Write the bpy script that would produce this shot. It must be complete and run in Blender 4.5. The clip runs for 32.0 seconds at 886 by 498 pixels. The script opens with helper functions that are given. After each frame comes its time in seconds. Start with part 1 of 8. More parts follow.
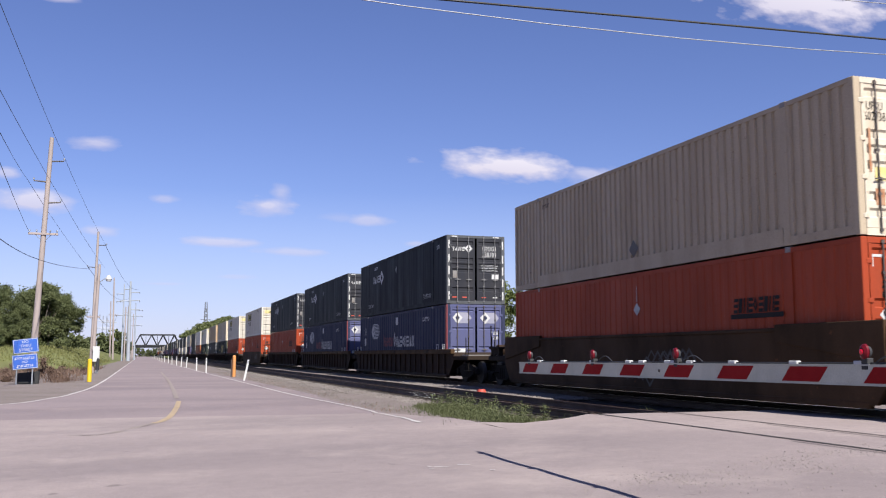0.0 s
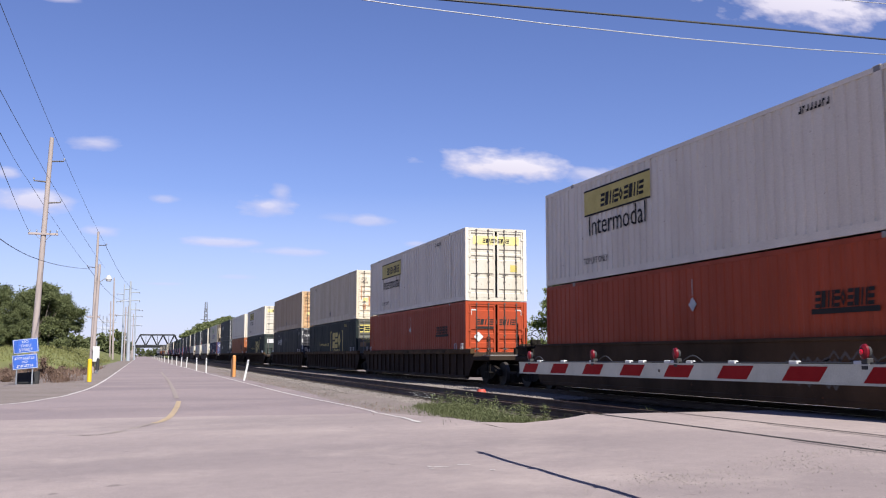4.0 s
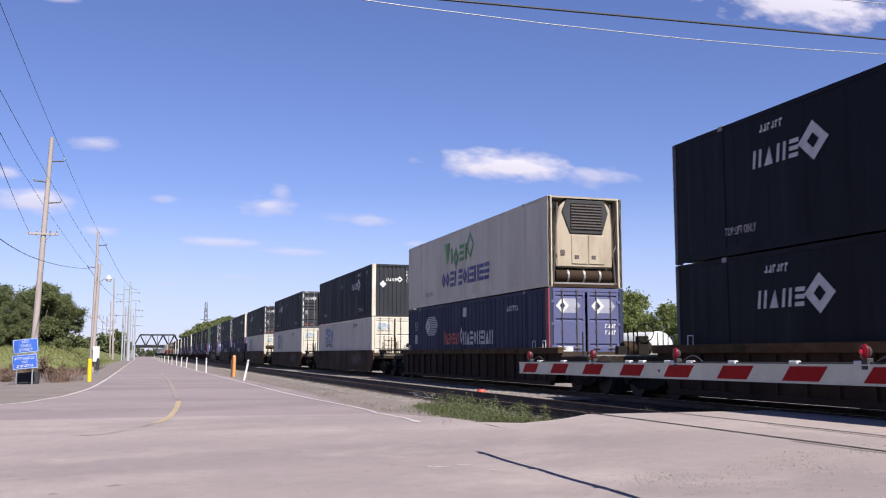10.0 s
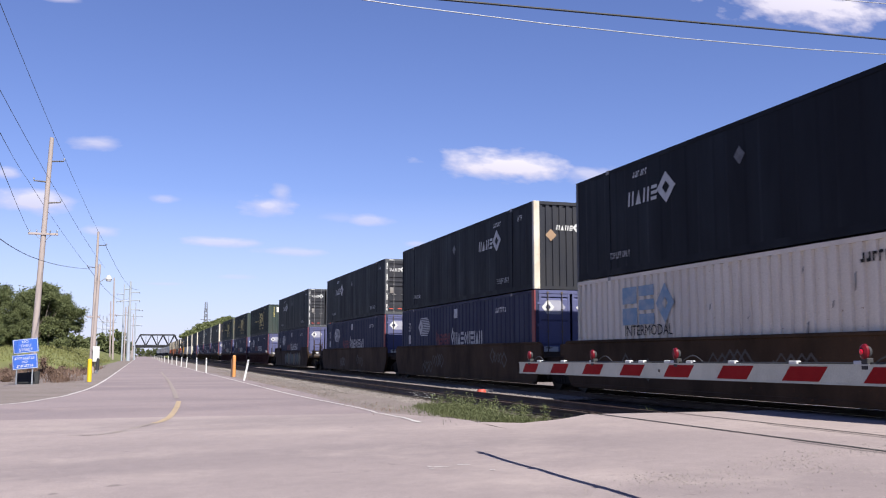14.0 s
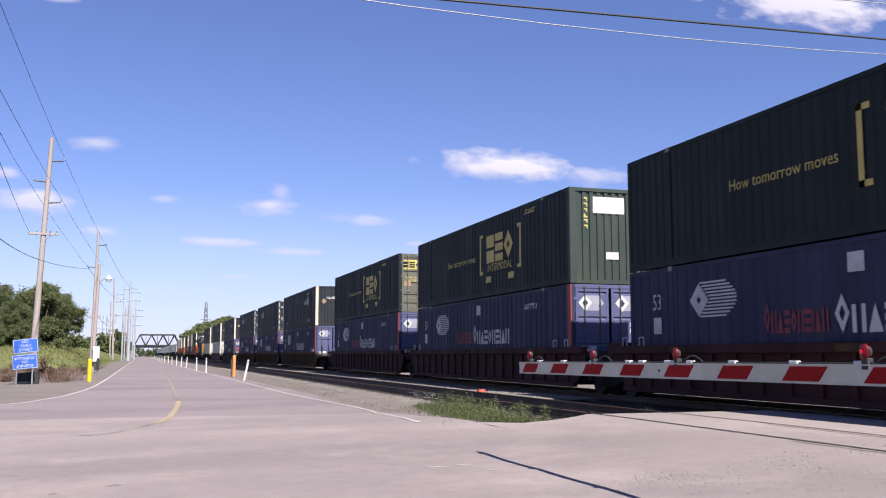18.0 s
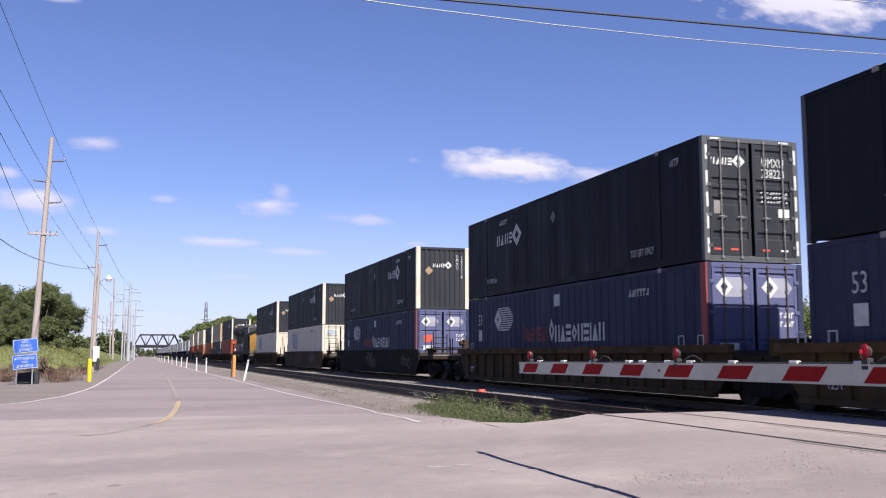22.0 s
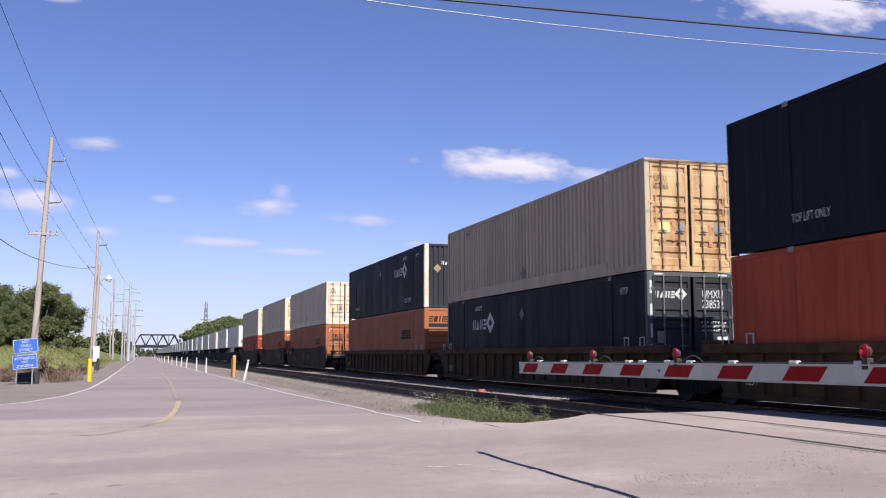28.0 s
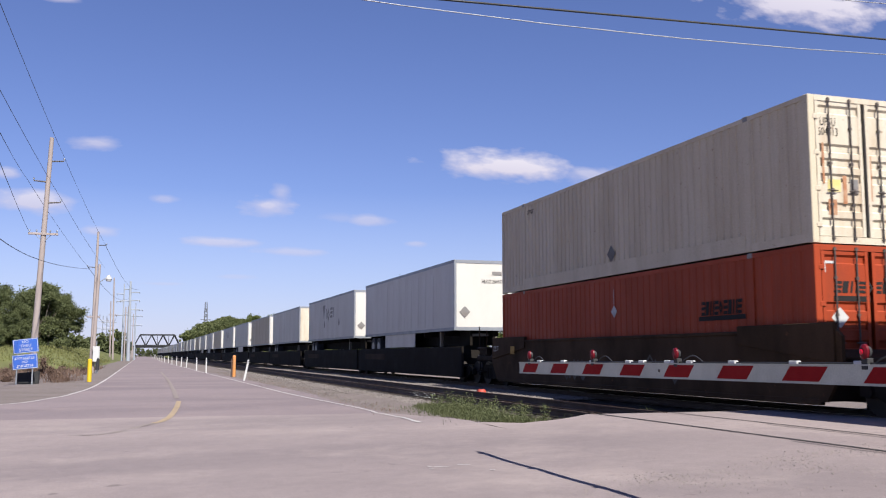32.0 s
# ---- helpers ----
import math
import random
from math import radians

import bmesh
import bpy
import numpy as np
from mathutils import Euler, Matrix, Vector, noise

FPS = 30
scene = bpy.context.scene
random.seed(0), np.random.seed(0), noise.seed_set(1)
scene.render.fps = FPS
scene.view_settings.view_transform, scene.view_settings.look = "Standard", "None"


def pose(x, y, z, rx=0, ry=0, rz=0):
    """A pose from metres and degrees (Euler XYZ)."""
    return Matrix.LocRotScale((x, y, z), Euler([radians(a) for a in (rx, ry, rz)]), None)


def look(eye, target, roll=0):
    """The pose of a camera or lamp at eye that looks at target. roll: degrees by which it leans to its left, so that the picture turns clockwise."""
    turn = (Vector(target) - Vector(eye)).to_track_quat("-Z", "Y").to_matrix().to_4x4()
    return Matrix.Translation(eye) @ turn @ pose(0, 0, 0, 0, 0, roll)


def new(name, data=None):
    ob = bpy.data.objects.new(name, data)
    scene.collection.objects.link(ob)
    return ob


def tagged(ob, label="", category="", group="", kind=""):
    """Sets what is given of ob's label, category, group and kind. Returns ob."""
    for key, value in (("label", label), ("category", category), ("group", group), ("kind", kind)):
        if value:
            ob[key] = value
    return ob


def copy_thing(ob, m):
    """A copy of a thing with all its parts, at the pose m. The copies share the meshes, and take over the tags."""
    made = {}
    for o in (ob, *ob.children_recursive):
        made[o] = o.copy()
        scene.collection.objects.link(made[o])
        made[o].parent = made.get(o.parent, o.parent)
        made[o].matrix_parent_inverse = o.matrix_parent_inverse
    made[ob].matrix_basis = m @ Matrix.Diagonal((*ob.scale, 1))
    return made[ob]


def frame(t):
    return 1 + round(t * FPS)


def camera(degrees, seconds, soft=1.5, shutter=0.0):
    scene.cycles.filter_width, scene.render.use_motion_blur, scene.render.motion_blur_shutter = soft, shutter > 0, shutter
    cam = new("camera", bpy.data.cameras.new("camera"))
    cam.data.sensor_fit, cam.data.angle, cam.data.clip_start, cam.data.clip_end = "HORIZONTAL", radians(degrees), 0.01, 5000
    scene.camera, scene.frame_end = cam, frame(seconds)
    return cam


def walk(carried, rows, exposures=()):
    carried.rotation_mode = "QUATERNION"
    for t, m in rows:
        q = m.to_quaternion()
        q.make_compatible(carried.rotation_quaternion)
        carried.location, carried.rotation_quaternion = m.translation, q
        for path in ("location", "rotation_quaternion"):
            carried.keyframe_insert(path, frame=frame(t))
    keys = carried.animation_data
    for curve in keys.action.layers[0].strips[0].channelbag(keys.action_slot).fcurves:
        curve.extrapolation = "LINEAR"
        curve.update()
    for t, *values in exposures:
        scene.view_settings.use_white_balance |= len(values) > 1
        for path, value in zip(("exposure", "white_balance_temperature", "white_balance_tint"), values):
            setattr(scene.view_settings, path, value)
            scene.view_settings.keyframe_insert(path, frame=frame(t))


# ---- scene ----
cam = camera(50.37, 32.0, soft=1.1, shutter=0.06)
EYE = (0.0, 0.0, 1.4)
YAW, TILT = radians(17.71), radians(6.404)
AIM = (math.sin(YAW) * math.cos(TILT), math.cos(YAW) * math.cos(TILT), 1.4 + math.sin(TILT))
walk(cam, [(0, look(EYE, AIM)), (32, look(EYE, AIM))], [(0, 0.95), (1, 1.07), (3, 1.06), (6, 0.92), (8, 0.92), (9, 0.98), (11, 1.05), (12.5, 1.0), (14, 1.1), (17, 1.15), (21, 1.15), (23, 1.03), (25, 1.0), (28, 1.04), (29, 1.06), (30, 0.93), (31, 0.95), (32, 0.88)])

# ---- world and sun ----
SUN_EL, SUN_AZ = radians(47.7), radians(169)
world = bpy.data.worlds.new("sky")
scene.world = world
world.use_nodes = True


def node(tree, kind, links=(), **values):
    """A node with its attributes set; links: (input, socket or value)."""
    n = tree.nodes.new(kind)
    if "operation" in values:
        n.operation, n.use_clamp = values["operation"], values["use_clamp"]
    if "data_type" in values:
        n.data_type = values["data_type"]
    if "blend_type" in values:
        n.blend_type = values["blend_type"]
    for socket, source in links:
        if isinstance(source, bpy.types.NodeSocket):
            tree.links.new(source, n.inputs[socket])
        else:
            n.inputs[socket].default_value = source
    return n


def calc(tree, op, a, b=0.0, clamp=False):
    n = node(tree, "ShaderNodeMath", [(0, a), (1, b)], operation=op, use_clamp=clamp)
    return n.outputs[0]


def build_sky():
    tree = world.node_tree
    tree.nodes.clear()
    out = node(tree, "ShaderNodeOutputWorld")
    sky = node(tree, "ShaderNodeTexSky")
    sky.sky_type, sky.sun_disc, sky.sun_elevation, sky.sun_rotation = "NISHITA", False, SUN_EL, SUN_AZ
    sky.altitude, sky.air_density, sky.dust_density, sky.ozone_density = 200, 1.0, 0.2, 2.6
    way = node(tree, "ShaderNodeTexCoord").outputs["Generated"]
    split = node(tree, "ShaderNodeSeparateXYZ", [(0, way)])
    depth = calc(tree, "MAXIMUM", calc(tree, "ABSOLUTE", split.outputs[1]), 0.05)
    u = calc(tree, "DIVIDE", split.outputs[0], depth)
    v = calc(tree, "DIVIDE", split.outputs[2], depth)
    flat = node(tree, "ShaderNodeCombineXYZ", [(0, u), (1, calc(tree, "MULTIPLY", v, 2.6)), (2, split.outputs[1])])
    wisps = node(tree, "ShaderNodeTexNoise", [("Vector", flat.outputs[0]), ("Scale", 22.0), ("Detail", 5.0), ("Roughness", 0.52)])
    rough = calc(tree, "SUBTRACT", wisps.outputs[0], 0.5)
    # fair-weather clouds: place across and up, half width, half height, density
    clouds = [(0.398, 0.217, 0.092, 0.020, 1.0), (0.512, 0.212, 0.050, 0.015, 0.6), (0.122, 0.157, 0.034, 0.012, 0.72), (0.137, 0.172, 0.014, 0.012, 0.42),
              (0.073, 0.117, 0.045, 0.006, 0.6), (0.234, 0.147, 0.026, 0.009, 0.5), (0.200, 0.148, 0.026, 0.006, 0.2), (0.155, 0.109, 0.045, 0.005, 0.45),
              (-0.050, 0.214, 0.026, 0.009, 0.6), (-0.108, 0.152, 0.050, 0.013, 0.8), (-0.046, 0.123, 0.022, 0.007, 0.5),
              (0.019, 0.159, 0.016, 0.005, 0.4), (0.82, 0.465, 0.17, 0.038, 1.0), (0.088, 0.081, 0.024, 0.003, 0.25),
              (0.910, 0.204, 0.040, 0.007, 0.75), (0.93, 0.140, 0.075, 0.013, 0.7), (0.287, 0.123, 0.014, 0.004, 0.4),
              (0.018, 0.072, 0.026, 0.002, 0.25), (-0.132, 0.178, 0.016, 0.007, 0.6), (-0.088, 0.362, 0.02, 0.006, 0.5),
              (0.70, 0.115, 0.06, 0.008, 0.45), (1.5, 0.4, 0.3, 0.06, 0.8), (-0.9, 0.35, 0.3, 0.05, 0.8), (-1.6, 0.3, 0.3, 0.05, 0.7)]
    cover = bright = None
    for cu, cv, ru, rv, dense in clouds:
        a = calc(tree, "MULTIPLY", calc(tree, "SUBTRACT", u, cu), 1 / ru)
        b = calc(tree, "MULTIPLY", calc(tree, "SUBTRACT", v, cv), 1 / rv)
        far = calc(tree, "SQRT", calc(tree, "ADD", calc(tree, "MULTIPLY", a, a), calc(tree, "MULTIPLY", b, b)))
        mask = calc(tree, "ADD", calc(tree, "SUBTRACT", 1.0, far), calc(tree, "MULTIPLY", rough, 1.7))
        mask = calc(tree, "MULTIPLY", calc(tree, "MULTIPLY", mask, 1.5, clamp=True), dense)
        top = calc(tree, "MULTIPLY", mask, calc(tree, "ADD", calc(tree, "MULTIPLY", b, 0.55), 0.62, clamp=True))
        cover = mask if cover is None else calc(tree, "MAXIMUM", cover, mask)
        bright = top if bright is None else calc(tree, "MAXIMUM", bright, top)
    haze = node(tree, "ShaderNodeMapRange", [("Value", split.outputs[2]), ("From Min", 0.0), ("From Max", 0.17), ("To Min", 0.60), ("To Max", 0.0)])
    tint = node(tree, "ShaderNodeMixRGB", [("Fac", 1.0), ("Color1", sky.outputs[0]), ("Color2", (0.93, 0.905, 1.30, 1))], blend_type="MULTIPLY").outputs[0]

    def blend(factor, a, b):
        return node(tree, "ShaderNodeMixRGB", [("Fac", factor), ("Color1", a), ("Color2", b)]).outputs[0]

    hazy = blend(haze.outputs[0], tint, (6.3, 7.15, 10.2, 1))
    billow = node(tree, "ShaderNodeMixRGB", [("Fac", bright), ("Color1", (6.9, 6.5, 8.3, 1)), ("Color2", (9.6, 9.2, 10.3, 1))]).outputs[0]
    full = node(tree, "ShaderNodeMixRGB", [("Fac", cover), ("Color1", hazy), ("Color2", billow)]).outputs[0]
    back = node(tree, "ShaderNodeBackground", [("Color", full), ("Strength", 0.050)])
    tree.links.new(back.outputs[0], out.inputs[0])


build_sky()
sun_data = bpy.data.lights.new("sun", "SUN")
sun_data.energy, sun_data.angle, sun_data.color = 5.0, radians(0.53), (1.0, 0.955, 0.89)
sun = new("sun", sun_data)
sun.matrix_world = look((math.sin(SUN_AZ) * 50, math.cos(SUN_AZ) * 50, 50 * math.tan(SUN_EL)), (0, 0, 0))

# ---- materials ----
MATS = {}


def paint(name, colour, rough=0.5, metal=0.0, stain=None, amount=0.3, scale=1.2, grain=0.15, bump=0.15, streak=1.0, fleck=0.0, spec=0.5, vary=0.0, fine_scale=0.0, sweep=None):
    """A worn surface: base colour, large stains (stretched downwards by streak), fine grain, relief and, with vary, a shift from object to object."""
    if name in MATS:
        return MATS[name]
    m = bpy.data.materials.new(name)
    m.use_nodes = True
    tree = m.node_tree
    bsdf = [n for n in tree.nodes if n.type == "BSDF_PRINCIPLED"][0]
    coord = node(tree, "ShaderNodeTexCoord").outputs["Object"]
    wide = node(tree, "ShaderNodeMapping", [("Vector", coord), ("Scale", sweep or (1, 1, 1 / streak))])
    big = node(tree, "ShaderNodeTexNoise", [("Vector", wide.outputs[0]), ("Scale", scale), ("Detail", 6.0), ("Roughness", 0.65)])
    fine = node(tree, "ShaderNodeTexNoise", [("Vector", coord), ("Scale", fine_scale or scale * 30), ("Detail", 4.0), ("Roughness", 0.7)])
    dirt = tuple(stain) if stain else tuple(c * 0.55 for c in colour)
    ramp = node(tree, "ShaderNodeMapRange", [("Value", big.outputs[0]), ("From Min", 0.42), ("From Max", 0.75), ("To Min", 0.0), ("To Max", amount)])
    mix = node(tree, "ShaderNodeMixRGB", [("Fac", ramp.outputs[0]), ("Color1", (*colour, 1)), ("Color2", (*dirt, 1))])
    shade = node(tree, "ShaderNodeMapRange", [("Value", fine.outputs[0]), ("From Min", 0.25), ("From Max", 0.75), ("To Min", 1 - grain), ("To Max", 1 + grain)])
    value = shade.outputs[0]
    if vary:
        info = node(tree, "ShaderNodeObjectInfo").outputs["Random"]
        value = calc(tree, "MULTIPLY", value, calc(tree, "ADD", calc(tree, "MULTIPLY", info, 2 * vary), 1 - vary))
    grained = node(tree, "ShaderNodeMixRGB", [("Fac", 1.0), ("Color1", mix.outputs[0]), ("Color2", value)], blend_type="MULTIPLY")
    colour_out = grained.outputs[0]
    if fleck:
        spots = node(tree, "ShaderNodeTexNoise", [("Vector", coord), ("Scale", scale * 7), ("Detail", 5.0), ("Roughness", 0.75)])
        cut = node(tree, "ShaderNodeMapRange", [("Value", spots.outputs[0]), ("From Min", 0.66 - fleck * 0.1), ("From Max", 0.70), ("To Min", 0), ("To Max", 0.85)])
        rusty = node(tree, "ShaderNodeMixRGB", [("Fac", cut.outputs[0]), ("Color1", colour_out), ("Color2", (0.13, 0.05, 0.022, 1))])
        colour_out = rusty.outputs[0]
    tree.links.new(colour_out, bsdf.inputs["Base Color"])
    gloss = node(tree, "ShaderNodeMapRange", [("Value", big.outputs[0]), ("From Min", 0.3), ("From Max", 0.7), ("To Min", max(rough - 0.1, 0.05)), ("To Max", min(rough + 0.12, 1))])
    tree.links.new(gloss.outputs[0], bsdf.inputs["Roughness"])
    bsdf.inputs["Metallic"].default_value = metal
    bsdf.inputs["Specular IOR Level"].default_value = spec
    if bump:
        relief = node(tree, "ShaderNodeBump", [("Height", fine.outputs[0]), ("Strength", bump), ("Distance", 0.02)])
        tree.links.new(relief.outputs[0], bsdf.inputs["Normal"])
    MATS[name] = m
    return m


def glow(name, colour, strength):
    m = bpy.data.materials.new(name)
    m.use_nodes = True
    b = [n for n in m.node_tree.nodes if n.type == "BSDF_PRINCIPLED"][0]
    b.inputs["Base Color"].default_value = (*colour, 1)
    b.inputs["Emission Color"].default_value = (*colour, 1)
    b.inputs["Emission Strength"].default_value = strength
    b.inputs["Roughness"].default_value = 0.25
    return m


# container navy, with the shade of the long sides put into the colour
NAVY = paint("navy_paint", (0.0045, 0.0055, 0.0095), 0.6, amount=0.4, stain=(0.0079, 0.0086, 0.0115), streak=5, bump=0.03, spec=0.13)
ROD = paint("silvery_lock_rod", (0.15, 0.15, 0.155), 0.5, metal=0.2, amount=0.5, stain=(0.08, 0.065, 0.055), scale=3, bump=0.03)
GREEN_DOOR = paint("greyed_green_door_paint", (0.085, 0.090, 0.076), 0.6, amount=0.8, stain=(0.105, 0.070, 0.045), streak=4, scale=1.6, bump=0.05, fleck=0.3, spec=0.3)
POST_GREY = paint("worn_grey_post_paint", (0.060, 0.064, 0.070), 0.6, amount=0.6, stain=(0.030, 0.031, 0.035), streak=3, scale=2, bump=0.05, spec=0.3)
# navy lightened to paint in the sun on the ends; stains are wear
NAVY_LIT = paint("worn_navy_paint", (0.0120, 0.0132, 0.0195), 0.6, amount=0.7, stain=(0.029, 0.027, 0.028), streak=4, bump=0.05, spec=0.3)
# container blue, darkened in the colour for the shaded sides
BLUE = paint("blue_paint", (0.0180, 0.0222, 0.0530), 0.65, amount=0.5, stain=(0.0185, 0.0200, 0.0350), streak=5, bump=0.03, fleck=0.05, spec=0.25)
# the same blue with sunlight put into the colour, for the door ends
BLUE_LIT = paint("worn_blue_paint", (0.0640, 0.0700, 0.1480), 0.65, amount=0.5, stain=(0.0840, 0.0860, 0.1280), streak=4, bump=0.05, spec=0.25)
ORANGE = paint("deep_orange_paint", (0.2780, 0.0366, 0.0074), 0.6, amount=0.6, stain=(0.1480, 0.0300, 0.0130), streak=4, bump=0.03, vary=0.08, spec=0.3)
PALE = paint("faded_orange_paint", (0.2760, 0.0890, 0.0330), 0.65, amount=0.6, stain=(0.1700, 0.0660, 0.0330), streak=4, bump=0.03, spec=0.3)
GREY = paint("warm_grey_paint", (0.3506, 0.2870, 0.2048), 0.6, amount=0.55, stain=(0.2215, 0.1729, 0.1187), streak=6, bump=0.05, fleck=0.08, vary=0.10, spec=0.3)
BEIGE = paint("beige_paint", (0.4149, 0.3159, 0.2121), 0.6, amount=0.6, stain=(0.2735, 0.1886, 0.1131), streak=6, bump=0.05, fleck=0.12, spec=0.3)
# rust stains are wear; the base is GREY lightened to paint in sunlit doors
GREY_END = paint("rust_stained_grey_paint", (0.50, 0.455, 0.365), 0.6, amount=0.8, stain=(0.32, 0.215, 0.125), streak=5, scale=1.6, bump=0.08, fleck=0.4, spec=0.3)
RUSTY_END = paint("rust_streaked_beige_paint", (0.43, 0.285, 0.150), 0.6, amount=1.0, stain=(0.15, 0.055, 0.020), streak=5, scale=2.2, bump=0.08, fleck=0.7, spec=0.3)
WHITE = paint("white_paint", (0.5629, 0.5037, 0.4209), 0.5, amount=0.4, stain=(0.3694, 0.3250, 0.2692), streak=5, bump=0.03, fleck=0.05)
WHITE_END = paint("stained_white_paint", (0.4316, 0.4052, 0.3447), 0.5, amount=0.6, stain=(0.3481, 0.2837, 0.1880), streak=4, bump=0.05, fleck=0.25)
POST = paint("chipped_white_post_paint", (0.4677, 0.4451, 0.3772), 0.55, amount=0.9, stain=(0.2716, 0.1584, 0.0679), streak=2, scale=1.6, bump=0.05, fleck=0.5)
# container green, made darker to carry the shade on the sides
GREEN = paint("dark_green_paint", (0.0085, 0.0138, 0.0142), 0.62, amount=0.45, stain=(0.0140, 0.0185, 0.0175), streak=5, bump=0.03, spec=0.18)
# that green painted lighter where the ends face the sun, plus rusty weathering
GREEN_LIT = paint("weathered_green_paint", (0.0221, 0.0338, 0.0309), 0.6, amount=0.6, stain=(0.0626, 0.0552, 0.0405), streak=4, bump=0.05, fleck=0.25, spec=0.3)
PLATE_GOLD = paint("dirty_orange_yellow_plate", (0.30, 0.17, 0.018), 0.6, amount=0.6, stain=(0.12, 0.07, 0.02), scale=4, bump=0)
RUST = paint("rust_streak", (0.30, 0.125, 0.055), 0.85, amount=0.9, stain=(0.42, 0.30, 0.20), streak=4, scale=5, bump=0.05)
MARK = paint("white_marking", (0.4376, 0.4376, 0.4300), 0.6, amount=0.4, scale=3, bump=0)
MARK_DIM = paint("worn_white_marking", (0.4048, 0.4140, 0.4232), 0.6, amount=0.6, stain=(0.1840, 0.1840, 0.1932), scale=4, bump=0)
BLACK_MARK = paint("black_marking", (0.018, 0.017, 0.017), 0.7, bump=0, spec=0.15)
GOLD = paint("dull_yellow_marking", (0.4376, 0.3546, 0.0905), 0.6, amount=0.5, scale=2, bump=0)
AZURE = paint("faded_light_blue_marking", (0.125, 0.22, 0.32), 0.6, amount=1.0, stain=(0.36, 0.37, 0.37), streak=3, scale=2.4, bump=0)
RED_MARK = paint("red_marking", (0.4149, 0.0528, 0.0302), 0.6, bump=0)
RED_STRIPE = paint("dull_red_stripe_paint", (0.21, 0.028, 0.026), 0.6, amount=0.6, stain=(0.10, 0.03, 0.03), streak=3, bump=0.03)
HEX_PALE = paint("faded_hexagon_marking", (0.235, 0.235, 0.285), 0.6, amount=0.7, stain=(0.15, 0.155, 0.215), scale=3, bump=0)
CRUMB = paint("pale_grit", (0.2392, 0.2070, 0.1932), 0.95, amount=0.5, bump=0.2, vary=0.3)
LEAF_MARK = paint("green_marking", (0.085, 0.24, 0.065), 0.6, amount=0.4, bump=0)
INDIGO_MARK = paint("indigo_marking", (0.055, 0.045, 0.18), 0.6, amount=0.4, bump=0)
FAINT_MARK = paint("faint_grey_marking", (0.085, 0.088, 0.098), 0.6, amount=0.8, stain=(0.03, 0.032, 0.04), scale=5, bump=0)
PALE_GOLD = paint("sun_faded_yellow_panel", (0.52, 0.44, 0.15), 0.6, amount=0.7, stain=(0.50, 0.46, 0.33), scale=3, bump=0)
TAN_MARK = paint("tan_placard", (0.235, 0.150, 0.088), 0.6, amount=0.4, bump=0)
DARK_STEEL = paint("dark_lattice_steel", (0.10, 0.105, 0.115), 0.6, amount=0.4, bump=0.03)
POLE_STEEL = paint("pale_pole_steel", (0.27, 0.295, 0.33), 0.6, amount=0.3, bump=0.03)
STEEL = paint("grey_steel", (0.2116, 0.2024, 0.1932), 0.5, metal=0.3, amount=0.6, stain=(0.1196, 0.0736, 0.0460), bump=0.05)
BAR = paint("dark_bar_steel", (0.055, 0.048, 0.045), 0.5, amount=0.5, stain=(0.10, 0.06, 0.04), bump=0.05)
CAR_BROWN = paint("brown_car_paint", (0.029, 0.0165, 0.0100), 0.8, amount=0.7, stain=(0.013, 0.0085, 0.0060), streak=3, bump=0.1, fleck=0.15, spec=0.15)
CAR_MAROON = paint("maroon_car_paint", (0.0500, 0.0265, 0.0120), 0.8, amount=0.9, stain=(0.0190, 0.0122, 0.0062), streak=2, scale=0.8, bump=0.1, fleck=0.1, spec=0.2)
PALE_GREY = paint("pale_grey_paint", (0.50, 0.435, 0.325), 0.6, amount=0.7, stain=(0.35, 0.285, 0.20), streak=6, bump=0.05, fleck=0.1, spec=0.3)
CAR_YELLOW = paint("grimy_yellow_car_paint", (0.050, 0.030, 0.011), 0.8, amount=0.9, stain=(0.014, 0.010, 0.007), streak=3, bump=0.1, fleck=0.2, spec=0.2)
# top rails of the ribbed cars, a lighter brown than their sides
RAIL_BROWN = paint("dusty_brown_rail_paint", (0.075, 0.044, 0.021), 0.85, amount=0.9, stain=(0.028, 0.018, 0.011), streak=0.4, scale=1.2, bump=0.1, fleck=0.25, spec=0.15)
CAR_RED = paint("oxide_red_car_paint", (0.0330, 0.0086, 0.0078), 0.8, amount=0.6, stain=(0.0140, 0.0074, 0.0068), streak=3, bump=0.1, spec=0.25)
CAR_DARK = paint("grimy_running_gear", (0.0095, 0.0080, 0.0068), 0.9, amount=0.6, stain=(0.018, 0.0135, 0.010), bump=0.1, spec=0.15)
DECK = paint("grimy_deck_paint", (0.024, 0.016, 0.011), 0.85, amount=0.7, stain=(0.012, 0.010, 0.009), bump=0.1, fleck=0.2, spec=0.15)
WHEEL = paint("wheel_steel", (0.030, 0.025, 0.021), 0.7, metal=0.3, amount=0.4, bump=0.05)
RUBBER = paint("black_rubber", (0.02, 0.02, 0.021), 0.8, bump=0.1)
RUBBLE = paint("pale_rubble", (0.30, 0.265, 0.235), 0.95, amount=0.7, stain=(0.16, 0.14, 0.12), scale=2.5, grain=0.35, bump=0.9, spec=0.2, fine_scale=14)
TEAL = paint("dull_teal_spray_paint", (0.045, 0.075, 0.070), 0.7, amount=0.8, stain=(0.030, 0.034, 0.030), scale=1.5, bump=0.02)
SLATE = paint("slate_spray_paint", (0.040, 0.042, 0.060), 0.7, amount=0.8, stain=(0.022, 0.020, 0.022), scale=1.5, bump=0.02)
OLIVE = paint("olive_cream_spray_paint", (0.115, 0.105, 0.066), 0.7, amount=0.9, stain=(0.045, 0.032, 0.020), scale=1.8, bump=0.02)
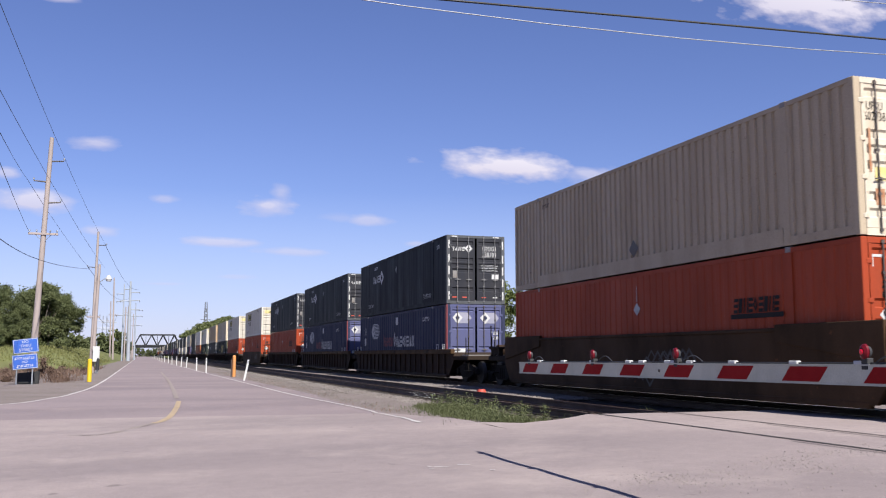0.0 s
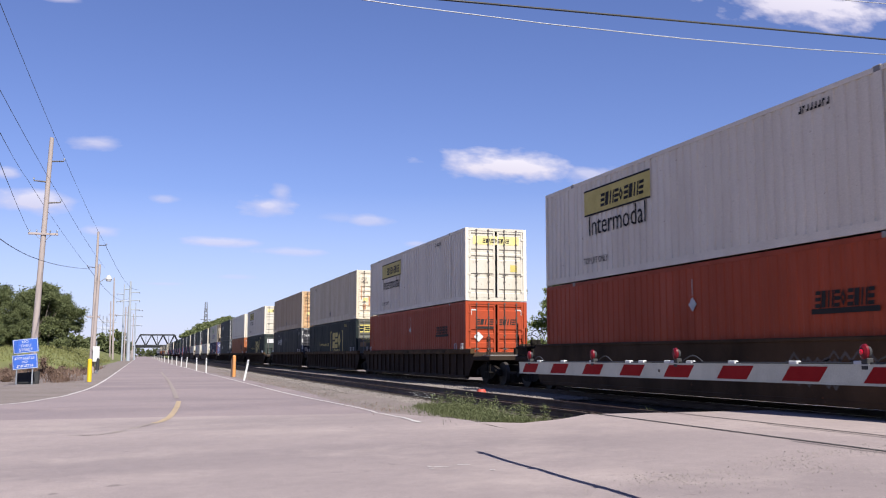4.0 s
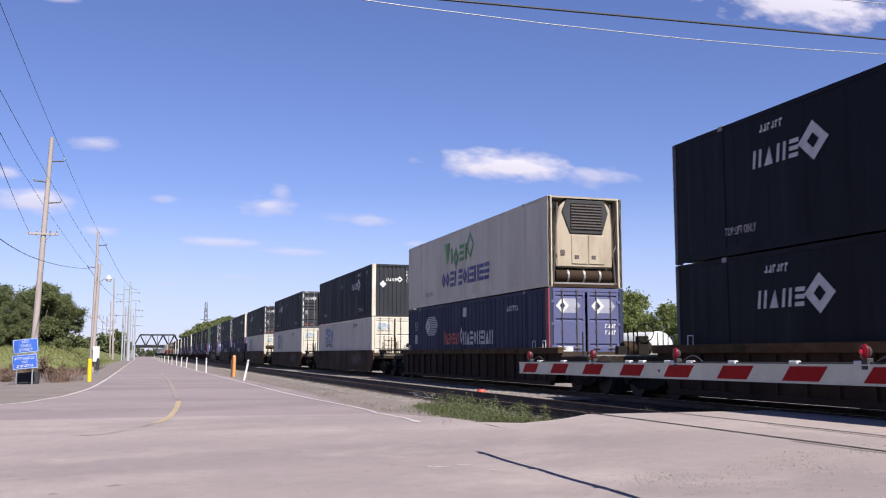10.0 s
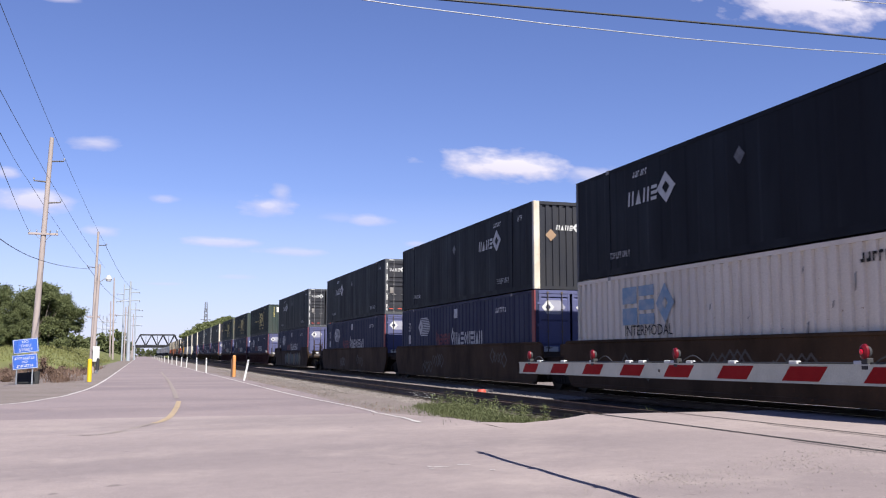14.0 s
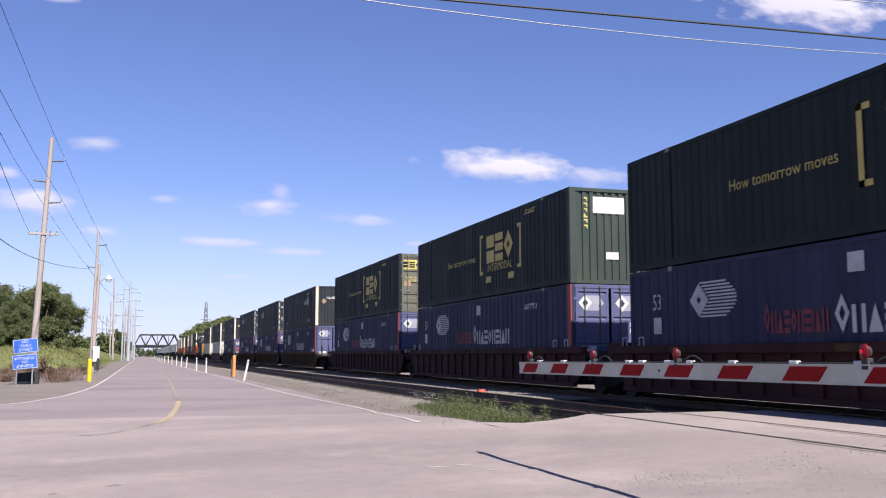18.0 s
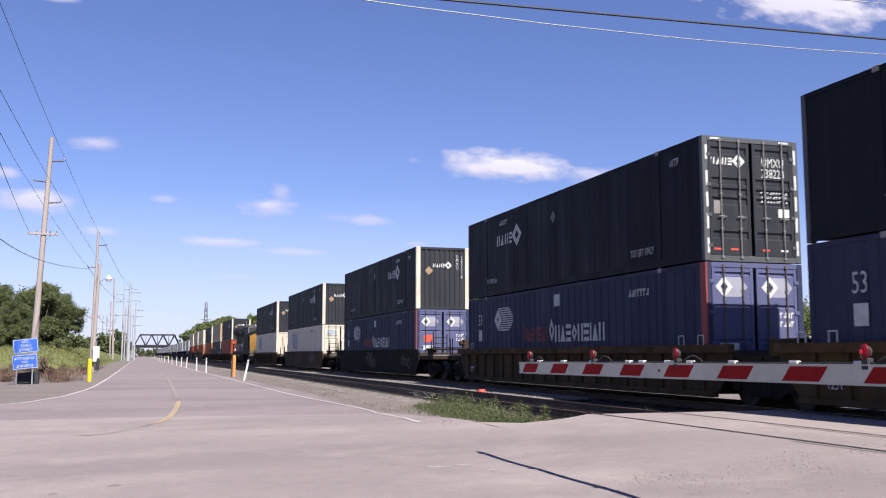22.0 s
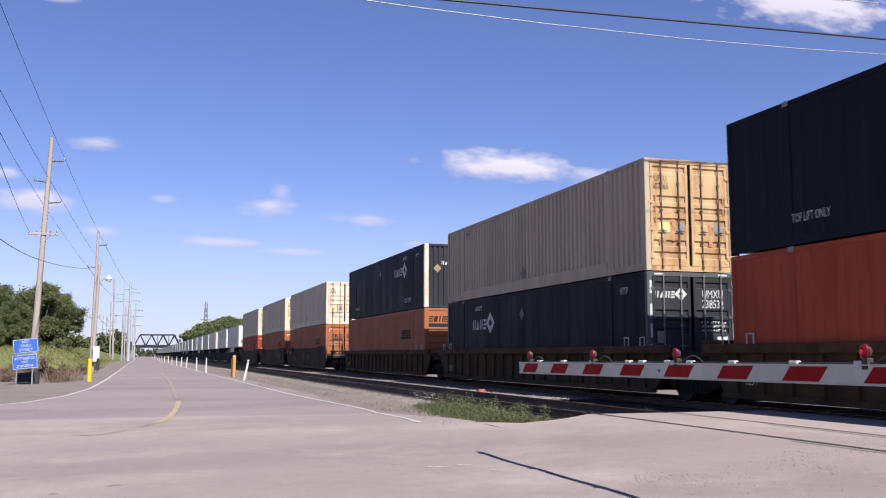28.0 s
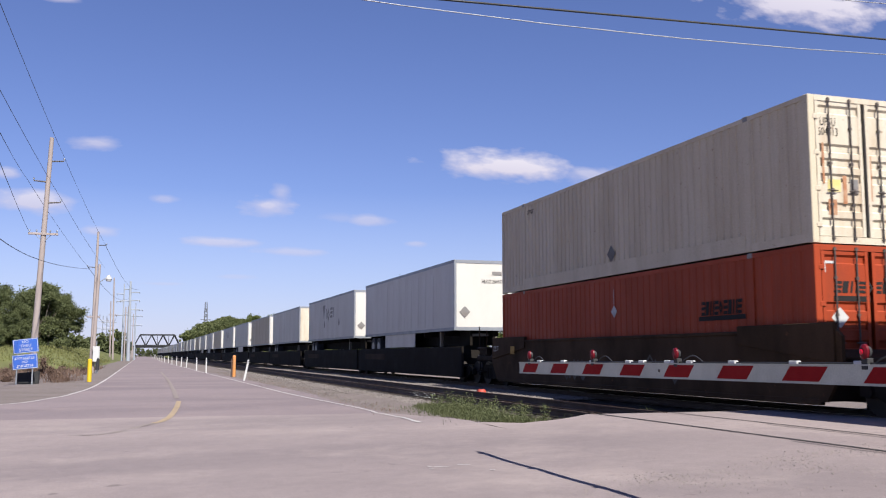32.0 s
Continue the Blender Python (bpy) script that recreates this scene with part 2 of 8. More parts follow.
GRAFFITI = paint("pale_graffiti", (0.060, 0.051, 0.045), 0.7, amount=0.8, scale=3, bump=0)


def road_skin(name, base, dark, pale):
    """Old asphalt: broad blotches, long sweeping tyre bands, aggregate and a few dark spots."""
    m = bpy.data.materials.new(name)
    m.use_nodes = True
    tree = m.node_tree
    b = [n for n in tree.nodes if n.type == "BSDF_PRINCIPLED"][0]
    coord = node(tree, "ShaderNodeTexCoord").outputs["Object"]
    bend = node(tree, "ShaderNodeTexNoise", [("Vector", coord), ("Scale", 0.08), ("Detail", 2.0)])
    warped = node(tree, "ShaderNodeVectorMath", [(0, coord), (1, bend.outputs["Color"])])
    warped.operation = "ADD"
    bands = node(tree, "ShaderNodeTexNoise", [("Vector", node(tree, "ShaderNodeMapping", [("Vector", warped.outputs[0]), ("Rotation", (0, 0, 0.5)), ("Scale", (0.09, 0.22, 1))]).outputs[0]), ("Scale", 1.0), ("Detail", 3.0), ("Roughness", 0.5)])
    blotch = node(tree, "ShaderNodeTexNoise", [("Vector", coord), ("Scale", 0.35), ("Detail", 7.0), ("Roughness", 0.65)])
    fine = node(tree, "ShaderNodeTexNoise", [("Vector", coord), ("Scale", 60.0), ("Detail", 3.0), ("Roughness", 0.7)])
    f1 = node(tree, "ShaderNodeMapRange", [("Value", bands.outputs[0]), ("From Min", 0.42), ("From Max", 0.68), ("To Max", 0.75)])
    f2 = node(tree, "ShaderNodeMapRange", [("Value", blotch.outputs[0]), ("From Min", 0.5), ("From Max", 0.70), ("To Max", 0.85)])
    c = node(tree, "ShaderNodeMixRGB", [("Fac", f1.outputs[0]), ("Color1", (*base, 1)), ("Color2", (*dark, 1))])
    c = node(tree, "ShaderNodeMixRGB", [("Fac", f2.outputs[0]), ("Color1", c.outputs[0]), ("Color2", (*pale, 1))])
    spots = node(tree, "ShaderNodeTexNoise", [("Vector", coord), ("Scale", 3.0), ("Detail", 3.0), ("Roughness", 0.5)])
    f3 = node(tree, "ShaderNodeMapRange", [("Value", spots.outputs[0]), ("From Min", 0.70), ("From Max", 0.76), ("To Max", 0.6)])
    c = node(tree, "ShaderNodeMixRGB", [("Fac", f3.outputs[0]), ("Color1", c.outputs[0]), ("Color2", (0.09, 0.075, 0.075, 1))])
    g = node(tree, "ShaderNodeMapRange", [("Value", fine.outputs[0]), ("From Min", 0.25), ("From Max", 0.75), ("To Min", 0.80), ("To Max", 1.20)])
    c = node(tree, "ShaderNodeMixRGB", [("Fac", 1.0), ("Color1", c.outputs[0]), ("Color2", g.outputs[0])], blend_type="MULTIPLY")
    patchy = node(tree, "ShaderNodeTexNoise", [("Vector", coord), ("Scale", 4.5), ("Detail", 6.0), ("Roughness", 0.7)])
    g = node(tree, "ShaderNodeMapRange", [("Value", patchy.outputs[0]), ("From Min", 0.3), ("From Max", 0.7), ("To Min", 0.92), ("To Max", 1.08)])
    c = node(tree, "ShaderNodeMixRGB", [("Fac", 1.0), ("Color1", c.outputs[0]), ("Color2", g.outputs[0])], blend_type="MULTIPLY")
    tree.links.new(c.outputs[0], b.inputs["Base Color"])
    b.inputs["Roughness"].default_value = 0.92
    b.inputs["Specular IOR Level"].default_value = 0.2
    relief = node(tree, "ShaderNodeBump", [("Height", fine.outputs[0]), ("Strength", 0.2), ("Distance", 0.01)])
    tree.links.new(relief.outputs[0], b.inputs["Normal"])
    return m


ASPHALT = road_skin("old_street_asphalt", (0.1927, 0.1566, 0.1606), (0.1370, 0.1128, 0.1196), (0.2195, 0.1775, 0.1763))
PAVEMENT = road_skin("pale_crossing_asphalt", (0.2340, 0.1940, 0.1890), (0.1590, 0.1325, 0.1350), (0.2660, 0.2225, 0.2115))
FOULED = paint("fouled_track_bed", (0.035, 0.028, 0.025), 0.95, amount=0.6, stain=(0.07, 0.06, 0.055), scale=1.5, grain=0.4, bump=0.8, spec=0.15, vary=0.3, fine_scale=25)
CONCRETE = paint("bridge_concrete", (0.2484, 0.2208, 0.2116), 0.9, amount=0.5, scale=0.3, bump=0.3, spec=0.25)
TAR = paint("tar", (0.0276, 0.0239, 0.0239), 0.7, bump=0.1)
LINE = paint("worn_white_road_paint", (0.3911, 0.3677, 0.3598), 0.8, amount=0.75, stain=(0.2347, 0.2034, 0.1995), scale=1.5, bump=0.1)
LINE_Y = paint("faded_yellow_road_paint", (0.31, 0.228, 0.125), 0.8, amount=1.0, stain=(0.20, 0.165, 0.155), scale=4.5, bump=0.1)
LINE_GONE = paint("almost_worn_off_road_paint", (0.192, 0.158, 0.140), 0.9, amount=1.0, stain=(0.178, 0.150, 0.152), scale=3.0, bump=0.1)
GRAVEL = paint("grey_ballast", (0.1584, 0.1396, 0.1297), 0.95, amount=0.6, stain=(0.0868, 0.0754, 0.0679), scale=0.8, grain=0.4, bump=0.9, spec=0.2, vary=0.25)
DIRT = paint("gravelly_verge", (0.158, 0.132, 0.123), 0.95, amount=0.6, stain=(0.104, 0.087, 0.076), scale=0.35, grain=0.3, bump=0.7, spec=0.2, fine_scale=18)
RAIL = paint("rusty_rail", (0.0644, 0.0368, 0.0276), 0.65, metal=0.2, amount=0.5, bump=0.1)
RAIL_TOP = paint("worn_rail_head", (0.5060, 0.4876, 0.4784), 0.25, metal=1.0, amount=0.3, bump=0)
TIE = paint("dark_tie_wood", (0.0368, 0.0276, 0.0230), 0.9, amount=0.6, bump=0.3, vary=0.3)
WOOD = paint("weathered_pole_wood", (0.285, 0.240, 0.222), 0.85, amount=0.5, stain=(0.22, 0.185, 0.17), streak=12, scale=2, bump=0.3)
GALV = paint("galvanised_steel", (0.2484, 0.2622, 0.2829), 0.45, metal=0.4, amount=0.4, bump=0.05)
GRASS = paint("meadow_grass", (0.130, 0.140, 0.050), 0.9, amount=0.8, stain=(0.070, 0.066, 0.032), scale=0.15, grain=0.3, bump=0.6, spec=0.2)
YELLOW = paint("yellow_bollard_paint", (0.5630, 0.3910, 0.0156), 0.55, amount=0.3, bump=0.05)
SIGN_BLUE = paint("blue_sign_sheeting", (0.0274, 0.0938, 0.3910), 0.4, amount=0.2, bump=0)
SIGN_WHITE = paint("white_sign_sheeting", (0.4526, 0.4526, 0.4451), 0.45, amount=0.2, bump=0)
GATE_WHITE = paint("gate_white_sheeting", (0.43, 0.435, 0.375), 0.7, amount=0.45, scale=3, bump=0.02, spec=0.2)
GATE_RED = paint("gate_red_sheeting", (0.2160, 0.0072, 0.0086), 0.75, amount=0.35, scale=3, bump=0.02, spec=0.12)
WIRE = paint("black_wire", (0.0184, 0.0184, 0.0202), 0.6, bump=0)
WIRE_PALE = paint("aluminium_wire", (0.3220, 0.3220, 0.3349), 0.5, metal=0.4, bump=0)
BRIDGE = paint("black_bridge_steel", (0.014, 0.015, 0.017), 0.6, amount=0.3, bump=0.05)
LOCO_DARK = paint("dark_blue_locomotive_paint", (0.0068, 0.0074, 0.0078), 0.7, amount=0.6, stain=(0.0115, 0.0112, 0.0100), streak=3, bump=0.03, spec=0.18)
LOCO_GREY = paint("cab_grey_paint", (0.034, 0.038, 0.043), 0.55, amount=0.4, bump=0.03, spec=0.3)
LOCO_YELLOW = paint("yellow_nose_paint", (0.2227, 0.1114, 0.0112), 0.5, amount=0.4, stain=(0.1336, 0.0668, 0.0134), streak=3, bump=0.03)
LOCO_STEP = paint("grimy_yellow_step_paint", (0.075, 0.056, 0.034), 0.6, amount=0.7, stain=(0.08, 0.065, 0.05), streak=2, bump=0.03)
CREAM = paint("cream_roof_paint", (0.35, 0.31, 0.20), 0.6, amount=0.4, bump=0.03)
GLASS = paint("dark_cab_glass", (0.007, 0.008, 0.009), 0.45, amount=0.1, bump=0, spec=0.06)
REEFER = paint("cream_reefer_paint", (0.4481, 0.4001, 0.3153), 0.5, amount=0.5, stain=(0.2770, 0.2354, 0.1792), streak=5, bump=0.05, fleck=0.1)
REEFER_END = paint("grimy_cream_unit_paint", (0.30, 0.25, 0.185), 0.5, amount=0.8, stain=(0.15, 0.105, 0.065), streak=4, scale=1.6, bump=0.05, fleck=0.2)
TRAILER_END = paint("clean_white_panel", (0.500, 0.480, 0.440), 0.5, amount=0.45, stain=(0.40, 0.36, 0.31), streak=4, bump=0.02)
LAMP_LENS = glow("red_lens", (0.45, 0.005, 0.02), 0.15)
RED_DARK = paint("dark_red_lens", (0.10, 0.004, 0.009), 0.4, bump=0, spec=0.2)
RED_DIM = paint("faint_red_marking", (0.15, 0.018, 0.024), 0.7, amount=0.6, stain=(0.05, 0.03, 0.06), bump=0)
HEADLIGHT = glow("headlight_lens", (1.0, 0.95, 0.85), 1.0)
ORANGE_POST = paint("faded_orange_marker", (0.50, 0.200, 0.045), 0.65, amount=1.0, stain=(0.34, 0.20, 0.115), scale=6, fleck=0.4, bump=0.05)


def leafy(name, dark, light):
    m = bpy.data.materials.new(name)
    m.use_nodes = True
    tree = m.node_tree
    b = [n for n in tree.nodes if n.type == "BSDF_PRINCIPLED"][0]
    rnd = node(tree, "ShaderNodeNewGeometry").outputs["Random Per Island"]
    big = node(tree, "ShaderNodeTexNoise", [("Vector", node(tree, "ShaderNodeTexCoord").outputs["Object"]), ("Scale", 0.5), ("Detail", 3.0)])
    f = calc(tree, "ADD", calc(tree, "MULTIPLY", rnd, 0.6), calc(tree, "MULTIPLY", big.outputs[0], 0.5), clamp=True)
    mix = node(tree, "ShaderNodeMixRGB", [("Fac", f), ("Color1", (*dark, 1)), ("Color2", (*light, 1))])
    tree.links.new(mix.outputs[0], b.inputs["Base Color"])
    b.inputs["Roughness"].default_value = 0.65
    b.inputs["Specular IOR Level"].default_value = 0.25
    thin = node(tree, "ShaderNodeBsdfTranslucent", [("Color", mix.outputs[0])])
    both = node(tree, "ShaderNodeMixShader", [(0, 0.4), (1, b.outputs[0]), (2, thin.outputs[0])])
    out = [n for n in tree.nodes if n.type == "OUTPUT_MATERIAL"][0]
    tree.links.new(both.outputs[0], out.inputs[0])
    return m


LEAF = leafy("oak_leaves", (0.058, 0.074, 0.028), (0.150, 0.168, 0.074))
LEAF_LIGHT = leafy("young_leaves", (0.068, 0.092, 0.025), (0.185, 0.212, 0.072))
# distance haze is mixed into this leaf colour
LEAF_FAR = leafy("hazy_far_leaves", (0.10, 0.105, 0.075), (0.20, 0.195, 0.145))
LEAF_HILL = leafy("sunlit_hill_leaves", (0.076, 0.094, 0.036), (0.165, 0.184, 0.076))
LEAF_DRY = leafy("dry_weeds", (0.10, 0.066, 0.050), (0.23, 0.155, 0.115))
LEAF_WEED = leafy("green_weeds", (0.056, 0.070, 0.028), (0.135, 0.148, 0.068))
LEAF_BANK = leafy("bank_grass_blades", (0.110, 0.118, 0.040), (0.225, 0.225, 0.092))
BARK = paint("grey_bark", (0.1288, 0.1058, 0.0874), 0.9, amount=0.5, streak=6, bump=0.4)

# ---- mesh helpers ----


def box(bm, x0, y0, z0, x1, y1, z1, m=None):
    vs = [bm.verts.new(p if m is None else m @ Vector(p)) for p in
          ((x0, y0, z0), (x1, y0, z0), (x1, y1, z0), (x0, y1, z0), (x0, y0, z1), (x1, y0, z1), (x1, y1, z1), (x0, y1, z1))]
    for f in ((3, 2, 1, 0), (4, 5, 6, 7), (0, 1, 5, 4), (1, 2, 6, 5), (2, 3, 7, 6), (3, 0, 4, 7)):
        bm.faces.new([vs[i] for i in f])
    return bm


def tube(bm, a, b, r0, r1=None, n=10, caps=True):
    """A tapered round bar from a to b."""
    a, b = Vector(a), Vector(b)
    r1 = r0 if r1 is None else r1
    q = (b - a).to_track_quat("Z", "Y").to_matrix()
    rings = []
    for c, r in ((a, r0), (b, r1)):
        rings.append([bm.verts.new(c + q @ Vector((r * math.cos(i * math.tau / n), r * math.sin(i * math.tau / n), 0))) for i in range(n)])
    for i in range(n):
        f = bm.faces.new((rings[0][i], rings[0][(i + 1) % n], rings[1][(i + 1) % n], rings[1][i]))
        f.smooth = n > 6
    if caps:
        for face in (bm.faces.new(rings[0][::-1]), bm.faces.new(rings[1])):
            for edge in face.edges:
                edge.smooth = False
    return bm


def prism(bm, outline, lo, hi, axis="x"):
    """An outline of (a, b) pairs pushed along an axis: x takes (y, z), y takes (x, z), z takes (x, y)."""
    def put(a, b, c):
        return {"x": (c, a, b), "y": (a, c, b), "z": (a, b, c)}[axis]
    lower = [bm.verts.new(put(a, b, lo)) for a, b in outline]
    upper = [bm.verts.new(put(a, b, hi)) for a, b in outline]
    k = len(outline)
    for i in range(k):
        bm.faces.new((lower[i], lower[(i + 1) % k], upper[(i + 1) % k], upper[i]))
    bm.faces.new(lower[::-1])
    bm.faces.new(upper)
    bmesh.ops.recalc_face_normals(bm, faces=bm.faces[:])
    return bm


def finish(name, bm, material, bevel=0.0):
    if bevel:
        bmesh.ops.bevel(bm, geom=bm.edges[:], offset=bevel, segments=1, affect="EDGES", clamp_overlap=True)
    me = bpy.data.meshes.new(name)
    bm.to_mesh(me)
    bm.free()
    me.materials.append(material)
    return me


def part(name, shape, material=None, parent=None, label="", at=None, bevel=0.0):
    """Links a bmesh, or a mesh made before, as one object under its thing."""
    me = shape if isinstance(shape, bpy.types.Mesh) else finish(name, shape, material, bevel)
    ob = new(name, me)
    ob.parent = parent
    if at is not None:
        ob.matrix_basis = at
    return tagged(ob, label)


def thing(name, label, category, group="", at=None, kind=""):
    ob = new(name)
    ob.empty_display_size = 0.3
    if at is not None:
        ob.matrix_basis = at
    return tagged(ob, label, category, group, kind)


def solid(name, shape, material, label, category="", group="", kind="", at=None, bevel=0.0):
    ob = part(name, shape, material, None, label, at, bevel)
    return tagged(ob, label, category, group, kind)


BM = bmesh.new
LETTERS = {}


def letters(words, size, material, squeeze=1.0):
    """Words as a flat mesh, centred, lying in x and y."""
    key = (words, size, material.name, squeeze)
    if key not in LETTERS:
        curve = bpy.data.curves.new("words", "FONT")
        curve.body, curve.size, curve.align_x, curve.align_y = words, size, "CENTER", "CENTER"
        curve.resolution_u = 2
        curve.space_line = 0.85
        ob = new("words", curve)
        bpy.context.view_layer.update()
        me = bpy.data.meshes.new_from_object(ob.evaluated_get(bpy.context.evaluated_depsgraph_get()))
        bpy.data.objects.remove(ob)
        me.transform(Matrix.Diagonal((squeeze, 1, 1, 1)))
        me.materials.clear()
        me.materials.append(material)
        LETTERS[key] = me
    return LETTERS[key]


SIDE = Matrix(((0, 0, -1, 0), (-1, 0, 0, 0), (0, 1, 0, 0), (0, 0, 0, 1)))      # reads on a wall that faces -x
FRONT = Matrix(((1, 0, 0, 0), (0, 0, -1, 0), (0, 1, 0, 0), (0, 0, 0, 1)))      # reads on a wall that faces -y


def flat(bm, points):
    bm.faces.new([bm.verts.new((x, y, 0)) for x, y in points])
    return bm


def bars(count, width, height, gap=0.25, seed=1):
    """A row of upright bars, lying in x and y, centred: writing that cannot be read."""
    rng = random.Random(seed)
    bm, step = BM(), width / count
    for i in range(count):
        x = -width / 2 + i * step
        w = step * (1 - gap)
        h = height * rng.uniform(0.85, 1.0)
        if rng.random() < 0.5:
            flat(bm, [(x, -h / 2), (x + w * 0.38, -h / 2), (x + w * 0.38, h / 2), (x, h / 2)])
            flat(bm, [(x + w * 0.38, h * 0.2), (x + w, h * 0.2), (x + w, h / 2), (x + w * 0.38, h / 2)])
        else:
            flat(bm, [(x, -h / 2), (x + w, -h / 2), (x + w, -h * 0.15), (x, -h * 0.15)])
            flat(bm, [(x + w * 0.55, -h * 0.15), (x + w, -h * 0.15), (x + w, h / 2), (x + w * 0.55, h / 2)])
    return bm


def ring_diamond(bm, cx, cy, r, hole=0.5):
    """An upright diamond with a hole."""
    o = [(cx, cy + r), (cx - r, cy), (cx, cy - r), (cx + r, cy)]
    i = [(cx + (x - cx) * hole, cy + (y - cy) * hole) for x, y in o]
    for k in range(4):
        flat(bm, [o[k], o[(k + 1) % 4], i[(k + 1) % 4], i[k]])
    return bm

# ---- ground and track ----
TRACK, NEAR_TRACK, RAILTOP = 13.335, 8.93, 0.30


def bed(x):
    """Height of the ground beside and under the tracks."""
    for a, za, b, zb in ((-1e4, 0, 5.6, 0), (5.6, 0, 6.9, 0.05), (6.9, 0.05, 7.6, 0.10), (7.6, 0.10, 15.5, 0.10), (15.5, 0.10, 18, -0.1), (18, -0.1, 1e4, -0.1)):
        if a <= x < b:
            return za + (zb - za) * (x - a) / (b - a)
    return 0.0


def ground_sheet():
    xs = [-2500, -900, -300, -120, -60, -30, -16, -9, -6, -3, 0, 3, 5.0, 5.6, 6.2, 6.9, 7.6, 9, 12, 15.5, 18, 25, 40, 80, 200, 600, 2500]
    ys = [-600, -150, -40, -10, 0, 10, 16.0, 25, 40, 60, 90, 130, 200, 300, 450, 700, 1200, 2500, 4200]
    bm = BM()
    grid = [[bm.verts.new((x, y, (bed(x) if y > 15.5 else min(bed(x), 0.0)) - 0.012)) for x in xs] for y in ys]
    for j in range(len(ys) - 1):
        for i in range(len(xs) - 1):
            bm.faces.new((grid[j][i], grid[j][i + 1], grid[j + 1][i + 1], grid[j + 1][i]))
    solid("ground", bm, DIRT, "grey gravelly verge along the road and tracks", "ground", kind="structure")


def ribbon(points, width, z, name, material, label, category, lift=None):
    """A flat strip that follows points of (x, y)."""
    bm, rows = BM(), []
    for i, (x, y) in enumerate(points):
        a = Vector(points[max(i - 1, 0)])
        b = Vector(points[min(i + 1, len(points) - 1)])
        d = (b - a).normalized()
        n = Vector((d.y, -d.x)) * width / 2
        h = z if lift is None else z + lift(x, y)
        rows.append([bm.verts.new((x - n.x, y - n.y, h)), bm.verts.new((x + n.x, y + n.y, h))])
    for (a, b), (c, d) in zip(rows, rows[1:]):
        bm.faces.new((a, b, d, c))
    bmesh.ops.recalc_face_normals(bm, faces=bm.faces[:])
    if sum(f.normal.z for f in bm.faces) < 0:
        bmesh.ops.reverse_faces(bm, faces=bm.faces[:])
    return solid(name, bm, material, label, category, kind="structure")


def curve_points(points, steps=8):
    """Catmull-Rom through (x, y) points."""
    out = []
    p = [points[0], *points, points[-1]]
    for i in range(1, len(p) - 2):
        for k in range(steps):
            t = k / steps
            out.append(tuple(0.5 * (2 * p[i][c] + (p[i + 1][c] - p[i - 1][c]) * t + (2 * p[i - 1][c] - 5 * p[i][c] + 4 * p[i + 1][c] - p[i + 2][c]) * t * t
                                    + (3 * p[i][c] - p[i - 1][c] - 3 * p[i + 1][c] + p[i + 2][c]) * t ** 3) for c in (0, 1)))
    out.append(points[-1])
    return out


def crossing_height(x):
    for a, za, b, zb in ((-1e4, 0, -3.0, 0), (-3.0, 0, 4.2, 0.145), (4.2, 0.145, 7.6, 0.285), (7.6, 0.285, 15.0, 0.285), (15.0, 0.285, 20, 0.0)):
        if a <= x < b:
            return za + (zb - za) * (x - a) / (b - a)
    return 0.0


def road_height(x, y):
    """The street rises towards the crossing and is a little uneven."""
    k = min(1.0, max(0.0, (22.4 - y) / 5.4))
    rough = 0.017 * noise.noise(Vector((x * 0.9, y * 0.9, 0))) if x < 7.4 else 0.0
    return crossing_height(x) * k + rough * k + 0.004


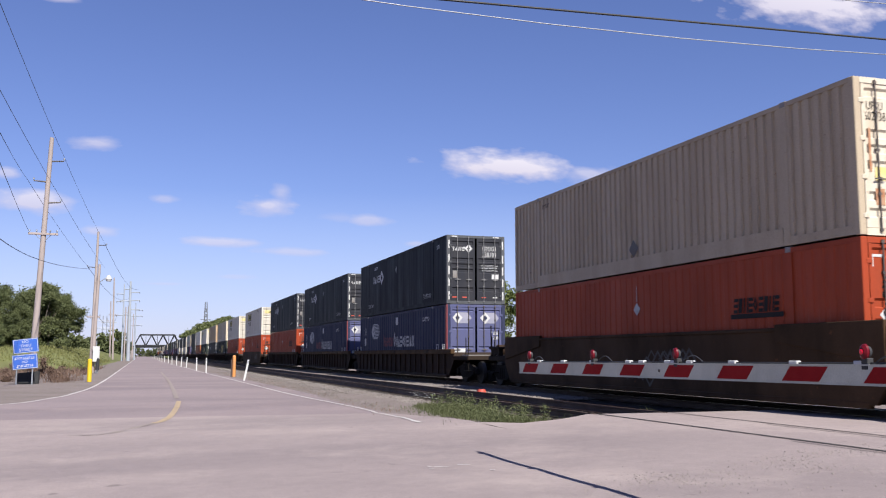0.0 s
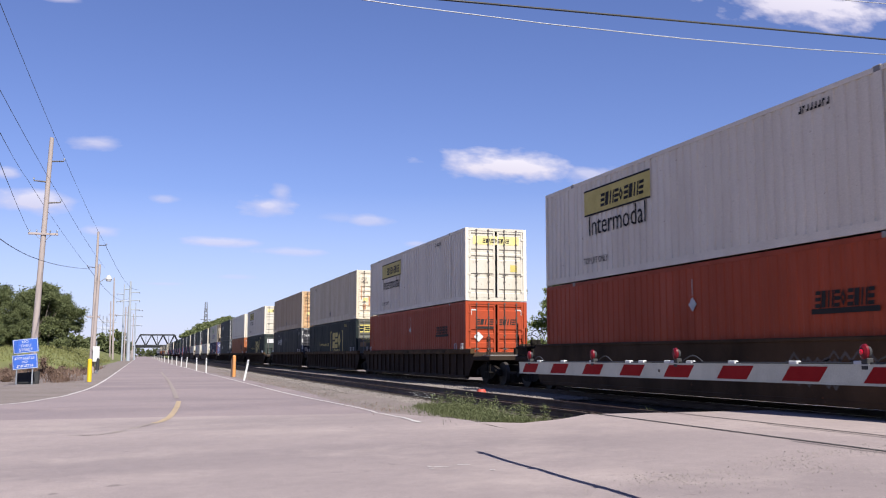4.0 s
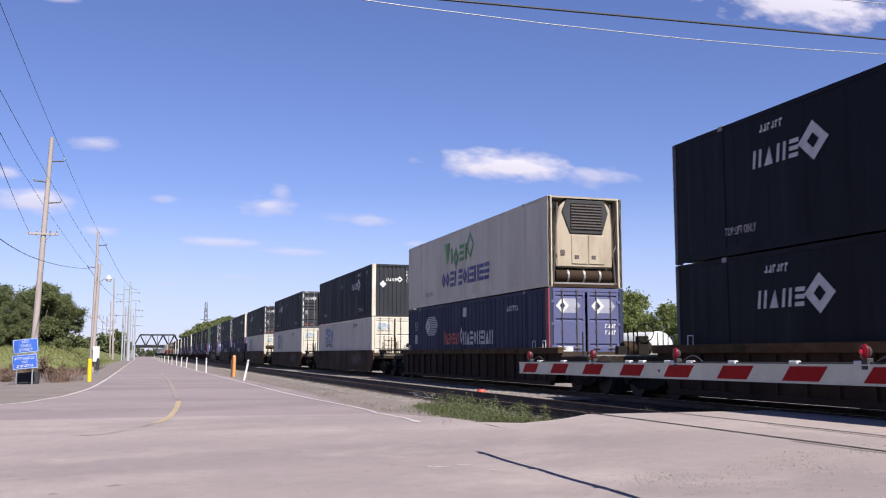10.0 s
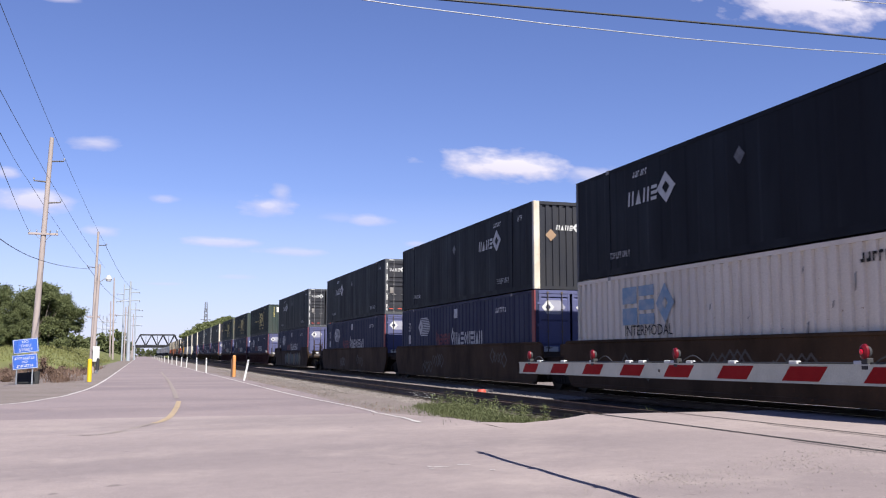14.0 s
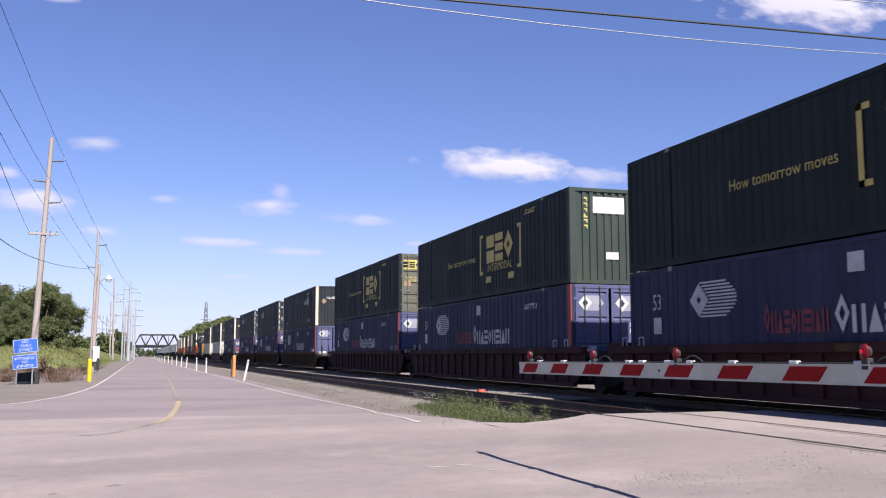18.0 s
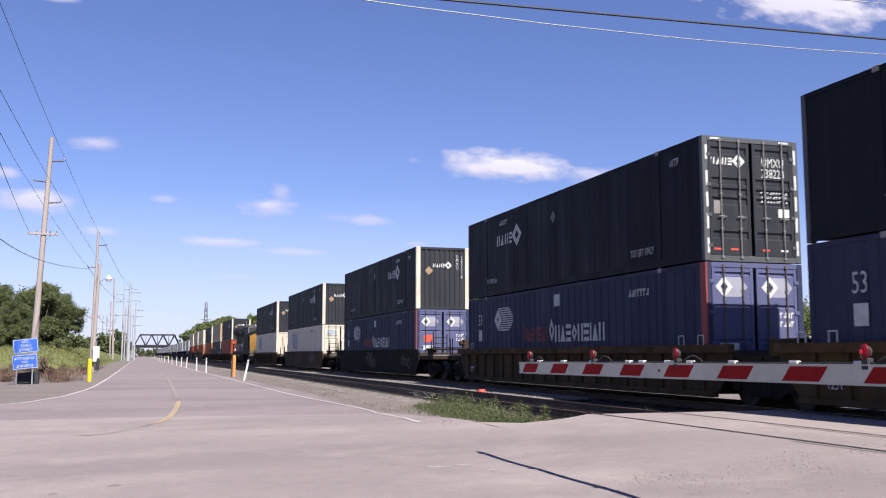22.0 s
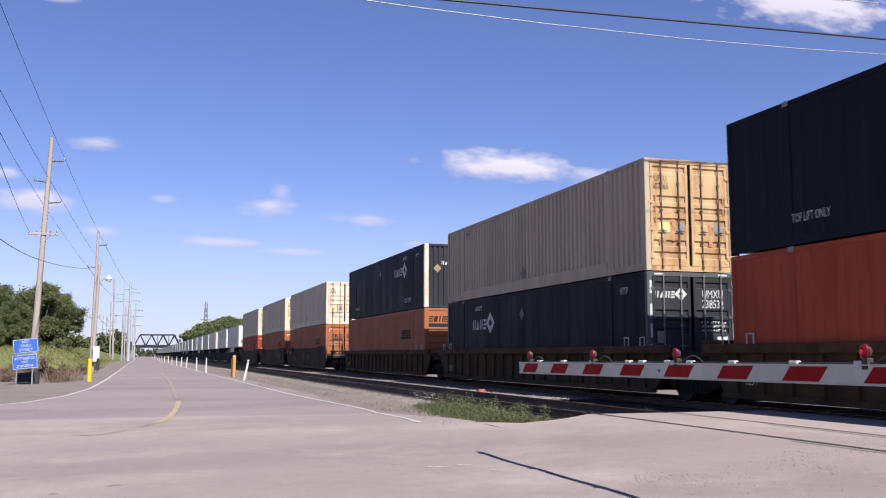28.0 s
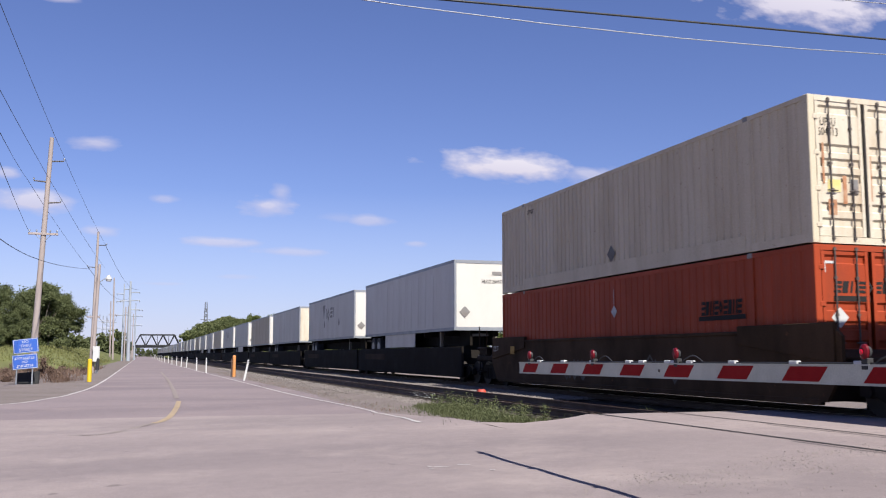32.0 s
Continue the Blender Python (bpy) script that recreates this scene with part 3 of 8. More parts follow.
def roads():
    # the side street along the tracks, with a corner flaring to the left
    left = curve_points([(-60, 25.5), (-14, 26.3), (-7.0, 27.4), (-3.76, 29.4), (-2.75, 33.0), (-2.25, 37.4), (-1.84, 50.5), (-1.75, 100), (-1.6, 280), (-1.2, 690), (-1.2, 1500)], 6)
    right = [(6.0, 18.2), (6.05, 28), (5.85, 40), (5.6, 55), (5.1, 77), (4.9, 107), (4.6, 146), (4.6, 200), (4.6, 690), (4.6, 1500)]
    bm, rows = BM(), []
    for x, y in [(-60, -60), *left]:
        edge = float(np.interp(y, [p[1] for p in right], [p[0] for p in right]))
        rows.append([bm.verts.new((x + (edge - x) * k / 4, y, 0.0)) for k in range(5)])
    for a, b in zip(rows, rows[1:]):
        for k in range(4):
            bm.faces.new((a[k], a[k + 1], b[k + 1], b[k]))
    solid("road", bm, ASPHALT, "sun-bleached grey asphalt street beside the tracks", "road", kind="structure")
    # the crossing road, ramped up to the rails
    bm = BM()
    xs = [-40, -20, -12, -7, -4.5] + [-3.0 + 0.55 * i for i in range(15)] + [5.2, 5.7]
    ys = [-60, -20, 0] + [2 + 0.55 * i for i in range(30)] + [19, 20, 21, 22.4]
    street = [[bm.verts.new((x, y, road_height(x, y))) for y in ys] for x in xs]
    for a, b in zip(street, street[1:]):
        for j in range(len(ys) - 1):
            bm.faces.new((a[j], b[j], b[j + 1], a[j + 1])).smooth = True
    solid("crossing_approach", bm, PAVEMENT, "sun-bleached asphalt rising to the level crossing", "road", kind="structure")
    bm = BM()
    xs = [5.7, 6.3, 7.0, 7.6, 8.05, 8.28, 9.58, 9.81, 12.4, 12.68, 14.0, 14.24, 15.0, 17, 20, 60]
    ys = [-60, -20, 0] + [2 + 0.66 * i for i in range(20)]
    far = {5.7: 15.9, 6.3: 15.2, 7.0: 15.4, 7.6: 15.8}
    top = [[bm.verts.new((x, y, road_height(x, min(y, 17)))) for y in ys + [far.get(x, 16.3)]] for x in xs]
    foot = [bm.verts.new((x, far.get(x, 16.3) + 0.3, -0.05)) for x in xs]
    for i in range(len(xs) - 1):
        for j in range(len(ys)):
            bm.faces.new((top[i][j], top[i + 1][j], top[i + 1][j + 1], top[i][j + 1]))
        bm.faces.new((top[i][-1], top[i + 1][-1], foot[i + 1], foot[i]))
    solid("crossing_pavement", bm, PAVEMENT, "dusty pale level-crossing pavement between the rails", "road", kind="structure")
    # the dirt shoulder between pavement and ballast
    bm = BM()
    rows = []
    for y in [15.6, 16.4, 17.5, 19, 21, 22.4, 26, 32]:
        rows.append([bm.verts.new((x, y, max(z, -0.02))) for x, z in ((5.62, road_height(5.62, y) - 0.008), (6.3, 0.75 * road_height(5.62, y) + 0.02 + 0.02 * noise.noise(Vector((1, y, 0)))), (7.0, 0.10), (7.6, 0.105))])
    for a, b in zip(rows, rows[1:]):
        for k in range(3):
            bm.faces.new((a[k], a[k + 1], b[k + 1], b[k])).smooth = True
    solid("shoulder", bm, DIRT, "bare gravelly shoulder beside the crossing", "verge", kind="structure")
    # flangeways beside the rails in the pavement
    for x, far, wide in ((8.05, 10.4, 0.03), (8.24, 16.2, 0.085), (9.60, 13.0, 0.03), (9.79, 16.2, 0.055)):
        ribbon([(x, -60), (x, far)], wide, 0.296, "flangeway", TAR, "dark flangeway groove in the crossing pavement", "road joint")
    # painted lines
    ribbon(curve_points([(4.86, 16.6), (5.0, 17.8), (5.2, 19.6), (5.42, 21.6), (5.55, 23.9), (5.45, 26.7), (5.28, 30.2), (5.12, 35.3), (5.05, 44.3)]) + [(4.97, 57.4), (4.75, 76), (4.7, 107), (4.4, 146), (4.4, 200), (4.4, 690)], 0.09, 0.005, "edge_line", LINE, "worn white edge line on the street", "road marking", road_height)
    ribbon([p for p in left if p[1] < 700 and p[0] > -40], 0.11, 0.005, "edge_line", LINE, "worn white edge line curving round the corner", "road marking")
    ribbon(curve_points([(-1.11, 17.27), (-0.58, 17.33), (-0.27, 18.0), (0.01, 18.97), (0.3, 19.92)]), 0.13, 0.005, "centre_line", LINE_GONE, "almost worn off yellow centre line", "road marking", road_height)
    ribbon(curve_points([(0.3, 19.92), (0.46, 20.66), (0.68, 22.46), (0.96, 26.21), (1.16, 30.01)]), 0.14, 0.005, "centre_line", LINE_Y, "faded yellow centre line curving to the side", "road marking", road_height)
    ribbon([(1.16, 31.9), (1.3, 38.5), (1.5, 52.5), (1.65, 79.0)], 0.16, 0.005, "centre_line", LINE_GONE, "almost worn off pale centre line", "road marking", road_height)
    for a, b in [((3.18, 10.52), (3.2, 10.45)), ((3.23, 10.44), (3.38, 10.36)), ((3.13, 10.32), (3.18, 10.3)), ((3.53, 10.52), (3.68, 10.5)), ((3.71, 9.92), (3.76, 9.9))]:
        ribbon([a, b], 0.045, 0.005, "paint_dash", LINE, "small white paint dash on the asphalt", "road marking", road_height)


def rail_profile():
    return [(-0.07, 0), (0.07, 0), (0.07, 0.015), (0.012, 0.03), (0.012, 0.12), (0.036, 0.135), (0.036, 0.168), (-0.036, 0.168), (-0.036, 0.135), (-0.012, 0.12), (-0.012, 0.03), (-0.07, 0.015)]


def tracks():
    for centre, lo, hi, name in ((NEAR_TRACK, 16.2, 900, "siding"), (TRACK, -80, 1500, "main")):
        t = thing("railway_track", "rusty steel rails on dark wooden ties in grey ballast", "railway track", kind="structure", at=pose(centre, 0, RAILTOP - 0.17))
        for side in (-1, 1):
            bm = prism(BM(), [(side * 0.753 + a, b) for a, b in rail_profile()], lo, hi, "y")
            r = part("rail", bm, RAIL, t)
            x = side * 0.753
            part("rail_head", box(BM(), x - 0.024, lo, 0.1685, x + 0.024, hi, 0.1705), RAIL_TOP if name == "main" else RAIL, r)
        tie = finish("tie", box(BM(), -1.28, -0.11, -0.14, 1.28, 0.11, -0.012), TIE)
        y, n = max(lo, 16.6), 0
        while n < 150:
            part("tie", tie, None, t, at=pose(0.03 * math.sin(n * 7), y, 0))
            y, n = y + 0.5, n + 1
        bm = BM()
        while y < 330:
            box(bm, -1.28, y - 0.11, -0.14, 1.28, y + 0.11, -0.012)
            y += 0.5
        tagged(part("far_ties", bm, TIE, t), kind="stuff")


def stones():
    """Loose ballast: many small broken stones."""
    rng = random.Random(5)
    v, f = [], []

    def stone(x, y, z, r):
        nonlocal v, f
        k = len(v)
        q = Euler((rng.uniform(0, 6), rng.uniform(0, 6), rng.uniform(0, 6))).to_matrix()
        s = (r * rng.uniform(0.7, 1.3), r * rng.uniform(0.7, 1.2), r * rng.uniform(0.5, 0.9))
        for p in ((1, 0, 0), (-1, 0, 0), (0, 1, 0), (0, -1, 0), (0, 0, 1), (0, 0, -1)):
            w = q @ Vector((p[0] * s[0], p[1] * s[1], p[2] * s[2]))
            v.append((x + w.x, y + w.y, z + w.z))
        for a, b, c in ((0, 2, 4), (2, 1, 4), (1, 3, 4), (3, 0, 4), (2, 0, 5), (1, 2, 5), (3, 1, 5), (0, 3, 5)):
            f.append((k + a, k + b, k + c))

    ribbon([(8.93, 16.6), (8.93, 900)], 2.7, 0.097, "track_bed", FOULED, "dark fouled ballast of the siding", "track bed")
    # darker strip over the ground, up to where the pale stones begin
    ribbon([(11.6, 16.5), (11.55, 19.0), (11.6, 22.5), (11.55, 25.2)], 2.6, 0.108, "track_bed", FOULED, "dark ground strip between the tracks at the crossing", "track bed")
    for i in range(5000):
        y = 16.7 + 50 * rng.random() ** 1.6
        x = rng.uniform(7.6, 10.2)
        stone(x, y, bed(x), rng.uniform(0.02, 0.045))
    me = bpy.data.meshes.new("fouled_ballast")
    me.from_pydata(v, [], f)
    me.materials.append(FOULED)
    tagged(new("fouled_ballast", me), "dark dirty ballast stones between the siding rails", "gravel", kind="stuff")
    v, f = [], []
    for i in range(26000):
        y = 25.0 + 68 * rng.random() ** 1.8 + rng.uniform(-0.9, 0.9)
        x = rng.uniform(10.2, 12.4) if i % 6 else rng.uniform(6.9, 7.6)
        stone(x, y, bed(x) + rng.uniform(0, 0.03) + (0.05 if 10.0 < x < 12.2 else 0), rng.uniform(0.025, 0.055))
    for i in range(5000):
        y = 16.3 + 60 * rng.random() ** 1.6
        x = 5.85 + 1.6 * rng.random() ** 0.7
        stone(x, y, bed(x), rng.uniform(0.012, 0.04))
    me = bpy.data.meshes.new("ballast")
    me.from_pydata(v, [], f)
    me.materials.append(GRAVEL)
    tagged(new("ballast", me), "loose grey ballast stones between the tracks", "gravel", kind="stuff")
    # crumbs of gravel on the crossing pavement
    v, f = [], []
    for i in range(700):
        x = rng.uniform(3.6, 7.0)
        y = rng.gauss(8.0, 0.45)
        stone(x, y, road_height(x, y), rng.uniform(0.004, 0.012))
    for i in range(1500):
        x = rng.uniform(4.6, 9.5)
        y = 6.9 + 0.28 * x + rng.gauss(0.0, 0.28)
        stone(x, y, road_height(x, y), 0.004 + 0.011 * rng.random() ** 3)
    for i in range(500):
        x = rng.uniform(-4, 5.5)
        y = rng.uniform(7.5, 22)
        stone(x, y, road_height(x, y), rng.uniform(0.004, 0.010))
    me = bpy.data.meshes.new("loose_gravel")
    me.from_pydata(v, [], f)
    me.materials.append(CRUMB)
    tagged(new("loose_gravel", me), "scattered gravel crumbs on the pavement", "gravel", kind="stuff")


ground_sheet()
roads()
tracks()
stones()

# ---- containers ----
CW, CH, CL = 2.591, 2.89, 16.154
HW = CW / 2


def fluted(y0, y1, z0, z1, x, depth, pitch, sign=-1, axis="x"):
    """An upright corrugated sheet; the outer faces lie at x (for axis y, the sheet spans x and lies at that y)."""
    bm, count = BM(), max(1, round((y1 - y0) / pitch))
    p = (y1 - y0) / count
    line = []
    for i in range(count):
        a = y0 + i * p
        line += [(a, 0), (a + 0.50 * p, 0), (a + 0.58 * p, 1), (a + 0.92 * p, 1)]
    line.append((y1, 0))
    pts = []
    for a, d in line:
        w = x - sign * d * depth
        pts.append([bm.verts.new((w, a, z) if axis == "x" else (a, w, z)) for z in (z0, z1)])
    for (a, b), (c, d) in zip(pts, pts[1:]):
        bm.faces.new((a, c, d, b))
    back = [bm.verts.new((x - sign * (depth + 0.03), a, z) if axis == "x" else (a, x - sign * (depth + 0.03), z)) for a, z in ((y0, z0), (y1, z0), (y1, z1), (y0, z1))]
    bm.faces.new(back)
    return bm


SHELLS = {}


def shell(key, side, rail, post, depth, pitch):
    """The meshes of a container's shell in one paint, made once."""
    if key in SHELLS:
        return SHELLS[key]
    m = {}
    m["left_wall"] = finish("left_wall", fluted(0.12, CL - 0.12, 0.16, CH - 0.08, -HW + 0.012, depth, pitch), side)
    m["right_wall"] = finish("right_wall", fluted(0.12, CL - 0.12, 0.16, CH - 0.08, HW - 0.012, depth, pitch, 1), side)
    bm = BM()
    box(bm, -HW + 0.03, 0.03, CH - 0.05, HW - 0.03, CL - 0.03, CH - 0.012)
    m["roof"] = finish("roof", bm, side)
    m["floor"] = finish("floor", box(BM(), -HW + 0.05, 0.1, 0.05, HW - 0.05, CL - 0.1, 0.16), STEEL)
    m["top_rail"] = finish("top_rail", box(BM(), -0.03, 0.1, CH - 0.10, 0.03, CL - 0.1, CH - 0.006), side)
    m["bottom_rail"] = finish("bottom_rail", box(BM(), -0.03, 0.1, 0.02, 0.03, CL - 0.1, 0.19), rail)
    m["corner_post"] = finish("corner_post", box(BM(), -0.075, -0.0, 0.0, 0.075, 0.13, CH - 0.004), post, 0.012)
    bm = BM()
    box(bm, -0.02, -0.10, 0.03, 0.02, 0.10, CH + 0.004)
    m["lift_post"] = finish("lift_post", bm, side, 0.006)
    m["casting"] = finish("casting", box(BM(), -0.085, -0.09, -0.06, 0.085, 0.09, 0.06), STEEL, 0.01)
    m["back_wall"] = finish("back_wall", box(BM(), -HW + 0.1, CL - 0.1, 0.1, HW - 0.1, CL - 0.04, CH - 0.08), side)
    SHELLS[key] = m
    return m


def put_shell(c, m):
    part("left_wall", m["left_wall"], parent=c)
    part("right_wall", m["right_wall"], parent=c)
    part("roof", m["roof"], parent=c)
    part("floor", m["floor"], parent=c)
    part("back_wall", m["back_wall"], parent=c)
    for s in (-1, 1):
        part("top_rail", m["top_rail"], parent=c, at=pose(s * (HW - 0.031), 0, 0))
        part("bottom_rail", m["bottom_rail"], parent=c, at=pose(s * (HW - 0.031), 0, 0))
        for y in (0.0, CL - 0.13):
            part("corner_post", m["corner_post"], parent=c, at=pose(s * (HW - 0.075), y, 0))
        for y in (1.98, CL - 1.98):
            part("lift_post", m["lift_post"], parent=c, at=pose(s * (HW - 0.018), y, 0))
            part("casting", m["casting"], parent=c, at=pose(s * (HW - 0.08), y, CH - 0.045))


DOOR_BITS = {}


GROOVES = {"navy": (2.57, 1.86, 1.62, 1.40, 0.62), "grey": (2.62, 1.86, 1.58, 1.28, 0.72, 0.42), "blue": (2.64, 1.90, 1.12, 0.45),
           "orange": (2.62, 1.72, 1.36, 1.00, 0.64, 0.32), "white": (2.62, 1.98, 1.72, 1.02, 0.40), "green": (2.62, 1.95, 1.40, 0.80, 0.38)}


def door_mesh(material, style="navy"):
    """A flat door with level pressed grooves."""
    key = (material.name, style)
    if key not in DOOR_BITS:
        w, z0, z1 = 1.085, 0.14, CH - 0.12
        line = [(0.0, z0)]
        for z in sorted(GROOVES[style]):
            r = 0.03 if style == "blue" else 0.075
            line += [(0.0, z - r - 0.03), (0.035, z - r), (0.035, z + r * 0.4), (0.0, z + r)]
        line += [(0.0, z1)]
        outline = [(0.02 + d, z) for d, z in line] + [(0.075, z1), (0.075, z0)]
        DOOR_BITS[key] = finish("door", prism(BM(), outline, 0.07, w - 0.07), material)
        DOOR_BITS["stile" + material.name] = finish("stile", box(BM(), 0, 0.012, z0, 0.075, 0.07, z1), material)
    return DOOR_BITS[key]


def doors(c, door, post, rod, style="navy"):
    """Two container doors with lock rods, handles and hinges, on the end that faces -y."""
    if "sill" + post.name not in DOOR_BITS:
        bm = BM()
        box(bm, -HW + 0.15, 0.005, 0.0, HW - 0.15, 0.12, 0.13)
        DOOR_BITS["sill" + post.name] = finish("door_sill", bm, post)
        bm = BM()
        box(bm, -HW + 0.15, 0.005, CH - 0.115, HW - 0.15, 0.12, CH - 0.006)
        DOOR_BITS["head" + post.name] = finish("door_header", bm, post)
    if "rod" + rod.name not in DOOR_BITS:
        bm = tube(BM(), (0, -0.010, 0.06), (0, -0.010, CH - 0.05), 0.017, n=8)
        for z in (0.1, 0.75, 1.55, 2.25, CH - 0.09):
            box(bm, -0.034, -0.022, z - 0.024, 0.034, 0.021, z + 0.024)
        DOOR_BITS["rod" + rod.name] = finish("lock_rod", bm, rod)
        bm = tube(BM(), (-0.20, -0.03, 0), (0.03, -0.03, 0), 0.014, n=6)
        box(bm, -0.09, -0.034, -0.035, -0.05, 0.02, 0.035)
        DOOR_BITS["handle" + rod.name] = finish("handle", bm, rod)
    if "hinge" + post.name not in DOOR_BITS:
        DOOR_BITS["hinge" + post.name] = finish("hinge", box(BM(), -0.07, -0.010, -0.045, 0.05, 0.03, 0.045), post, 0.008)
    part("door_sill", DOOR_BITS["sill" + post.name], parent=c)
    part("door_header", DOOR_BITS["head" + post.name], parent=c)
    for x in (-HW + 0.165, 0.045):
        d = part("door", door_mesh(door, style), parent=c, at=pose(x, 0, 0))
        for u in (0.0, 1.01):
            part("stile", DOOR_BITS["stile" + door.name], parent=d, at=pose(u, 0, 0))
        for u in (0.30, 0.80):
            part("lock_rod", DOOR_BITS["rod" + rod.name], parent=d, at=pose(u, 0, 0))
            part("handle", DOOR_BITS["handle" + rod.name], parent=d, at=pose(u + 0.1, 0, 1.02))
        for z in (0.35, 1.05, 1.75, 2.45):
            part("hinge", DOOR_BITS["hinge" + post.name], parent=d, at=pose(0.0 if x < 0 else 1.085, 0, z))


def front_wall(c, wall, post, ribs="upright"):
    """A corrugated blank end between broad corner posts, on the end that faces -y."""
    key = "blank" + wall.name + ribs
    if key not in DOOR_BITS:
        if ribs == "upright":
            DOOR_BITS[key] = finish("front_wall", fluted(-HW + 0.2, HW - 0.2, 0.1, CH - 0.1, 0.03, 0.04, 0.235, -1, "y"), wall)
        else:
            bm, rows = BM(), []
            for i in range(6):
                a = 0.16 + i * 0.30
                rows += [(0.0, a), (0.0, a + 0.10), (0.04, a + 0.15), (0.04, a + 0.25)]
            rows += [(0.0, 1.96), (0.0, CH - 0.1)]
            pts = [[bm.verts.new((x, 0.025 + d, z)) for x in (-HW + 0.2, HW - 0.2)] for d, z in rows]
            for (a, b), (e, f) in zip(pts, pts[1:]):
                bm.faces.new((a, b, f, e))
            box(bm, -HW + 0.2, 0.075, 0.1, HW - 0.2, 0.1, CH - 0.1)
            DOOR_BITS[key] = finish("front_wall", bm, wall)
        bm = box(BM(), -HW + 0.15, 0.005, 0.0, HW - 0.15, 0.12, 0.11)
        DOOR_BITS["fs" + wall.name] = finish("end_sill", bm, wall)
        bm = box(BM(), -HW + 0.15, 0.005, CH - 0.11, HW - 0.15, 0.12, CH - 0.006)
        DOOR_BITS["fh" + wall.name] = finish("end_header", bm, wall)
        bm = box(BM(), 0, -0.006, 0.0, 0.21, 0.14, CH)
        DOOR_BITS["fp" + post.name] = finish("end_post", bm, post, 0.015)
    part("front_wall", DOOR_BITS[key], parent=c)
    part("end_sill", DOOR_BITS["fs" + wall.name], parent=c)
    part("end_header", DOOR_BITS["fh" + wall.name], parent=c)
    for x in (-HW - 0.003, HW - 0.207):
        p = part("end_post", DOOR_BITS["fp" + post.name], parent=c, at=pose(x, 0, 0))


def on_side(c, name, shape, material, y, z, label="", proud=0.004):
    made = part(name, shape, material, c, label, at=Matrix.Translation((-HW - proud, y, z)) @ SIDE)
    return tagged(made, label, kind="stuff") if name == "logo" else made


def on_front(c, name, shape, material, x, z, label="", y=None, layer=0):
    if y is None:
        y = (0.014 if abs(x) < 1.1 and 0.2 < z < CH - 0.15 else -0.006) - 0.004 * layer
    made = part(name, shape, material, c, label, at=Matrix.Translation((x, y, z)) @ FRONT)
    return tagged(made, label, kind="stuff") if name == "logo" else made


def plate(w, h):
    return flat(BM(), [(-w / 2, -h / 2), (w / 2, -h / 2), (w / 2, h / 2), (-w / 2, h / 2)])


def diamond(r):
    return flat(BM(), [(0, r), (-r, 0), (0, -r), (r, 0)])


def slab(bm, x, y, w, h, lean=0.0):
    return flat(bm, [(x, y), (x + w, y), (x + w + lean, y + h), (x + lean, y + h)])


def bands(bm, x, y, w, h, n, fill=0.62, lean=0.0):
    """n level bands one above the other."""
    step = h / (n - 1 + fill)
    for k in range(n):
        slab(bm, x + lean * k / n, y + k * step, w, step * fill, lean * fill / n)


def gem(bm, x, y, w, h, hole=0.0):
    """A diamond in a box of w by h."""
    o = [(x + w / 2, y + h), (x, y + h / 2), (x + w / 2, y), (x + w, y + h / 2)]
    if not hole:
        return flat(bm, o)
    i = [(x + w / 2 + (a - x - w / 2) * hole, y + h / 2 + (b - y - h / 2) * hole) for a, b in o]
    for k in range(4):
        flat(bm, [o[k], o[(k + 1) % 4], i[(k + 1) % 4], i[k]])


def shape_row(bm, plan, height, lean=0.0, gap=0.1):
    """A row of plain shapes: e bands, u two uprights, w wedge, v wedge on its tip, d diamond, b block, i bar; a space leaves room."""
    x = 0.0
    for kind in plan:
        w = {"i": 0.16, " ": 0.22}.get(kind, 0.56)
        if kind == "e":
            bands(bm, x, 0, w, height, 3, 0.6, lean)
        elif kind == "u":
            slab(bm, x, 0, 0.17, height, lean)
            slab(bm, x + w - 0.17, 0, 0.17, height, lean)
        elif kind == "w":
            flat(bm, [(x, 0), (x + w, 0), (x + w / 2 + lean, height)])
        elif kind == "v":
            flat(bm, [(x + lean, height), (x + w / 2, 0), (x + w + lean, height)])
        elif kind == "d":
            gem(bm, x, 0, w, height, 0.4)
        elif kind == "b":
            slab(bm, x, 0, w * 0.8, height, lean)
        elif kind == "i":
            slab(bm, x, 0, w, height, lean)
        x += w + gap
    return x


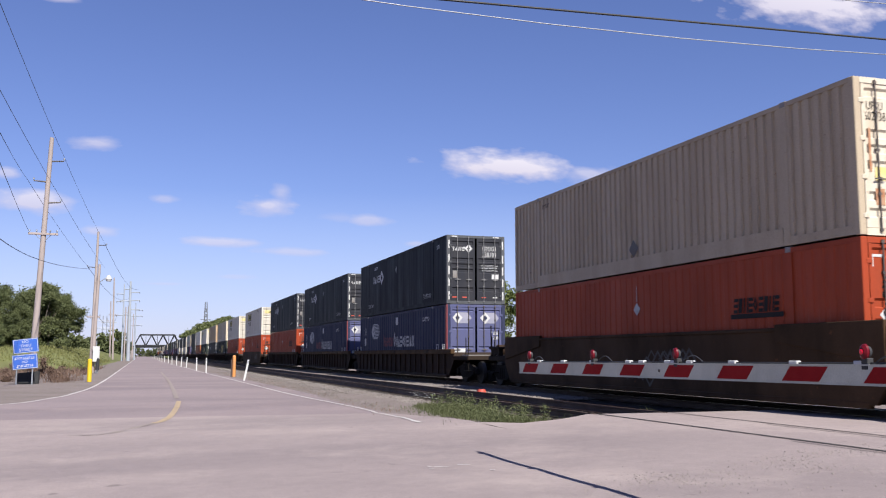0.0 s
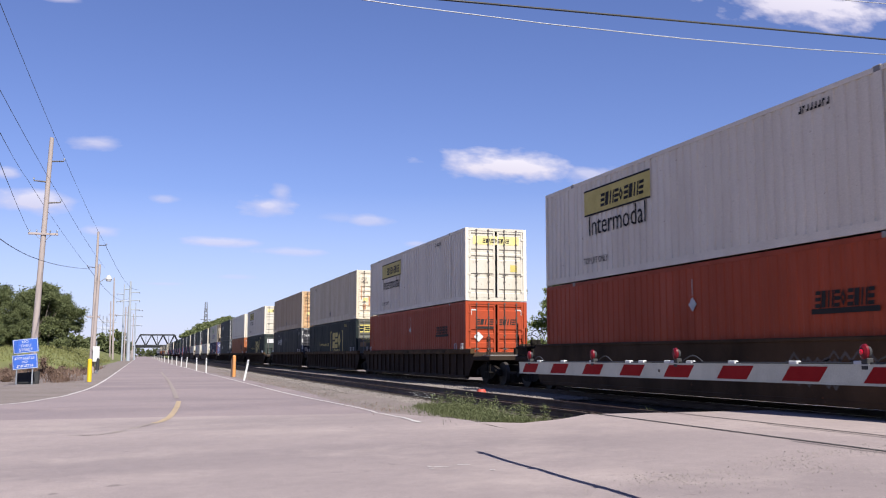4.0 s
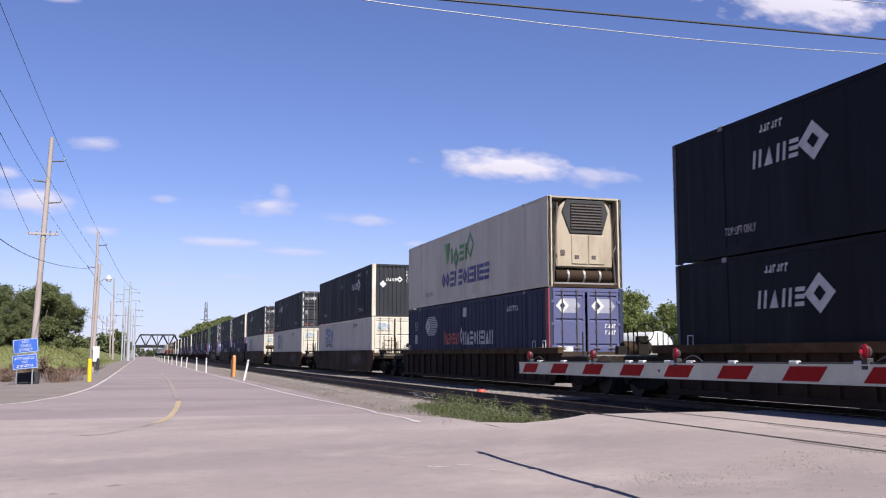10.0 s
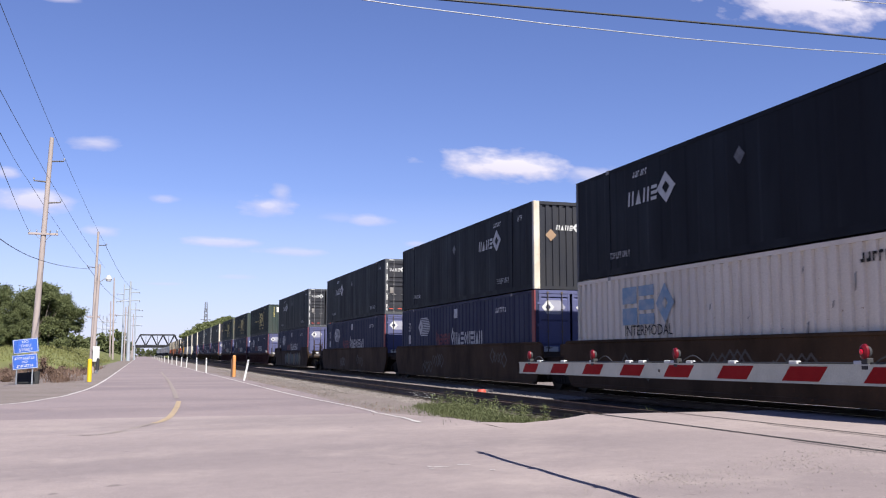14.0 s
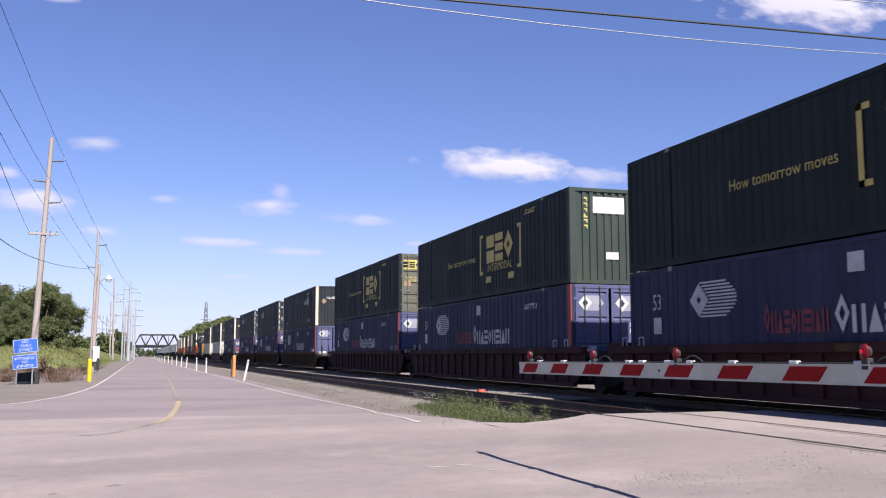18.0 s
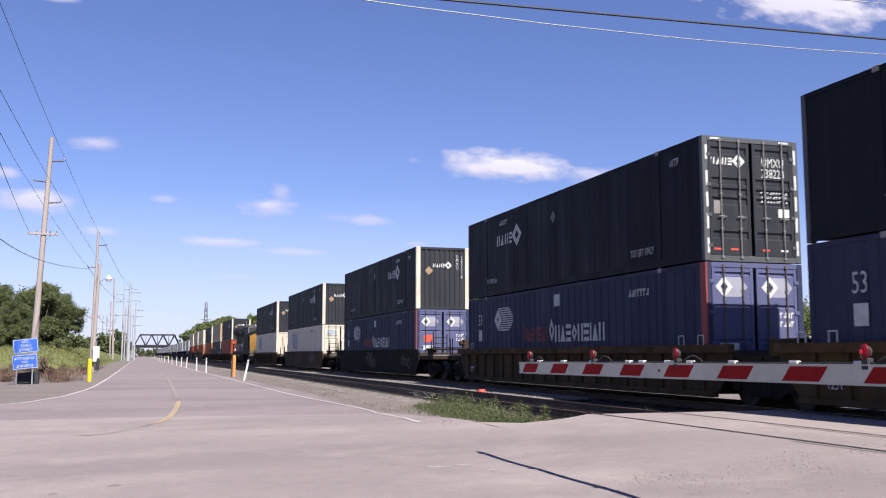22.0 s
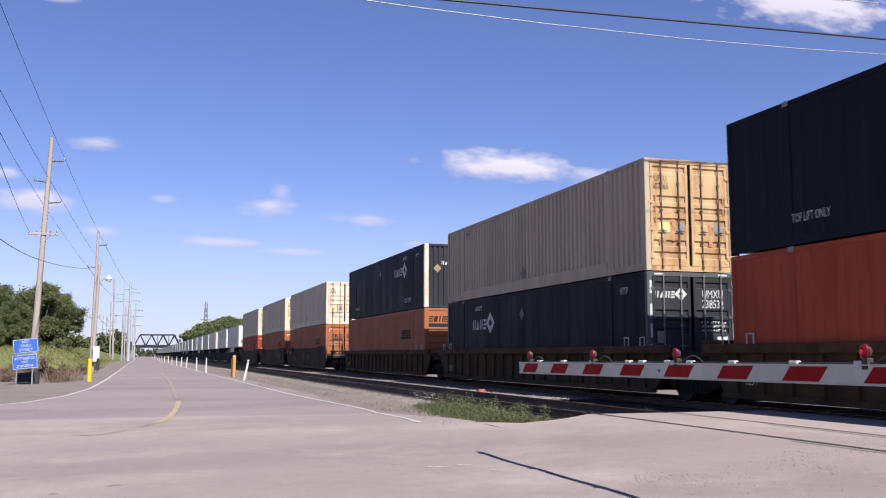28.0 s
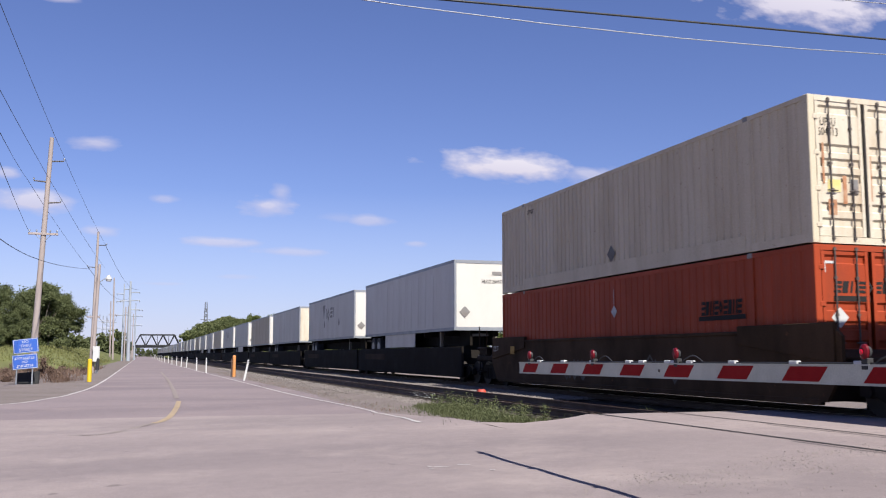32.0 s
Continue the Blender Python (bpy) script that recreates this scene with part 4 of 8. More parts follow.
def wordmark(kind):
    """Plain shapes in place of a firm's lettering, about one unit high."""
    bm = BM()
    if kind == "bars_and_diamond":
        shape_row(bm, "uwue", 0.84, 0.10, 0.22)
        cx, cy = 3.80, 0.5
        ring_diamond(bm, cx, cy, 0.88, 0.40)
    elif kind == "serif_row":
        gem(bm, -0.72, 0, 0.62, 1.28, 0.45)
        shape_row(bm, "uwedueiwu", 0.90, 0.0, 0.09)
    elif kind == "three_blocks":
        bands(bm, 0.0, 0, 0.94, 1.0, 2, 0.80)
        bands(bm, 1.06, 0, 0.94, 1.0, 3, 0.74)
        gem(bm, 2.10, 0, 1.05, 1.0, 0.30)
    elif kind == "heavy_row":
        shape_row(bm, "ebuedebue", 0.86, 0.14, 0.07)
    elif kind == "soft_row":
        flat(bm, [(0, 0.98), (0.62, 0.98), (0.36, 0.0), (0.26, 0.0)])
        slab(bm, 0.76, 0, 0.15, 0.70)
        gem(bm, 1.0, -0.26, 0.58, 0.98, 0.42)
        bands(bm, 1.70, 0.0, 0.50, 0.72, 3, 0.6)
        slab(bm, 2.32, 0, 0.16, 0.72)
    elif kind == "long_soft_row":
        shape_row(bm, "ddei edieuee", 0.86, 0.05, 0.09)
    elif kind == "striped_hexagon":
        ring_diamond(bm, 0.0, 0.5, 0.46, 0.22)
        for i in range(11):
            v = 0.02 + i * 0.092
            off = abs(v - 0.48)
            x0 = 0.50 - off
            slab(bm, x0, v, 1.75 - off * off * 2.2 - x0, 0.052)
    elif kind == "hexagon":
        flat(bm, [(-0.1, 0.5), (0.25, 0.05), (0.95, 0.05), (1.25, 0.5), (0.95, 0.95), (0.25, 0.95)])
    elif kind == "gem":
        gem(bm, -0.5, 0.0, 1.0, 1.0)
    xs = [v.co.x for v in bm.verts]
    mid = (min(xs) + max(xs)) / 2
    bmesh.ops.translate(bm, verts=bm.verts[:], vec=(-mid, -0.5, 0))
    return bm


SIGNS = {}


def sign_shape(kind, size, material, stretch=1.0):
    key = (kind, size, material.name, stretch)
    if key not in SIGNS:
        me = finish("logo", wordmark(kind), material)
        me.transform(Matrix.Diagonal((size * stretch, size, 1, 1)))
        SIGNS[key] = me
    return SIGNS[key]


def small_text(c, y, z, n, h, seed, material=MARK_DIM):
    key = ("bars", n, h, seed, material.name)
    if key not in SIGNS:
        SIGNS[key] = finish("number", bars(n, n * h * 0.75, h, 0.3, seed), material)
    tagged(on_side(c, "number", SIGNS[key], None, y, z), kind="stuff")


def navy_container(end, number):
    c = thing("container", "dark navy 53-foot freight container with pale diamond marking", "container", "freight containers")
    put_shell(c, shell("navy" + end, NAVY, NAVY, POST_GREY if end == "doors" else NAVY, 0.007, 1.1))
    far = end == "doors"
    y = 12.0 if far else 4.2
    on_side(c, "logo", sign_shape("bars_and_diamond", 0.44, MARK_DIM, 1.12), None, y - 0.1, 1.95, "worn white logo shapes")
    small_text(c, y + (0.4 if far else -0.9), 2.52, 6, 0.17, 3)
    on_side(c, "lettering", letters("TOP LIFT ONLY", 0.27, MARK_DIM, 0.62), None, 2.8, 0.46)
    on_side(c, "lettering", letters("WTP", 0.28, MARK_DIM, 0.7), None, 1.2, 2.45)
    on_side(c, "diamond", diamond(0.2), FAINT_MARK, 8.2, 2.13, "faint diamond placard")
    on_side(c, "lettering", letters("TOP LIFT ONLY", 0.25, MARK_DIM, 0.62), None, CL - 2.6, 0.52)
    if end == "doors":
        doors(c, NAVY_LIT, POST_GREY, ROD)
        on_front(c, "logo", sign_shape("bars_and_diamond", 0.2, MARK), None, -0.62, 2.33, "white logo shapes")
        on_front(c, "number", letters("UMXU\n" + number, 0.30, MARK, 0.72), None, 0.60, 2.20)
        for z, k in ((1.62, 4), (1.52, 5), (1.42, 6)):
            key = ("spec", k)
            if key not in SIGNS:
                SIGNS[key] = finish("small_print", bars(9, 0.75, 0.055, 0.3, k), MARK_DIM)
            tagged(on_front(c, "small_print", SIGNS[key], None, 0.62, z), kind="stuff")
        on_front(c, "placard", plate(0.3, 0.2), SIGN_WHITE, 0.86, 1.16, "cream data plate")
        on_front(c, "placard", plate(0.2, 0.3), STEEL, -0.92, 1.24)
        if number in ("250524", "253707"):
            on_front(c, "diamond", diamond(0.21), TAN_MARK, 0.62, 1.84, "tan diamond placard")
        for x in (-0.95, -0.5, 0.35, 0.85):
            on_front(c, "reflector", plate(0.2, 0.045), RED_MARK if x < 0.5 else MARK, x, 0.28)
        for x in (-0.95, 0.9):
            on_front(c, "reflector", plate(0.26, 0.045), MARK, x, CH - 0.06)
        for z in (0.35, 0.9, 1.4, 1.9, 2.5):
            on_front(c, "reflector", plate(0.06, 0.34), MARK, -HW + 0.1, z)
            on_front(c, "reflector", plate(0.06, 0.34), MARK, HW - 0.1, z)
    else:
        front_wall(c, NAVY_LIT, POST)
        on_front(c, "logo", sign_shape("bars_and_diamond", 0.20, MARK), None, -0.02, 2.05, "white logo shapes", y=0.024)
        on_front(c, "diamond", diamond(0.2), TAN_MARK if number != "260003" else MARK, -0.68, 1.78, "diamond placard", y=0.024)
        on_front(c, "number", letters("\n".join(number), 0.21, MARK, 0.8), None, 0.93, 1.97, y=0.024)
        on_front(c, "number", letters("U\nM\nX\nU", 0.21, MARK, 0.8), None, 0.71, 2.2, y=0.024)
    return c


def blue_container(number):
    c = thing("container", "blue 53-foot freight container with white lettering shapes", "container", "freight containers")
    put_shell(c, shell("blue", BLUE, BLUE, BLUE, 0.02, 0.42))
    on_side(c, "logo", sign_shape("serif_row", 0.56, MARK_DIM, 1.08), None, 6.75, 1.47, "white row of serifed shapes")
    on_side(c, "logo", sign_shape("striped_hexagon", 0.82, MARK_DIM), None, 12.45, 2.03, "worn white striped hexagon")
    on_side(c, "logo", sign_shape("serif_row", 0.50, RED_MARK if number == "red" else RED_DIM, 0.62), None, 9.7, 1.47, "faint red shapes")
    on_side(c, "number", letters("53", 0.56, MARK_DIM, 0.75), None, 14.8, 2.05)
    on_side(c, "placard", plate(0.36, 0.40), MARK_DIM, 14.8, 1.50)
    on_side(c, "placard", plate(0.42, 0.36), MARK_DIM, 8.0, 2.45)
    small_text(c, 3.0, 2.37, 7, 0.2, 8)
    doors(c, BLUE_LIT, BLUE_LIT, BAR, "blue")
    edge = finish("edge_stripe", box(BM(), -0.006, -0.004, 0.0, 0.035, 0.22, CH - 0.01), RED_STRIPE)
    part("edge_stripe", edge, parent=c, at=pose(-HW - 0.001, 0, 0), label="red corner stripe")
    for x in (-0.62, 0.60):
        on_front(c, "logo", sign_shape("hexagon", 0.5, HEX_PALE, 1.25), None, x, 2.33, "faded pale hexagon")
        on_front(c, "logo", sign_shape("gem", 0.5, MARK, 0.9), None, x - 0.20, 2.33, "white diamond", layer=1)
        on_front(c, "logo", sign_shape("gem", 0.24, BLUE, 0.8), None, x - 0.20, 2.33, layer=2)
    on_front(c, "placard", plate(0.42, 0.34) if number == "110" else plate(0.5, 0.16), RED_MARK if number == "110" else MARK, -0.72, 1.55 if number == "110" else 0.98, "data placard")
    if number == "110":
        on_front(c, "placard", plate(0.44, 0.22), MARK, -0.72, 1.12)
        on_front(c, "number", letters("110", 0.22, BLACK_MARK), None, -0.72, 1.12, layer=1)
    k = finish("number", bars(4, 0.4, 0.14, 0.3, 9), MARK)
    for z in (1.7, 1.5):
        on_front(c, "number", k, None, 0.85, z)
    return c


def orange_container(paint_name, end):
    deep = paint_name == "deep"
    tone = ORANGE if deep else PALE
    c = thing("container", ("deep orange" if deep else "faded orange") + " 53-foot freight container with dark lettering block", "container", "freight containers")
    put_shell(c, shell("orange" + paint_name, tone, tone, tone, 0.014, 0.3))
    on_side(c, "logo", sign_shape("heavy_row", 0.36, BLACK_MARK, 0.75), None, 3.05, 1.85, "dark worn lettering block")
    on_side(c, "logo", plate(1.75, 0.1), BLACK_MARK, 3.05, 1.60)
    if deep:
        on_side(c, "diamond", diamond(0.17), MARK_DIM, 7.95, 1.95, "white diamond placard")
        on_side(c, "streak", plate(0.025, 0.4), MARK_DIM, 7.95, 2.34)
    else:
        on_side(c, "streak", plate(0.06, 0.4), MARK_DIM, 7.95, 2.0, "worn white paint streak")
    if end == "doors":
        doors(c, tone, tone, BAR, "orange")
        on_front(c, "logo", sign_shape("heavy_row", 0.26, BLACK_MARK, 1.15), None, -0.02, 2.1, "black lettering shapes")
        on_front(c, "logo", plate(0.85, 0.1), BLACK_MARK, -0.45, 1.86)
        on_front(c, "diamond", diamond(0.2), SIGN_WHITE if deep else STEEL, -0.75, 1.5, "diamond placard")
        for s in (-1, 1):
            on_front(c, "bracket", plate(0.26, 0.05), MARK, s * 0.95, 2.55)
            on_front(c, "bracket", plate(0.05, 0.2), MARK, s * 1.06, 2.45)
    else:
        front_wall(c, tone, tone, "level")
        on_front(c, "logo", sign_shape("heavy_row", 0.3, BLACK_MARK, 1.25), None, -0.02, 2.42, "black lettering shapes", y=0.02)
        on_front(c, "logo", plate(2.2, 0.16), BLACK_MARK, -0.02, 2.12, y=0.02)
        k = finish("number", bars(6, 1.3, 0.14, 0.3, 4), BLACK_MARK)
        part("number", k, parent=c, at=Matrix.Translation((HW - 0.1, -0.01, 1.6)) @ FRONT @ pose(0, 0, 0, 0, 0, -90))
    return c


def grey_container(tone, number):
    side, end = (BEIGE, RUSTY_END) if tone == "beige" else (GREY, RUSTY_END) if tone == "golden" else (PALE_GREY, GREY_END) if tone == "pale" else (GREY, GREY_END)
    c = thing("container", {"beige": "rust-streaked beige", "golden": "light grey, rust-gold-doored", "pale": "pale grey-white", "grey": "weathered light grey"}[tone] + " corrugated 53-foot freight container", "container", "freight containers")
    put_shell(c, shell("grey" + tone, side, side, side, 0.03 if tone == "pale" else 0.045, 0.28))
    lower = finish("lower_band", box(BM(), -0.012, 2.1, 0.0, 0.012, CL - 2.1, 0.36), side)
    part("lower_band", lower, parent=c, at=pose(-HW + 0.006, 0, 0.02), label="smooth pale lower side band")
    on_side(c, "diamond", diamond(0.24), BAR, 8.05, 0.6, "dark diamond placard")
    small_text(c, CL - 2.6, 2.55, 5, 0.14, 4, BLACK_MARK)
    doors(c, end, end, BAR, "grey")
    on_front(c, "number", letters("UPSU\n" + number, 0.23, BLACK_MARK, 0.7), None, -0.84, 2.26)
    for x, z, w, h in ((-0.98, 1.55, 0.05, 0.8), (-0.5, 1.05, 0.09, 0.55), (0.12, 1.3, 0.06, 0.9), (0.6, 0.95, 0.11, 0.6), (1.0, 1.7, 0.04, 0.7), (-0.8, 0.7, 0.2, 0.3)):
        on_front(c, "rust_streak", plate(w, h), RUST, x, z)
    on_front(c, "placard", plate(0.3, 0.24), PALE_GOLD, -0.75, 1.12, "faded yellow placard", layer=1)
    on_front(c, "placard", plate(0.2, 0.28), STEEL, -0.28, 1.12)
    on_front(c, "diamond", diamond(0.2), STEEL, 0.82, 1.12)
    return c


def white_container():
    c = thing("container", "white 53-foot freight container with yellow panel and black lettering", "container", "freight containers")
    put_shell(c, shell("white", WHITE, WHITE, WHITE, 0.03, 0.30))
    y = 11.55
    on_side(c, "panel", plate(3.7, 0.7), GOLD, y, 2.18, "yellow logo panel with black border")
    on_side(c, "border", plate(3.7, 0.05), BLACK_MARK, y, 2.53, proud=0.006)
    on_side(c, "border", plate(3.7, 0.05), BLACK_MARK, y, 1.83, proud=0.006)
    on_side(c, "logo", sign_shape("heavy_row", 0.42, BLACK_MARK, 1.0), None, y - 0.35, 2.18, "black lettering shapes", proud=0.008)
    on_side(c, "lettering", letters("Intermodal", 0.80, BLACK_MARK, 0.92), None, y, 1.48)
    on_side(c, "lettering", letters("TOP LIFT ONLY", 0.26, BLACK_MARK, 0.8), None, CL - 3.4, 0.52)
    small_text(c, 3.6, 2.6, 8, 0.15, 6, BLACK_MARK)
    doors(c, WHITE_END, WHITE_END, BAR, "white")
    on_front(c, "panel", plate(1.95, 0.34), PALE_GOLD, 0.0, 2.40, "yellow logo panel")
    on_front(c, "logo", sign_shape("heavy_row", 0.2, BLACK_MARK, 1.0), None, 0.0, 2.40, layer=1)
    on_front(c, "placard", plate(0.3, 0.28), GOLD, 0.75, 1.3)
    return c


def plain_white_container():
    c = thing("container", "plain white ribless 53-foot freight container, rivets along its base", "container", "freight containers")
    put_shell(c, shell("plainwhite", WHITE, WHITE, WHITE, 0.004, 1.2))
    bm = BM()
    for i in range(20):
        slab(bm, -6.8 + i * 0.7, 0, 0.22, 0.05)
    on_side(c, "rivets", bm, BLACK_MARK, CL / 2, 0.28)
    on_side(c, "number", letters("53  102", 0.26, BLACK_MARK), None, 8.9, 2.5)
    small_text(c, CL - 1.2, 2.5, 4, 0.14, 6, BLACK_MARK)
    doors(c, WHITE_END, WHITE_END, BAR, "blue")
    return c


def green_container(end):
    c = thing("container", "dark green 53-foot freight container with bracketed yellow logo", "container", "freight containers")
    put_shell(c, shell("green", GREEN, GREEN, GREEN_LIT if end == "front" else GREEN, 0.014, 0.32))
    y = 5.8
    on_side(c, "logo", sign_shape("three_blocks", 1.0, GOLD, 0.82), None, y, 1.72, "dull yellow block logo")
    on_side(c, "lettering", letters("INTERMODAL", 0.40, GOLD, 0.95), None, y, 1.02)
    for s in (-1, 1):
        bm = BM()
        slab(bm, -0.07, -0.75, 0.14, 1.5)
        slab(bm, -0.07 if s < 0 else -0.27, -0.75, 0.34, 0.12)
        slab(bm, -0.07 if s < 0 else -0.27, 0.63, 0.34, 0.12)
        on_side(c, "bracket", bm, GOLD, y - s * 1.95, 1.58)
    on_side(c, "lettering", letters("How tomorrow moves", 0.36, GOLD, 1.0), None, 10.0, 1.5)
    for yy in (y + 1.1, y - 1.1):
        on_side(c, "placard", plate(0.5, 0.22), GOLD, yy, 0.62)
    small_text(c, 3.0, 2.6, 7, 0.17, 6, GOLD)
    if end == "front":
        front_wall(c, GREEN_LIT, GREEN_LIT)
        on_front(c, "panel", plate(1.05, 0.5), SIGN_WHITE, 0.02, 2.38, "white blank panel", y=0.024)
        on_front(c, "placard", plate(0.42, 0.22), SIGN_WHITE, 0.12, 0.85, y=0.024)
        k = finish("number", bars(6, 1.0, 0.12, 0.3, 4), GOLD)
        part("number", k, parent=c, at=Matrix.Translation((-0.75, 0.024, 2.1)) @ FRONT @ pose(0, 0, 0, 0, 0, -90))
    elif end == "placard":
        doors(c, GREEN_LIT, GREEN_LIT, BAR, "green")
        on_front(c, "placard", plate(0.8, 0.42), SIGN_WHITE, -0.58, 2.2, "white placard")
        on_front(c, "placard", plate(0.6, 0.22), SIGN_WHITE, 0.62, 1.5, "white placard")
    else:
        doors(c, GREEN_DOOR, GREEN_DOOR, ROD, "green")
        on_front(c, "lettering", letters("WARNING\nHI CUBE", 0.17, GOLD, 0.9), None, -0.58, 1.62)
        on_front(c, "panel", plate(0.95, 0.46), GOLD, -0.6, 2.34, "yellow logo panel")
        on_front(c, "logo", sign_shape("three_blocks", 0.3, GREEN), None, -0.6, 2.34, layer=1)
        on_front(c, "number", letters("631", 0.2, GOLD), None, 0.45, 1.55)
        on_front(c, "placard", plate(0.42, 0.2), TAN_MARK, 0.5, 1.98)
        on_front(c, "placard", plate(0.36, 0.26), TAN_MARK, -0.85, 1.4)
    return c


def chalk_container(end):
    c = thing("container", "white corrugated freight container with worn blue logo block", "container", "freight containers")
    put_shell(c, shell("chalk", WHITE, WHITE, WHITE_END, 0.05, 0.33))
    on_side(c, "logo", sign_shape("three_blocks", 0.98, AZURE, 0.82), None, 12.2, 2.05, "worn blue block logo")
    on_side(c, "lettering", letters("INTERMODAL", 0.38, BLACK_MARK, 0.98), None, 12.2, 1.4)
    small_text(c, 4.2, 2.5, 8, 0.2, 8, BLACK_MARK)
    rng = random.Random(3)
    for i in range(6):
        k = rng.uniform(0.1, 0.42)
        on_side(c, "scuff", flat(BM(), [(-0.03, -k / 2), (0.02, -k / 2 + 0.05), (0.045, k / 2), (-0.015, k / 2 - 0.04)]), STEEL, rng.uniform(0.8, 9.5), rng.uniform(1.2, 2.6), "dark vertical scuff")
    if end == "doors":
        doors(c, WHITE_END, WHITE_END, BAR, "blue")
        on_front(c, "logo", sign_shape("three_blocks", 0.32, AZURE, 0.72), None, -0.6, 2.36, "blue block logo")
        on_front(c, "lettering", letters("INTERMODAL", 0.13, BLACK_MARK), None, -0.6, 2.12)
        on_front(c, "lettering", letters("WARNING", 0.17, BLACK_MARK), None, -0.62, 0.9)
        on_front(c, "number", letters("UMXU", 0.2, BLACK_MARK), None, 0.5, 0.92)
    else:
        front_wall(c, WHITE_END, WHITE_END)
        for x, top, drop, wide in ((-0.72, 2.45, 1.3, 0.07), (-0.30, 2.6, 0.35, 0.05), (0.10, 2.62, 0.25, 0.05), (0.62, 1.75, 1.1, 0.08)):
            on_front(c, "rust_streak", flat(BM(), [(-wide, 0), (-wide * 0.6, -drop), (wide * 0.3, -drop * 0.9), (wide, 0)]), RUST, x, top, "rust streak", y=0.024)
    for x, top, drop in ((-0.95, 0.9, 0.7), (-0.2, 0.75, 0.5), (0.8, 1.0, 0.75)):
        on_front(c, "rust_streak", flat(BM(), [(-0.06, 0), (-0.035, -drop), (0.02, -drop * 0.9), (0.06, 0)]), RUST, x, top, "rust streak", y=0.012 if end == "doors" else 0.024)
    return c


def reefer_container():
    c = thing("container", "cream refrigerated container with green and indigo lettering shapes", "container", "freight containers")
    put_shell(c, shell("reefer", REEFER, REEFER, REEFER, 0.006, 1.3))
    on_side(c, "logo", sign_shape("soft_row", 0.9, LEAF_MARK, 1.25), None, 9.15, 2.05, "green lettering shapes")
    on_side(c, "logo", sign_shape("long_soft_row", 0.72, INDIGO_MARK, 1.2), None, 8.1, 1.02, "indigo lettering shapes")
    on_side(c, "lettering", letters("TOP LIFT ONLY", 0.22, BLACK_MARK, 0.8), None, CL - 3.4, 0.5)
    part("end_panel", box(BM(), -HW + 0.1, 0.55, 0.1, HW - 0.1, 0.6, CH - 0.1), REEFER, c)
    unit = part("cooling_unit", prism(BM(), [(-0.98, 0.62), (-1.0, 1.9), (-0.86, 2.55), (-0.62, 2.80), (0.72, 2.80), (0.94, 2.55), (1.0, 1.9), (0.98, 0.62)], 0.06, 0.55, "y"), REEFER_END, c, "cream cooling unit", bevel=0.05)
    part("grille_housing", prism(BM(), [(-0.52, 1.70), (-0.80, 2.40), (-0.62, 2.80), (0.70, 2.80), (0.84, 2.40), (0.62, 1.70)], 0.02, 0.5, "y"), RUBBER, unit, "black grille housing", bevel=0.03)
    part("grille", box(BM(), -0.5, 0.006, 1.82, 0.6, 0.025, 2.68), CAR_DARK, unit, "dark grille")
    slat = finish("slat", box(BM(), -0.48, -0.012, -0.02, 0.58, 0.012, 0.02), BAR)
    for i in range(9):
        part("slat", slat, parent=unit, at=pose(0, 0, 1.88 + i * 0.092))
    for x in (-0.46, 0.13):
        d = part("access_door", box(BM(), x, 0.03, 0.74, x + 0.56, 0.07, 1.66), REEFER_END, unit, "cream access door", bevel=0.015)
        part("latch", box(BM(), x + 0.1, 0.01, 0.92, x + 0.24, 0.032, 1.02), BAR, d, "dark latch")
    part("drain_panel", box(BM(), -0.84, 0.03, 1.02, -0.70, 0.065, 1.18), BAR, unit, "dark square port")
    ring = BM()
    gem(ring, -0.45, -0.5, 0.9, 1.0, 0.74)
    on_side(c, "emblem", ring, LEAF_MARK, 7.35, 2.12, "green ring emblem")
    part("fuel_tank", tube(BM(), (-0.98, 0.3, 0.38), (0.98, 0.3, 0.38), 0.22, n=18), CAR_BROWN, c, "dirty brown cylindrical fuel tank")
    for x in (-0.55, 0.0, 0.55):
        part("tank_strap", tube(BM(), (x - 0.03, 0.3, 0.38), (x + 0.03, 0.3, 0.38), 0.228, n=18), GALV, c)
    part("end_sill", box(BM(), -HW + 0.15, 0.0, 0.0, HW - 0.15, 0.14, 0.10), CAR_BROWN, c)
    part("end_header", box(BM(), -HW + 0.15, 0.0, CH - 0.06, HW - 0.15, 0.14, CH - 0.005), REEFER_END, c)
    for s in (-1, 1):
        part("brace", tube(BM(), (s * 1.08, 0.1, 0.12), (s * 0.92, 0.1, CH - 0.2), 0.03, n=6), BAR, c)
        part("brace", tube(BM(), (s * 0.92, 0.1, 0.9), (s * 1.2, 0.1, 1.5), 0.03, n=6), BAR, c)
        part("end_post", box(BM(), s * 1.235 - 0.05, 0, 0, s * 1.235 + 0.05, 0.12, CH - 0.01), REEFER_END, c)
        part("side_brace", tube(BM(), (s * 1.25, 0.08, 0.2), (s * 1.25, 0.6, 1.45), 0.028, n=6), BAR, c)
        part("side_brace", tube(BM(), (s * 1.25, 0.6, 1.45), (s * 1.25, 0.08, CH - 0.2), 0.028, n=6), BAR, c)
    return c

# ---- rail cars ----
CAR_BITS = {}


def bit(name, make, material, bevel=0.0):
    """A mesh in one material, made once and shared."""
    key = (name, material.name)
    if key not in CAR_BITS:
        CAR_BITS[key] = finish(name.split("/")[0], make(), material, bevel)
    return CAR_BITS[key]


